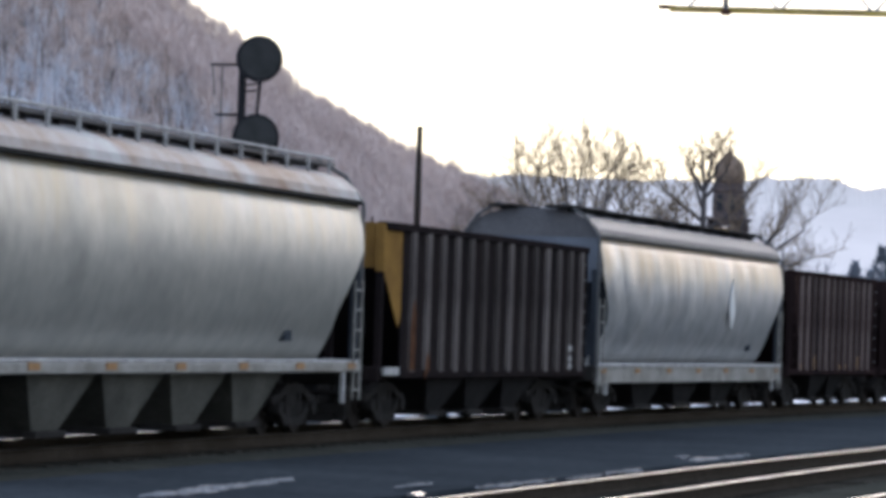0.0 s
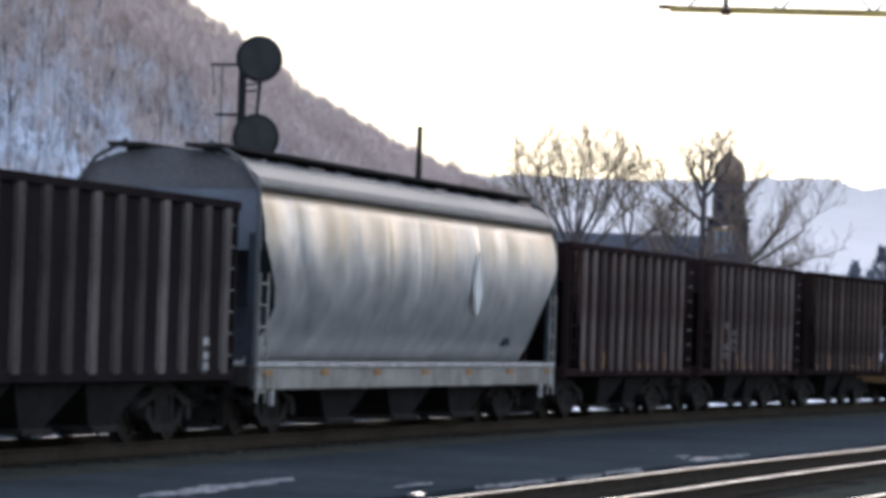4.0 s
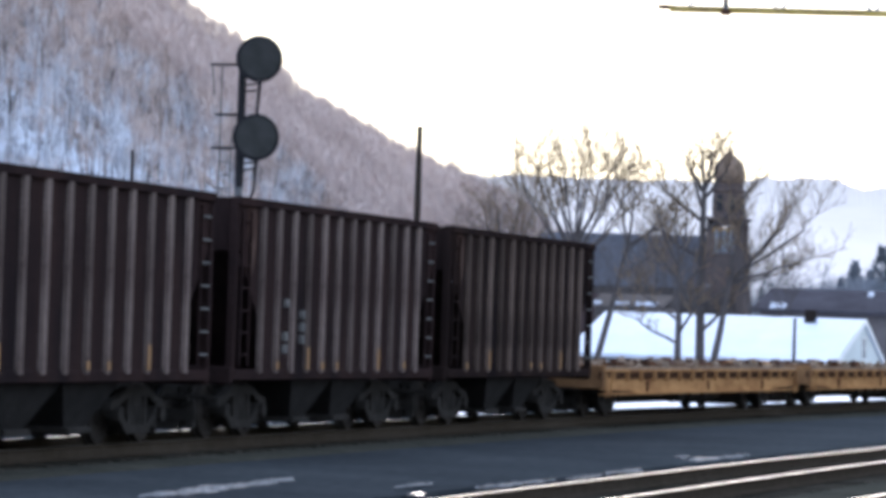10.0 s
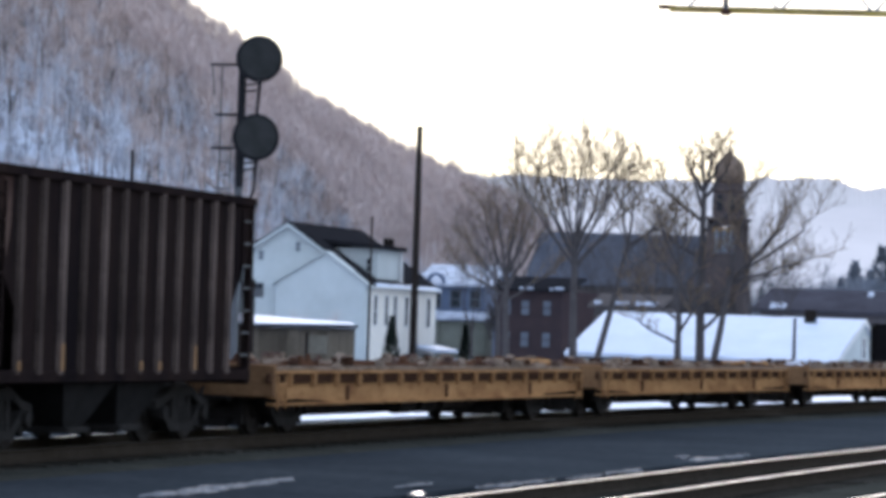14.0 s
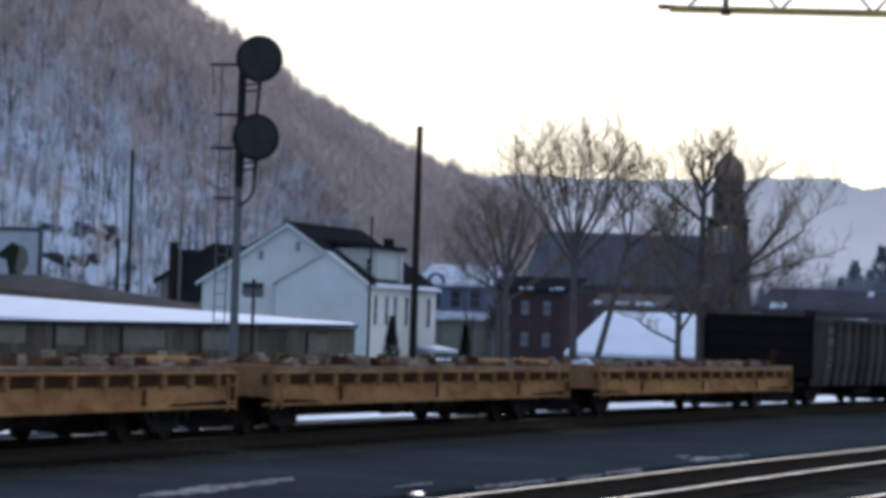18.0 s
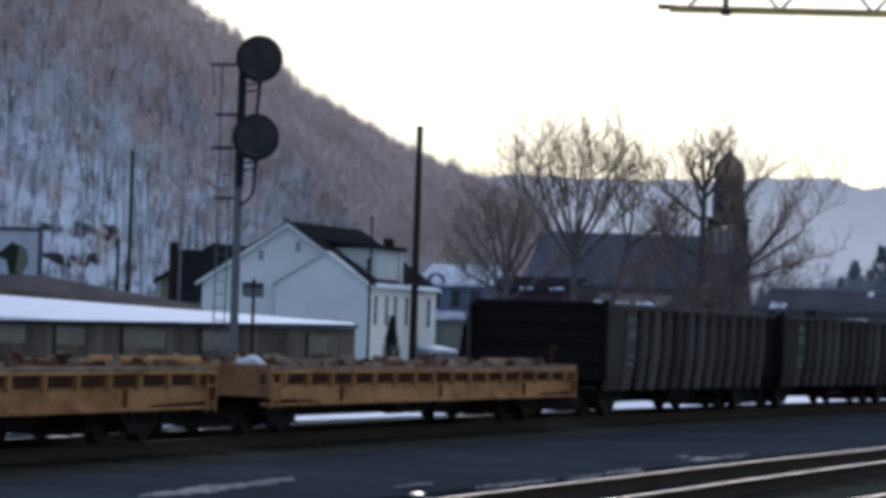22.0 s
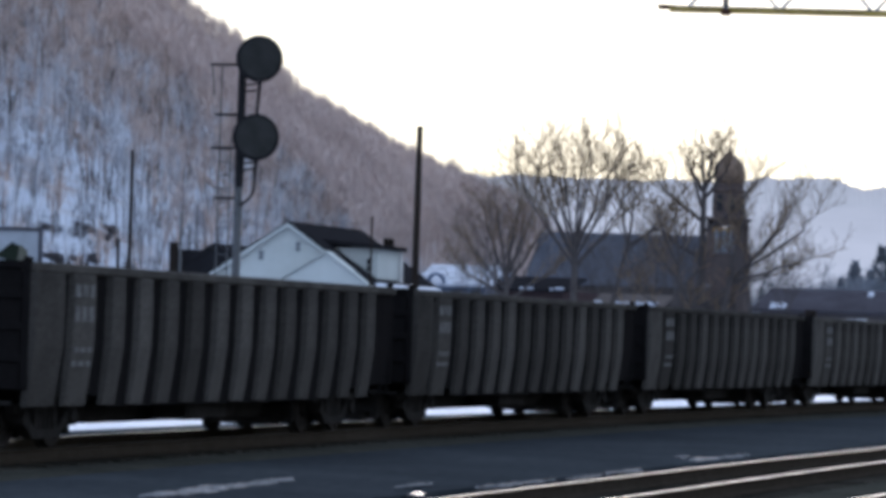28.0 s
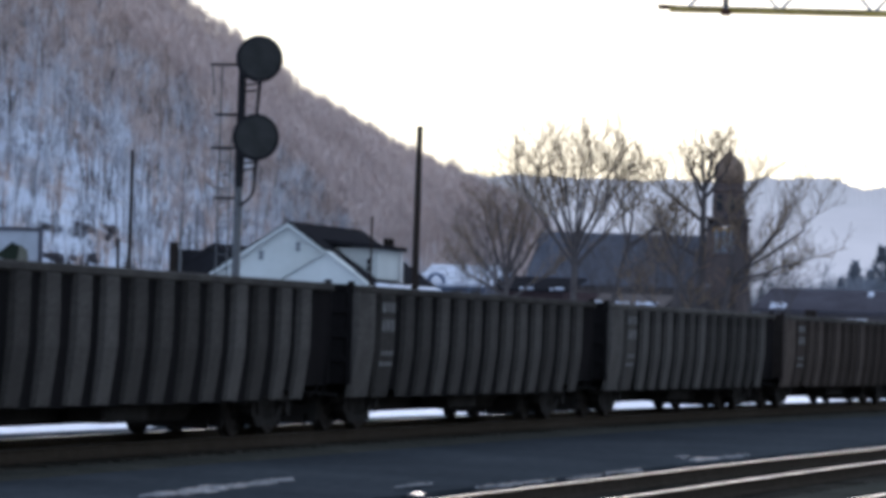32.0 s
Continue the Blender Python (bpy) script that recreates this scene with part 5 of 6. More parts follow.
def white_house():
    x0, x1, yn, yf, ry = 219.0, 234.6, 64.12, 75.1, 69.5
    h = gable_house_x("house", "white clapboard house with a dark shingle roof", x0, x1, yn, yf, -0.5, 4.45, ry, 8.1, M["siding"], M["darkroof"], edge="siding")

    def span(z):
        if z <= 4.45:
            return yn, yf
        k = (8.05 - z) / (8.05 - 4.45)
        return ry - (ry - yn) * k, ry + (yf - ry) * k

    clapboards(h, "x", x0, yn, yf, -0.4, 8.0, M["siding"], 0.26, span)
    # Warm light on the side wall is painted in as brighter cream boards.
    clapboards(h, "y", yn, x0, x1, -0.4, 4.3, M["litsiding"], 0.26)
    # lower wing set before the gable
    bm = bmesh.new()
    prism(bm, [(x0 - 0.9, yn - 0.02, -0.5), (x0 - 0.9, 69.95, -0.5), (x0 - 0.9, 69.95, 4.35), (x0 - 0.9, 66.7, 6.3), (x0 - 0.9, yn - 0.02, 4.4)], (0.88, 0, 0))
    part("wing_wall", bm, M["siding"], h)
    for pts in ([(x0 - 1.15, 66.7, 6.42), (x0 + 0.1, 66.7, 6.42), (x0 + 0.1, 70.3, 4.28), (x0 - 1.15, 70.3, 4.28)], [(x0 - 1.15, 66.7, 6.42), (x0 + 0.1, 66.7, 6.42), (x0 + 0.1, yn - 0.45, 4.25), (x0 - 1.15, yn - 0.45, 4.25)]):
        bm = bmesh.new()
        slab(bm, pts, 0.07)
        part("wing_roof", bm, M["siding"], h)
    for u, z, w, hh in ((71.27, 5.8, 0.32, 0.55), (68.87, 6.4, 0.32, 0.55)):
        sash_window(h, "x", u, z, w, hh, x0 - 0.035, M["siding"], M["endblue"])
    sash_window(h, "x", 71.75, 3.65, 1.25, 0.6, x0 - 0.035, M["mast"])
    for u in (220.2, 222.7, 224.7, 227.4, 232.7):
        sash_window(h, "y", u, 1.95, 0.62, 1.8, yn - 0.035)
    bm = bmesh.new()
    box(bm, 229.0, 229.9, yn - 0.09, yn - 0.03, -0.3, 1.7)
    part("door", bm, M["brownroof"], h, "dark front door")
    # wall dormer
    bm = bmesh.new()
    box(bm, 221.6, 226.6, yn + 0.3, yn + 3.4, 4.6, 6.75)
    d = part("dormer", bm, M["siding"], h)
    bm = bmesh.new()
    slab(bm, [(221.2, yn - 0.05, 6.95), (227.0, yn - 0.05, 6.95), (227.0, yn + 4.2, 7.3), (221.2, yn + 4.2, 7.3)], 0.28)
    part("dormer_roof", bm, M["darkroof"], d)
    # Bright strip stands in for the sunlight on the dormer's corner.
    bm = bmesh.new()
    box(bm, 226.3, 226.72, yn + 0.1, yn + 0.32, 4.6, 6.95)
    part("sunlit_corner", bm, M["trim"], d, "white strip painting the sunlit dormer corner")
    sash_window(h, "x", yn + 0.85, 5.3, 0.36, 0.8, 221.6, M["siding"], M["glass"])
    bm = bmesh.new()
    box(bm, x0 + 0.2, x1 - 0.1, yn - 0.42, yn - 0.3, 4.22, 4.34)
    part("gutter", bm, M["trim"], h, "gutter rimmed with snow")
    bm = bmesh.new()
    rings = []
    for k in range(25):
        u = x0 + 0.3 + (x1 - x0 - 0.4) * k / 24
        w = 0.12 + 0.25 * max(0, noise.noise(Vector((u * 0.8, 1, 0))) + 0.3)
        rings.append([(u, yn - 0.4, 4.30), (u, yn - 0.4, 4.38), (u, yn - 0.4 + w, 4.40 + w * 0.68), (u, yn - 0.4 + w, 4.33 + w * 0.68)])
    loft(bm, rings)
    part("roof_snow", bm, M["snow"], h, "thin leftover snow along the eave")
    bm = bmesh.new()
    box(bm, 225.6, 226.3, yn + 0.6, yn + 1.15, 6.8, 7.5, 0.02)
    part("chimney", bm, M["pole"], h)
    # porch with a snowy roof
    bm = bmesh.new()
    slab(bm, [(229.5, yn - 0.05, 0.75), (235.2, yn - 0.05, 0.75), (235.2, yn - 1.6, 0.45), (229.5, yn - 1.6, 0.45)], 0.18)
    part("porch_roof", bm, M["snow"], h, "snow-covered porch roof")
    for u in (229.7, 232.3, 235.0):
        bm = bmesh.new()
        tube(bm, (u, yn - 1.45, -0.5), (u, yn - 1.45, 0.32), 0.06)
        part("porch_post", bm, M["olive"], h)


def dark_house():
    h = gable_house_x("house", "house with a dark roof half hidden behind the white one", 236.5, 246, 76.5, 84.2, -0.5, 4.6, 80.3, 7.0, M["olive"], M["darkroof"], edge="darkroof")
    bm = bmesh.new()
    box(bm, 236.2, 236.45, 77.0, 83.0, 3.1, 6.65)
    part("roof_hip", bm, M["darkroof"], h, "dark shingle slope")
    bm = bmesh.new()
    box(bm, 235.4, 236.0, 82.75, 83.2, -0.5, 7.1, 0.03)
    part("chimney", bm, M["pole"], h, "tall dark chimney")


def blue_house():
    h = root("house", Matrix.Identity(4), "blue house with snow on roof and porch", "house")
    bm = bmesh.new()
    box(bm, 262, 272, 67.9, 72.6, -0.5, 5.3)
    part("wall", bm, M["bluehouse"], h)
    bm = bmesh.new()
    slab(bm, [(261.5, 67.3, 5.2), (261.5, 73.2, 5.2), (266.5, 73.2, 6.7), (266.5, 67.3, 6.7)], 0.18)
    part("roof", bm, M["thinsnow"], h, "snow-covered roof slope")
    bm = bmesh.new()
    slab(bm, [(271.5, 67.3, 5.2), (271.5, 73.2, 5.2), (266.5, 73.2, 6.7), (266.5, 67.3, 6.7)], 0.18)
    part("roof", bm, M["snow"], h)
    for u, z, w in ((71.6, 3.5, 0.7), (70.1, 3.5, 0.7), (68.6, 3.5, 0.7)):
        sash_window(h, "x", u, z, w, 1.2, 262, M["endblue"])
    # round-headed white dormer arch
    bm = bmesh.new()
    arch = []
    for k in range(13):
        c, q = math.cos(math.pi * k / 12), math.sin(math.pi * k / 12)
        arch.append([(x, 71.5 + (0.6 + r) * c, 5.2 + (0.7 + r) * q) for x, r in ((261.46, -0.13), (261.46, 0.13), (261.74, 0.13), (261.74, -0.13))])
    loft(bm, arch)
    part("arched_dormer", bm, M["bluehouse"], h, "dark blue arched dormer")
    bm = bmesh.new()
    slab(bm, [(259.5, 66.9, 2.75), (259.5, 73.0, 2.7), (262.0, 73.0, 3.2), (262.0, 66.9, 3.2)], 0.2)
    part("porch_roof", bm, M["thinsnow"], h, "snow-covered porch roof")
    bm = bmesh.new()
    box(bm, 260.0, 261.8, 67.1, 72.8, -0.5, 2.45)
    part("porch_wall", bm, M["olive"], h, "grey-green porch wall")
    for u in (67.3, 69.0, 70.8, 72.5):
        bm = bmesh.new()
        box(bm, 259.75, 259.9, u - 0.08, u + 0.08, -0.5, 2.5)
        part("porch_post", bm, M["olive"], h)


def brick_house():
    h = root("brick_building", Matrix.Identity(4), "dark red brick house with pale windows behind trees", "house")
    bm = bmesh.new()
    box(bm, 225, 236, 53.2, 57.4, -0.5, 4.5)
    part("wall", bm, M["brick"], h)
    bm = bmesh.new()
    slab(bm, [(224.6, 52.8, 4.55), (224.6, 57.8, 4.55), (230, 57.8, 5.4), (230, 52.8, 5.4)], 0.15)
    part("roof", bm, M["darkroof"], h)
    bm = bmesh.new()
    rnd = random.Random(2)
    for y in (53.1, 53.7, 55.1, 55.5, 56.6):
        box(bm, 224.4, 224.9, y, y + rnd.uniform(0.25, 0.5), 4.5, 4.6 + rnd.uniform(0, 0.1), 0.04)
    part("roof_snow", bm, M["thinsnow"], h, "broken snow along the eave")
    for u in (54.2, 55.6, 56.8):
        for z in (0.9, 2.9):
            sash_window(h, "x", u, z, 0.5, 0.9, 225, M["brick"], M["endblue"])


def snowy_building():
    y0, y1, x0, xr, x1 = 25.45, 37.4, 160.0, 167.8, 174.0
    ez, rz = 0.86, 2.66
    h = root("low_building", Matrix.Identity(4), "low building with a wide snow-covered roof and pale gable", "building")
    bm = bmesh.new()
    prism(bm, [(x0, y0, -0.9), (x1, y0, -0.9), (x1, y0, ez), (xr, y0, rz), (x0, y0, ez)], (0, y1 - y0, 0))
    part("wall", bm, M["siding"], h)
    for xa in (x0, x1):
        bm = bmesh.new()
        e = -0.3 if xa == x0 else 0.3
        # snow blanket with an uneven edge
        n = 24
        rings = []
        for i in range(n + 1):
            y = y0 - 0.1 + (y1 - y0 + 0.3) * i / n
            w = 0.06 * noise.noise(Vector((y * 1.1, 2, 0)))
            rings.append([(xa + e + w, y, ez - 0.06), (xa + e + w, y, ez + 0.12 + w), ((xa + xr) / 2, y, (ez + rz) / 2 + 0.26 + w), (xr, y, rz + 0.24 + w * 0.5), (xr, y, rz + 0.02)])
        loft(bm, rings)
        part("roof_snow", bm, M["snow"], h, "thick unbroken snow on the roof slope", smooth=False)
    bm = bmesh.new()
    prism(bm, [(x0 - 0.3, y0 - 0.14, ez - 0.12), (xr, y0 - 0.14, rz + 0.0), (x1 + 0.3, y0 - 0.14, ez - 0.12), (x1 + 0.3, y0 - 0.14, ez + 0.02), (xr, y0 - 0.14, rz + 0.26), (x0 - 0.3, y0 - 0.14, ez + 0.05)], (0, 0.05, 0))
    part("barge_board", bm, M["trim"], h)
    bm = bmesh.new()
    box(bm, x0 - 0.36, x0 - 0.26, y0, y1, ez - 0.2, ez - 0.06)
    part("gutter", bm, M["mast"], h, "dark gutter")
    sash_window(h, "y", 168.0, 1.1, 0.9, 0.9, y0, M["trim"])
    bm = bmesh.new()
    box(bm, 166.6, 167.1, 27.5, 28.0, 2.6, 3.25, 0.03)
    part("chimney", bm, M["pole"], h, "short dark chimney")


def snow_roof_strip():
    h = root("small_shed", Matrix.Identity(4), "small outbuilding with a snowy roof behind trees", "shed")
    bm = bmesh.new()
    box(bm, 205, 210, 42.9, 46.6, -0.5, 3.4)
    part("wall", bm, M["brownroof"], h)
    bm = bmesh.new()
    slab(bm, [(204.5, 42.6, 3.5), (204.5, 46.9, 3.5), (208, 46.9, 4.2), (208, 42.6, 4.2)], 0.15)
    part("roof", bm, M["brownroof"], h)
    for y, w in ((42.9, 1.25), (44.6, 0.95), (46.2, 0.3)):
        bm = bmesh.new()
        box(bm, 204.45, 205.3, y, y + w, 3.52, 3.74, 0.06)
        part("roof_snow", bm, M["thinsnow"], h, "broken snow left along the eave")


def long_roof():
    h = root("long_building", Matrix.Identity(4), "long low building with a dark roof", "building")
    bm = bmesh.new()
    box(bm, 262, 272, 30.5, 47.2, -0.5, 4.2)
    part("wall", bm, M["stone"], h)
    bm = bmesh.new()
    slab(bm, [(261.3, 30, 4.1), (261.3, 47.8, 4.1), (267, 47.4, 5.7), (267, 30, 5.7)], 0.2)
    part("roof", bm, M["longroof"], h)
    bm = bmesh.new()
    slab(bm, [(272.7, 30, 4.1), (272.7, 47.8, 4.1), (267, 47.4, 5.7), (267, 30, 5.7)], 0.2)
    part("roof", bm, M["darkroof"], h)
    for u, w, x in ((45.4, 1.1, 261.9), (39.6, 0.4, 265.6)):
        z = 4.1 + (x - 261.3) * 0.281
        bm = bmesh.new()
        loft(bm, [[(x - 0.5, u + k * w, z - 0.12), (x - 0.5 * g, u + k * w, z + 0.02), (x + 0.5 * g, u + k * w, z + 0.30), (x + 0.5, u + k * w, z + 0.16)] for k, g in ((0, 0.6), (0.3, 0.95), (0.7, 0.9), (1, 0.5))])
        part("roof_snow", bm, M["thinsnow"], h, "leftover patch of snow on the dark roof")
    for u in (33, 37, 41, 45):
        sash_window(h, "x", u, 1.6, 1.2, 1.3, 262)


def shed():
    """Long plank shed with a snowy lean-to roof, standing beyond the tracks."""
    x0, x1, y0, y1 = 125.0, 137.0, 37.1, 75.0
    h = root("long_shed", Matrix.Identity(4), "long weathered plank shed with snow on its roof", "shed")
    bm = bmesh.new()
    loft(bm, [[(x0 + 0.06, y0, -0.6), (x1, y0 + 3.9, -0.6), (x1, y0 + 3.9, 1.75), (x0 + 0.06, y0, 1.68)], [(x0 + 0.06, y1, -0.6), (x1, y1 + 3.9, -0.6), (x1, y1 + 3.9, 1.75), (x0 + 0.06, y1, 1.68)]])
    part("wall", bm, M["board"], h)
    rnd = random.Random(6)
    y, k = y0, 0
    while y < 54.5:
        w = rnd.choice((0.28, 0.3, 0.5, 0.34))
        bm = bmesh.new()
        box(bm, x0 + rnd.uniform(0, 0.03), x0 + 0.055, y + 0.012, y + w - 0.012, -0.55, 1.60 + rnd.uniform(-0.03, 0.03) - (y - y0) * 0.012)
        part("wall_board", bm, M["board"], h)
        y += w
        k += 1
    for u, w in ((38.1, 0.7), (41.5, 1.3), (44.2, 1.6), (47.3, 1.1), (49.6, 1.4)):
        bm = bmesh.new()
        box(bm, x0 - 0.02, x0 + 0.012, u, u + w, 0.75, 1.42)
        part("hatch_panel", bm, M["panel"], h, "pale weathered panel")
        bm = bmesh.new()
        box(bm, x0 - 0.035, x0 - 0.005, u + w + 0.02, u + w + 0.12, -0.3, 1.5)
        part("batten", bm, M["pole"], h)
    # snow blanket, thinned towards the open end to fit the camera's view
    bm = bmesh.new()
    n = 40
    rings = []
    for i in range(n + 1):
        u = y0 - 0.1 + (y1 - y0) * i / n
        f = 1.80 - 0.017 * (u - y0) if u < 52 else 1.55
        b = 1.93 + 0.043 * (u - y0) if u < 52 else 2.57
        e = 0.05 * noise.noise(Vector((u * 0.9, 0, 7)))
        rings.append([(x0 - 0.3 + e, u, f - 0.12), (x0 - 0.3 + e, u, f + 0.04 + e), ((x0 + x1) / 2, u + 1.95, (f + b) / 2 + 0.04), (x1, u + 3.9, b), (x1, u + 3.9, f - 0.12)])
    loft(bm, rings)
    part("roof_snow", bm, M["snow"], h, "smooth snow on the roof")
    bm = bmesh.new()
    prism(bm, [(x0 - 0.34, y0 - 0.2, 1.70), (x0 - 0.34, y0 - 0.2, 1.81), (x0 - 0.34, 52, 1.545), (x0 - 0.34, 52, 1.40)], (0.06, 0, 0))
    part("eave_board", bm, M["pole"], h)


def brown_hall():
    h = root("hall", Matrix.Identity(4), "large hall with a grey-brown roof behind the shed", "building")
    y0, y1 = 51.2, 80.0
    bm = bmesh.new()
    prism(bm, [(148, y0, -0.6), (148, y1, -0.6), (148, y1, 2.6), (148, 59.5, 2.9), (148, y0, 2.2)], (22, 7.6, 0))
    part("wall", bm, M["board"], h)
    bm = bmesh.new()
    n = 16
    rings = []
    for i in range(n + 1):
        u = y0 - 0.5 + (y1 - y0 + 1) * i / n
        z = 2.42 + (3.55 - 2.42) * min(1, (u - y0 + 0.5) / 7.5)
        rings.append([(147.5, u, 1.3), (147.5, u, 1.45), (153, u + 1.9, z + 0.05), (170, u + 7.8, z + 0.1), (170, u + 7.8, z - 0.35)])
    loft(bm, rings)
    part("roof", bm, M["brownroof"], h)


def billboard():
    h = root("billboard", pose(170, 0, 0), "pale framed board on two posts at the hill foot", "billboard")
    bm = bmesh.new()
    box(bm, -0.06, 0.0, 66.9, 71.8, 3.6, 6.0)
    part("panel", bm, M["paleblue"], h, "faded blue-grey panel")
    bm = bmesh.new()
    box(bm, -0.14, 0.02, 66.7, 72.0, 5.98, 6.14)
    part("frame", bm, M["slate"], h)
    for y in (66.8, 71.9):
        bm = bmesh.new()
        box(bm, -0.14, 0.02, y - 0.1, y + 0.1, -0.5, 5.98)
        part("frame", bm, M["slate"], h)
    bm = bmesh.new()
    prism(bm, [(-0.075, 67.5, 4.5), (-0.075, 67.9, 5.2), (-0.075, 68.3, 5.4), (-0.075, 68.7, 5.1), (-0.075, 69.2, 4.7), (-0.075, 68.6, 4.5), (-0.075, 68.4, 3.7), (-0.075, 67.9, 3.7)], (0.01, 0, 0))
    part("painted_shape", bm, M["evergreen"], h, "dark plain painted shape")
    bm = bmesh.new()
    prism(bm, [(-0.08, 67.4, 4.4), (-0.08, 67.5, 5.0), (-0.08, 67.9, 5.3), (-0.08, 67.95, 4.8), (-0.08, 68.1, 4.0), (-0.08, 67.8, 3.7)], (0.01, 0, 0))
    part("painted_shape", bm, M["olive"], h, "dull olive plain painted shape")


def church():
    h = root("church", pose(530, 0, 0), "stone church with slate roof and onion-domed bell tower", "church")
    bm = bmesh.new()
    box(bm, 0, 16, 104.4, 130.6, -1, 9.5)
    part("nave_wall", bm, M["stone"], h)
    for xa in (-0.8, 16.8):
        bm = bmesh.new()
        slab(bm, [(xa, 102.8, 9.3), (xa, 131.2, 9.3), (8, 130.8, 17.2), (8, 103.4, 17.2)], 0.3)
        part("nave_roof", bm, M["slate"], h)
    for k in range(6):
        sash_window(h, "x", 106 + 4 * k, 3.0, 1.2, 4.2, 0)
    # apse at the far end
    bm = bmesh.new()
    lathe(bm, [(4.5, 0), (4.5, 8.0), (4.8, 8.2), (0.1, 13.5)], 10, (8, 131, -1))
    part("apse", bm, M["slate"], h)
    tx, ty = 3.0, 101.4
    bm = bmesh.new()
    box(bm, tx - 3.1, tx + 3.1, ty - 3.1, ty + 3.1, -1, 14.2, 0.15)
    t = part("tower_base", bm, M["towerbrick"], h)
    bm = bmesh.new()
    for sx in (-1, 1):
        for sy in (-1, 1):
            box(bm, tx + sx * 2.1 - 0.55, tx + sx * 2.1 + 0.55, ty + sy * 2.1 - 0.55, ty + sy * 2.1 + 0.55, 14.2, 19.2)
    box(bm, tx - 2.65, tx + 2.65, ty - 2.65, ty + 2.65, 18.6, 19.3)
    part("belfry", bm, M["towerbrick"], t)
    bm = bmesh.new()
    box(bm, tx - 1.9, tx + 1.9, ty - 1.9, ty + 1.9, 14.4, 18.3)
    part("louvre", bm, M["paleblue"], t, "pale blue-grey belfry louvres")
    for sy in (-0.55, 0.55):
        bm = bmesh.new()
        box(bm, tx - 2.45, tx - 2.2, ty + sy - 0.14, ty + sy + 0.14, 14.4, 18.5)
        part("mullion", bm, M["towerbrick"], t)
    bm = bmesh.new()
    box(bm, tx - 3.0, tx + 3.0, ty - 3.0, ty + 3.0, 19.3, 19.8, 0.1)
    part("cornice", bm, M["towerbrick"], t)
    bm = bmesh.new()
    box(bm, tx - 3.2, tx + 3.2, ty - 3.2, ty + 3.2, 14.0, 14.5, 0.1)
    part("cornice", bm, M["towerbrick"], t)
    bm = bmesh.new()
    lathe(bm, [(2.4, 0), (2.3, 3.6), (2.6, 4.0), (2.2, 4.2), (2.2, 5.0)], 8, (tx, ty, 19.8))
    part("lantern", bm, M["towerbrick"], t)
    for a in range(8):
        bm = bmesh.new()
        c, s = math.cos(a * 0.7854 + 0.3927), math.sin(a * 0.7854 + 0.3927)
        box(bm, -0.06, 0.06, -0.4, 0.4, 0, 2.2, 0, pose(tx + 2.3 * c, ty + 2.3 * s, 20.8, 0, 0, math.degrees(a * 0.7854 + 0.3927)))
        part("lantern_opening", bm, M["glass"], t)
    # Golden arches are added to paint the sunlit spots on the belfry.
    for sy in (-1.15, 0, 1.15):
        bm = bmesh.new()
        for k in range(8):
            a0, a1 = math.pi * k / 8, math.pi * (k + 1) / 8
            tube(bm, (tx - 2.7, ty + sy + 0.48 * math.cos(a0), 17.6 + 0.6 * math.sin(a0)), (tx - 2.7, ty + sy + 0.48 * math.cos(a1), 17.6 + 0.6 * math.sin(a1)), 0.14, sides=6)
        part("sunlit_arch_spot", bm, M["sunspot"], t, "added golden arch painting sunlit spots on the belfry")
    bm = bmesh.new()
    lathe(bm, [(1.9, 0), (2.2, 0.5), (2.42, 1.3), (2.4, 2.1), (2.1, 3.0), (1.42, 3.8), (0.75, 4.4), (0.35, 5.0), (0.2, 5.6), (0.1, 6.0)], 20, (tx, ty, 24.6))
    d = part("onion_dome", bm, M["copper"], h, "brown patinated onion dome", smooth=True)
    bm = bmesh.new()
    tube(bm, (tx, ty, 30.4), (tx, ty, 33.4), 0.16, 0.12, 6)
    box(bm, tx - 0.08, tx + 0.08, ty - 0.55, ty + 0.55, 32.2, 32.42)
    part("cross", bm, M["copper"], d)
    bm = bmesh.new()
    lathe(bm, [(0.05, -0.3), (0.3, 0), (0.05, 0.3)], 10, (tx, ty, 30.8))
    part("finial", bm, M["copper"], d)


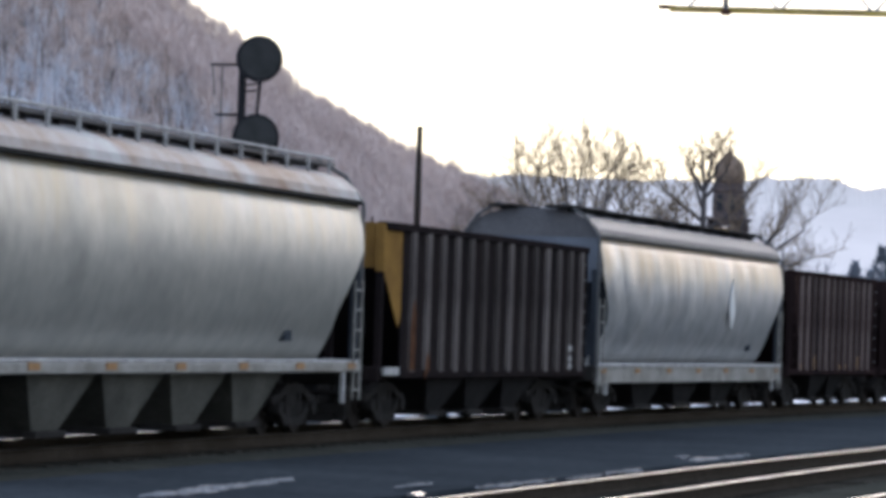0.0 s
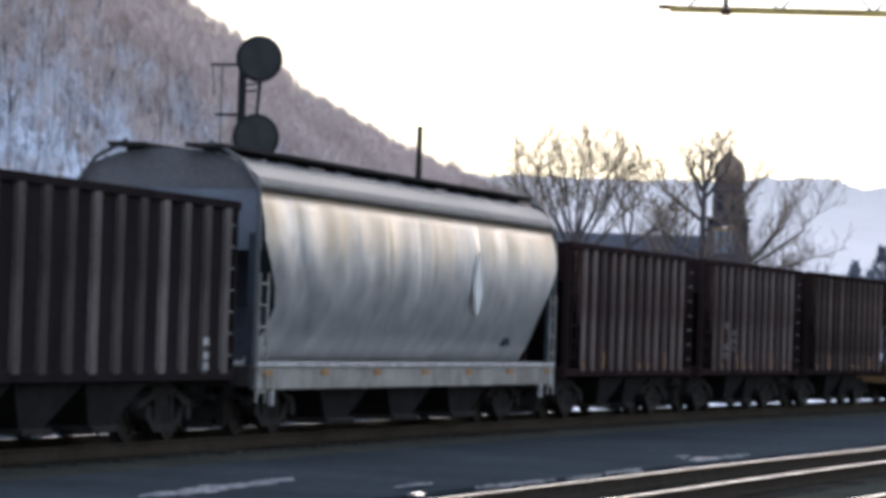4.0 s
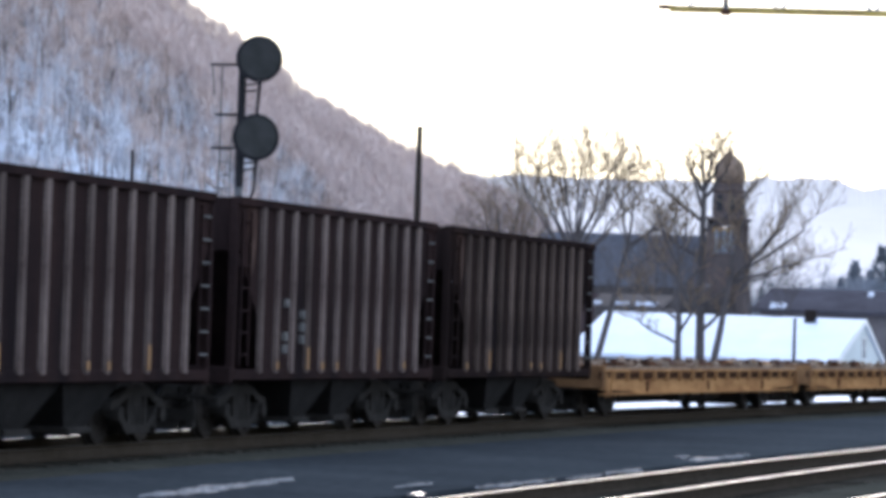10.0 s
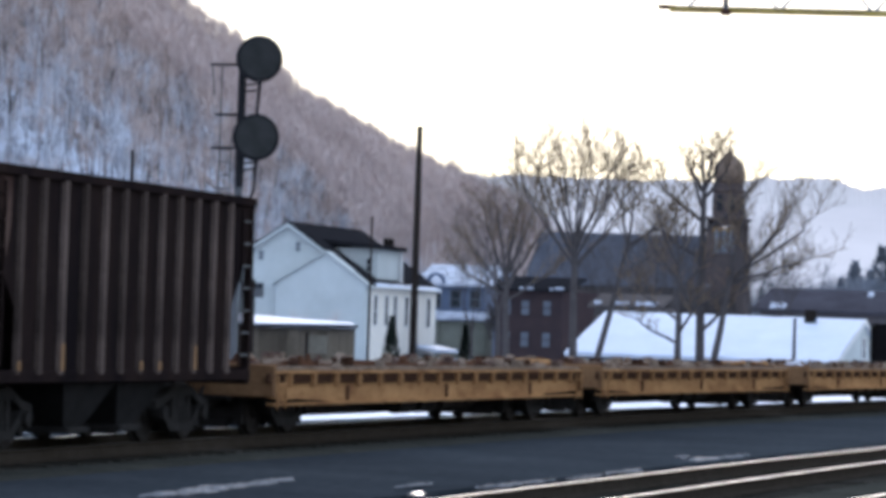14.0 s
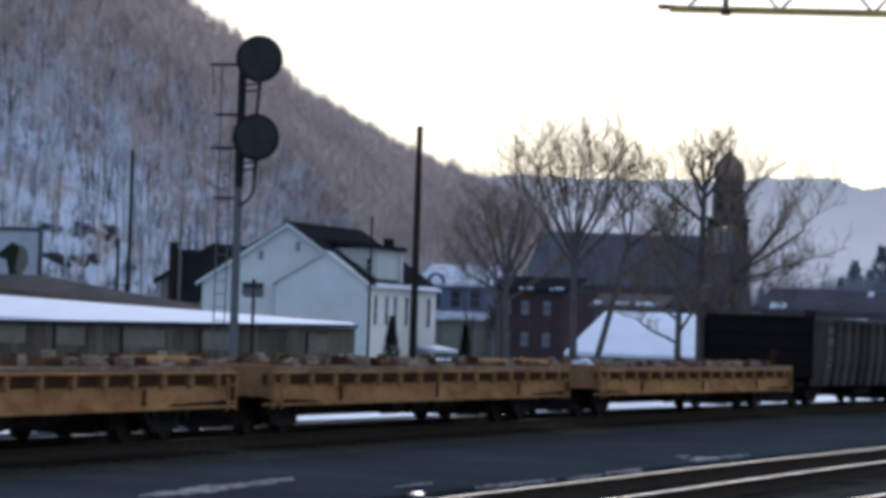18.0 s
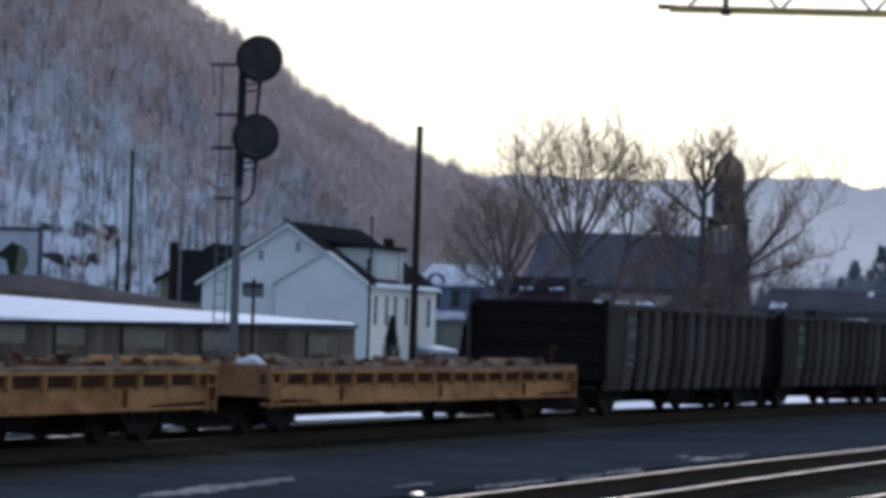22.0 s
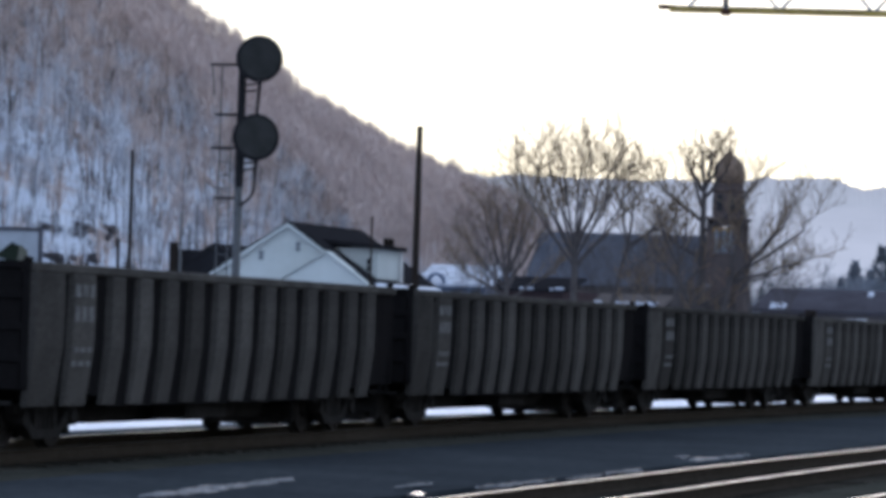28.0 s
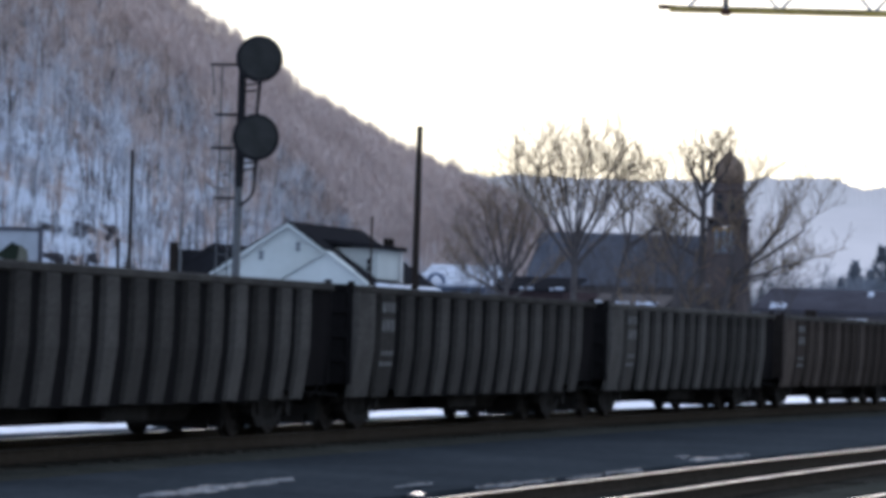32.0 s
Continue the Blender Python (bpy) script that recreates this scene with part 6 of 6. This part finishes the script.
def gantry():
    """Lattice signal bracket reaching over the near tracks from the camera's side."""
    length, z = 19.5, 7.37
    g = root("signal_gantry", pose(62.0, 12.94, 0, 0, 0, 9), "grey lattice girder arm reaching over the near tracks", "gantry")
    # The lens's yellow-green colour fringe is painted onto the bottom chord.
    for dx in (-0.16, 0.16):
        bm = bmesh.new()
        box(bm, dx - 0.035, dx + 0.035, -length, 0, z, z + 0.055, 0.01)
        part("bottom_chord", bm, M["chord"], g, "angle iron with a yellow-green lens fringe in its colour")
        bm = bmesh.new()
        box(bm, dx - 0.05, dx + 0.05, -length, -0.3, z + 0.9, z + 1.0, 0.012)
        part("top_chord", bm, M["mast"], g)
        n = 12
        for k in range(n):
            a, b = -0.3 - (length - 0.3) * k / n, -0.3 - (length - 0.3) * (k + 1) / n
            bm = bmesh.new()
            tube(bm, (dx, a, z + 0.05), (dx, (a + b) / 2, z + 0.92), 0.016, sides=6)
            tube(bm, (dx, (a + b) / 2, z + 0.92), (dx, b, z + 0.05), 0.016, sides=6)
            part("lattice_bar", bm, M["paleblue"], g)
        bm = bmesh.new()
        box(bm, dx - 0.04, dx + 0.04, -length, 0.02, z + 0.056, z + 0.085, 0.008)
        part("chord_edge_line", bm, M["mast"], g, "dark line along the top of the lower chord")
    for k in range(11):
        y = -0.15 - 1.8 * k
        bm = bmesh.new()
        box(bm, -0.13, 0.13, y - 0.04, y + 0.04, z + 0.01, z + 0.05)
        part("cross_tie", bm, M["mast"], g)
    bm = bmesh.new()
    box(bm, -0.3, -0.12, -1.07, -0.89, z - 0.07, z + 0.03, 0.03)
    part("hanger_bracket", bm, M["rust"], g, "small brown clamp under the girder")
    bm = bmesh.new()
    tube(bm, (-0.24, -0.98, z + 0.02), (-0.24, -0.95, z + 0.95), 0.05, 0.04, 8)
    part("hanger_rod", bm, M["mast"], g)
    bm = bmesh.new()
    box(bm, -0.2, 0.2, -0.1, 0.19, z + 0.045, z + 0.095, 0.01)
    part("end_plate", bm, M["rust"], g)
    for dx in (-0.16, 0.16):
        bm = bmesh.new()
        tube(bm, (dx, -length + 0.4, -0.7), (dx, -length + 0.4, z + 1.0), 0.12, 0.1, 10)
        part("upright", bm, M["mast"], g)


white_house()
dark_house()
blue_house()
brick_house()
snowy_building()
snow_roof_strip()
long_roof()
shed()
brown_hall()
billboard()
church()
gantry()


# ---- trees ----
def tree(label, x, y, z, height, seed, split=0.42, spread=0.5, limbs=6, levels=5, r0=None, lean=(0, 0), category="tree"):
    """Bare tree: tapered trunk, limbs and a crown of fine branches and twigs."""
    rnd = random.Random(seed)
    o = root("bare_tree", pose(x, y, z), label, category)
    r0 = r0 or height * 0.016
    verts, faces = [], []

    def limb(a, b, ra, rb, sides):
        q = (b - a).to_track_quat("Z", "Y")
        n = len(verts)
        for c, r in ((a, ra), (b, rb)):
            for i in range(sides):
                t = 6.28319 * i / sides
                verts.append(c + q @ Vector((r * math.cos(t), r * math.sin(t), 0)))
        for i in range(sides):
            j = (i + 1) % sides
            faces.append((n + i, n + j, n + sides + j, n + sides + i))

    def grow(p, d, length, r, level):
        steps = 3 if level < 3 else 2
        for k in range(steps):
            d = (d + Vector((rnd.uniform(-0.16, 0.16), rnd.uniform(-0.16, 0.16), rnd.uniform(0.0, 0.2)))).normalized()
            q = p + d * (length / steps)
            r2 = r * (0.8 if level < 3 else 0.72)
            limb(p, q, r, r2, 6 if level < 2 else (4 if level < 4 else 3))
            p, r = q, r2
            if level < levels and (k > 0 or level > 1):
                for _ in range(1):
                    ax = Vector((rnd.uniform(-1, 1), rnd.uniform(-1, 1), rnd.uniform(-0.2, 0.5))).normalized()
                    nd = (d * 0.75 + ax * 0.7).normalized()
                    grow(p, nd, length * rnd.uniform(0.5, 0.72), max(0.009, r * 0.58), level + 1)
        if level < levels:
            for _ in range(2):
                ax = Vector((rnd.uniform(-1, 1), rnd.uniform(-1, 1), rnd.uniform(0, 0.6))).normalized()
                grow(p, (d * 0.9 + ax * 0.5).normalized(), length * rnd.uniform(0.55, 0.75), max(0.009, r * 0.78), level + 1)

    top = Vector((lean[0], lean[1], height * split))
    mid = top * 0.5 + Vector((rnd.uniform(-0.1, 0.1), rnd.uniform(-0.1, 0.1), 0))
    bm = bmesh.new()
    tube(bm, (0, 0, -0.6), (0, 0, 0.25), r0 * 1.6, r0 * 1.15, 10)
    tube(bm, (0, 0, 0.25), mid, r0 * 1.15, r0 * 0.95, 10)
    tube(bm, mid, top, r0 * 0.95, r0 * 0.8, 10)
    part("trunk", bm, M["bark"], o)
    for i in range(limbs):
        t = 6.28319 * (i + rnd.uniform(-0.3, 0.3)) / limbs
        tilt = spread * rnd.uniform(0.4, 1.15)
        d = Vector((math.cos(t) * tilt, math.sin(t) * tilt, 1)).normalized()
        base = top.lerp(mid, rnd.uniform(0, 0.35))
        grow(base, d, height * (1 - split) * rnd.uniform(0.44, 0.56), r0 * rnd.uniform(0.4, 0.55), 1)
    me = bpy.data.meshes.new("crown")
    me.from_pydata(verts, [], faces)
    me.materials.append(M["bark"])
    c = new("crown", me)
    c.parent = o
    c["label"] = "leafless crown of fine branches"
    return o


def spreading_tree(label, x, y, z, trunk, limbs, seed, r0, depth=1.6, dense=3):
    """Bare tree: trunk = (height, sideways lean); limbs = (start height, side and height of the tip)."""
    rnd = random.Random(seed)
    o = root("bare_tree", pose(x, y, z), label, "tree")
    fine_verts, fine_faces, coarse = [], [], []

    def limb(a, b, ra, rb, sides):
        vs, fs = coarse if sides > 4 else (fine_verts, fine_faces)
        q = (b - a).to_track_quat("Z", "Y")
        n = len(vs)
        for c, r in ((a, ra), (b, rb)):
            for i in range(sides):
                t = 6.28319 * i / sides
                vs.append(c + q @ Vector((r * math.cos(t), r * math.sin(t), 0)))
        for i in range(sides):
            j = (i + 1) % sides
            fs.append((n + i, n + j, n + sides + j, n + sides + i))

    def twig(p, d, length, r, level):
        steps = 3
        for k in range(steps):
            d = (d + Vector([rnd.uniform(-0.2, 0.2), rnd.uniform(-0.2, 0.2), rnd.uniform(-0.08, 0.2)])).normalized()
            q = p + d * (length / steps)
            r2 = max(0.010, r * 0.78)
            limb(p, q, r, r2, 4 if level < 2 else 3)
            p, r = q, r2
            if level < 3:
                ax = Vector((rnd.uniform(-1, 1), rnd.uniform(-1, 1), rnd.uniform(-0.3, 0.7))).normalized()
                twig(p, (d * 0.8 + ax * 0.75).normalized(), length * rnd.uniform(0.45, 0.7), max(0.011, r * 0.6), level + 1)

    top = Vector((0, trunk[1], trunk[0]))
    mid = top * 0.55 + Vector((0.05, rnd.uniform(-0.06, 0.06), 0))
    bm = bmesh.new()
    tube(bm, (0, 0, -0.6), (0, 0, 0.25), r0 * 1.6, r0 * 1.15, 10)
    tube(bm, (0, 0, 0.25), mid, r0 * 1.15, r0 * 0.9, 10)
    tube(bm, mid, top, r0 * 0.9, r0 * 0.55, 10)
    part("trunk", bm, M["bark"], o)
    for h0, side, h1 in limbs:
        verts, faces = [], []
        coarse[:] = [verts, faces]
        f = min(1.0, h0 / trunk[0])
        a = mid.lerp(top, (f - 0.55) / 0.45) if f > 0.55 else mid * (f / 0.55)
        tip = Vector((rnd.uniform(-depth, depth), side, h1))
        length = (tip - a).length
        out = Vector((0, (tip.y - a.y), (tip.z - a.z) * 0.55)) * 0.12
        n = 7
        p, r = a, r0 * (0.45 if len(limbs) < 14 else 0.3)
        for k in range(1, n + 1):
            u = k / n
            q = a.lerp(tip, u) + out * math.sin(3.1416 * u) * 2 * (0.6 if k % 2 else 1.0) + Vector((rnd.uniform(-1, 1), rnd.uniform(-1, 1), rnd.uniform(-1, 1))) * 0.02 * length
            r2 = r0 * (0.42 if len(limbs) < 14 else 0.28) * (1 - u) + 0.013
            limb(p, q, r, r2, 6)
            d = (q - p).normalized()
            p, r = q, r2
            if k > 1:
                for _ in range(dense if k > 2 else 1):
                    ax = Vector((rnd.uniform(-1, 1), rnd.uniform(-1, 1), rnd.uniform(-0.2, 0.7))).normalized()
                    twig(p, (d * 0.7 + ax * 0.8).normalized(), length * rnd.uniform(0.16, 0.34), max(0.016, r * 0.5), 1)
        me = bpy.data.meshes.new("limb")
        me.from_pydata(verts, [], faces)
        me.materials.append(M["bark"])
        new("limb", me).parent = o
    me = bpy.data.meshes.new("twig_crown")
    me.from_pydata(fine_verts, [], fine_faces)
    me.materials.append(M["twig"])
    c = new("twig_crown", me)
    c.parent = o
    tagged(c, "leafless crown of fine tan twigs", kind="stuff")
    return o


vase = []
for k in range(17):
    side = -2.65 + 5.1 * k / 16
    vase.append((6.1 - 0.5 * abs(side), side, 7.75 + 2.0 * math.sqrt(1 - (side / 2.9) ** 2) - 0.5 * (k % 2)))
spreading_tree("large bare tree with a broad leafless crown", 146.2, 34.05, -0.4, (6.3, 0.1), vase, 241, 0.165, 1.6, 2)
spreading_tree("bare tree with a slim leaning trunk", 147.8, 33.65, -0.4, (6.0, -1.4), [(5.6, -3.6, 8.5), (5.8, -0.8, 8.6), (5.9, -4.0, 7.7), (3.8, -2.6, 5.4), (6.0, -1.9, 8.5), (4.6, -3.2, 6.4)], 142, 0.13, 1.6, 2)
spreading_tree("tall bare tree with a straight trunk before the church", 137.7, 27.1, -0.4, (8.0, 0.05), [(7.7, 0.85, 9.2), (7.8, -0.8, 9.6), (7.9, 0.1, 9.4), (6.6, 2.0, 8.2), (6.2, -2.2, 8.2), (7.4, -0.3, 9.3), (5.2, 2.6, 6.9), (7.9, -0.3, 9.5), (7.0, 0.6, 8.7), (7.5, -1.0, 9.0), (2.4, -1.5, 4.2), (2.9, 1.2, 4.8), (3.4, -2.2, 5.2)], 243, 0.17, 1.2, 2)
spreading_tree("bare tree spreading low over the snowy roof", 136.8, 26.6, -0.4, (4.4, -0.7), [(4.3, -4.1, 7.3), (4.4, -3.3, 7.4), (4.2, -2.9, 4.9), (4.0, -1.4, 7.8), (4.4, -3.9, 5.4), (4.3, -2.6, 6.9), (4.0, -0.8, 7.0)], 144, 0.14, 1.0, 2)
spreading_tree("young bare tree with several stems", 137.0, 27.85, -0.4, (5.0, 0.05), [(4.8, 0.95, 7.0), (4.7, -0.2, 6.8), (3.9, -1.1, 5.6), (4.3, 1.3, 6.0), (5.0, 0.4, 7.0), (1.9, 1.7, 3.0), (2.3, -0.9, 3.9), (2.8, 1.9, 4.3)], 45, 0.13, 0.9, 2)
for k, (tx, ty, th) in enumerate(((231, 50.5, 8.0), (240, 48.5, 9.0), (224, 58.8, 7.5), (246, 56.5, 9.5), (212, 44.0, 7.0), (252, 46.0, 8.5), (238, 41.5, 8.0))):
    tree("small bare street tree among the houses", tx, ty, -0.4, th, 300 + k, 0.3, 0.65, 5, levels=4, r0=0.09)
tree("bare street tree in front of the brick house", 218.0, 55.6, -0.4, 10.5, 46, 0.35, 0.6, 5, levels=4)
spreading_tree("broad bare tree with a dense dark crown among the houses", 205.0, 51.7, -0.4, (5.4, 0.15), [(4.6, 2.6, 7.6), (5.0, 1.7, 9.6), (5.3, 0.7, 10.6), (5.4, -0.3, 10.9), (5.2, -1.4, 10.2), (4.8, -2.4, 8.8), (4.2, 3.0, 6.2), (4.0, -2.8, 6.6), (5.2, 0.2, 9.4)], 246, 0.21, 2.0, 3)
tree("bare tree behind the houses", 252.0, 63.8, -0.4, 13.0, 47, 0.32, 0.6, 5, levels=4)
tree("bare tree before the church nave", 297.0, 62.5, -0.4, 13.0, 48, 0.32, 0.7, 5, levels=4)
tree("bare tree beside the church tower", 290.0, 53.0, -0.4, 12.5, 50, 0.3, 0.75, 4, levels=4)


def evergreen(label, x, y, z, height, radius, seed, leaf="evergreen"):
    rnd = random.Random(seed)
    o = root("evergreen_shrub", pose(x, y, z), label, "shrub")
    bm = bmesh.new()
    tube(bm, (0, 0, -0.4), (0, 0, height * 0.8), 0.06 * radius + 0.03, 0.01, 6)
    part("trunk", bm, M["bark"], o)
    verts, faces = [], []
    for _ in range(900):
        k = rnd.random() ** 0.8
        a = rnd.uniform(0, 6.283)
        r = radius * (1 - k) * rnd.uniform(0.55, 1.08)
        p = Vector((r * math.cos(a), r * math.sin(a), k * height))
        d = Vector((math.cos(a), math.sin(a), rnd.uniform(0.2, 1.0))) * rnd.uniform(0.1, 0.22) * max(1, height / 4)
        s = Vector((-math.sin(a), math.cos(a), rnd.uniform(-0.4, 0.4))) * 0.11 * max(1, height / 4)
        n = len(verts)
        verts.extend((p - s, p + s, p + d))
        faces.append((n, n + 1, n + 2))
    me = bpy.data.meshes.new("foliage")
    me.from_pydata(verts, [], faces)
    me.materials.append(M[leaf])
    f = new("foliage", me)
    f.parent = o


evergreen("dark cone-shaped evergreen before the white house", 187.5, 53.6, -0.4, 2.75, 0.55, 61)
evergreen("dark cone-shaped evergreen before the porch", 232.0, 61.3, -0.4, 2.5, 0.6, 62)
evergreen("small round evergreen at the house corner", 188.5, 51.9, -0.4, 0.7, 0.5, 63)
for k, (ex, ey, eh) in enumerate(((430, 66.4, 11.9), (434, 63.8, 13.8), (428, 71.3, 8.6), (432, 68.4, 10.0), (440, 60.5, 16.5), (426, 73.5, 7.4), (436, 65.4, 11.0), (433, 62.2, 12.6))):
    evergreen("evergreen tree with valley mist painted into its grey-blue colour", ex, ey, -0.5, eh, eh * 0.42, 70 + k, "mistfir")


def valley_trees():
    rnd = random.Random(77)
    places = []
    for _ in range(700):
        x = rnd.uniform(280, 520)
        y = x * rnd.uniform(0.15, 0.29)
        if 0.165 < y / x < 0.252:  # keeps the camera's view of the church clear
            continue
        places.append((Vector((x, y, 0)), rnd.uniform(4, 9)))
    for _ in range(500):
        x = rnd.uniform(560, 900)
        y = x * rnd.uniform(0.13, 0.25)
        places.append((Vector((x, y, 0)), rnd.uniform(8, 15)))
    bare_tree_cloud("valley_trees", places, M["mistwoods"], "bare valley trees and brush, mist painted into their grey colour", 9, 34, "trees")
    places = []
    for _ in range(420):
        x = rnd.uniform(175, 330)
        y = x * rnd.uniform(0.30, 0.44)
        places.append((Vector((x, y, 0)), rnd.uniform(1.0, 3.0)))
    bare_tree_cloud("brush", places, M["woods"], "low bare brush on the snowy slope foot", 10, 30, "brush")


valley_trees()


def church_hedge():
    rnd = random.Random(91)
    places = [(Vector((rnd.uniform(254, 262), rnd.uniform(48, 66), -0.4)), rnd.uniform(4.0, 6.6)) for _ in range(150)]
    bare_tree_cloud("brush", places, M["bark"], "dark bare hedge before the church", 92, 30, "brush")
    places = []
    for _ in range(150):
        x, k = rnd.uniform(420, 480), rnd.random()
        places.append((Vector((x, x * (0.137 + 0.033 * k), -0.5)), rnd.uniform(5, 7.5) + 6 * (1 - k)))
    bare_tree_cloud("valley_trees", places, M["mistfir"], "valley trees with mist painted into their grey-blue colour", 93, 40, "trees")


church_hedge()


def hill_brush():
    rnd = random.Random(31)
    places = []
    for _ in range(9000):
        u, w = rnd.uniform(0.15, 0.75), rnd.random() ** 1.2 * 0.5
        if noise.noise(Vector((u * 40, w * 30, 0))) < -0.05:
            continue
        places.append((hill_point(u, w), rnd.uniform(1.0, 3.6)))
    bare_tree_cloud("hillside_brush", places, M["bark"], "dark brush and brambles poking through the hillside snow", 12, 30, "brush")


hill_brush()

# ---- old snow and ice on the yard ----
for k, (sx, sy, rx, ry) in enumerate(((40.8, 14.10, 1.5, 0.24), (43.2, 14.19, 1.2, 0.12), (44.75, 14.35, 0.9, 0.10), (61.4, 12.0, 1.7, 0.22), (63.4, 11.8, 1.1, 0.12), (62.3, 12.5, 0.7, 0.09), (54.3, 11.74, 1.4, 0.11), (51.6, 11.76, 1.0, 0.09), (47.0, 11.98, 1.0, 0.10), (48.9, 11.92, 1.3, 0.09), (45.4, 12.6, 1.0, 0.05))):
    snow_patch(sx, sy, -0.315 if sy < 12.6 else -0.272, rx, ry, 0, 90 + k)
snow_patch(43.75, 12.12, -0.31, 0.3, 0.07, 0, 120, M["ice"], "puddle", "frozen puddle shining on the service road")

# ---- ties under the nearest stretches ----
bm = bmesh.new()
box(bm, -0.115, 0.115, -1.28, 1.28, -0.17, 0.0, 0.012)
tie_seed = mesh_ob("tie", bm, M["tie"])
TIE = tie_seed.data
bpy.data.objects.remove(tie_seed)
ties(NEAR_TRACK, NEAR_OFF, NEAR_Z, 30, 130, TIE, VEER)
ties(TRAIN_TRACK, CENTRE, 0.0, 36, 150, TIE)



# ---- what moves: the train rolls towards the camera's left ----
def shift(t):
    k = (t - 16) / 16
    return 16 * (5.35128 * k - 0.085197 * k * k / 2 + 0.021075 * k ** 3 / 3)


def motions():
    for car in TRAIN:
        rows = []
        for i in range(33):
            p, a = line(car["s_mid"] - shift(i), CENTRE)
            rows.append((i, pose(p.x, p.y, 0, 0, 0, math.degrees(a))))
        walk(car, rows)
    turns = [(i / 10, math.degrees(-shift(i / 10) / 0.42)) for i in range(321)]
    for w in WHEELSETS:
        x, y, z = w.location
        walk(w, [(t, pose(x, y, z, 0, a, 0)) for t, a in turns])


motions()
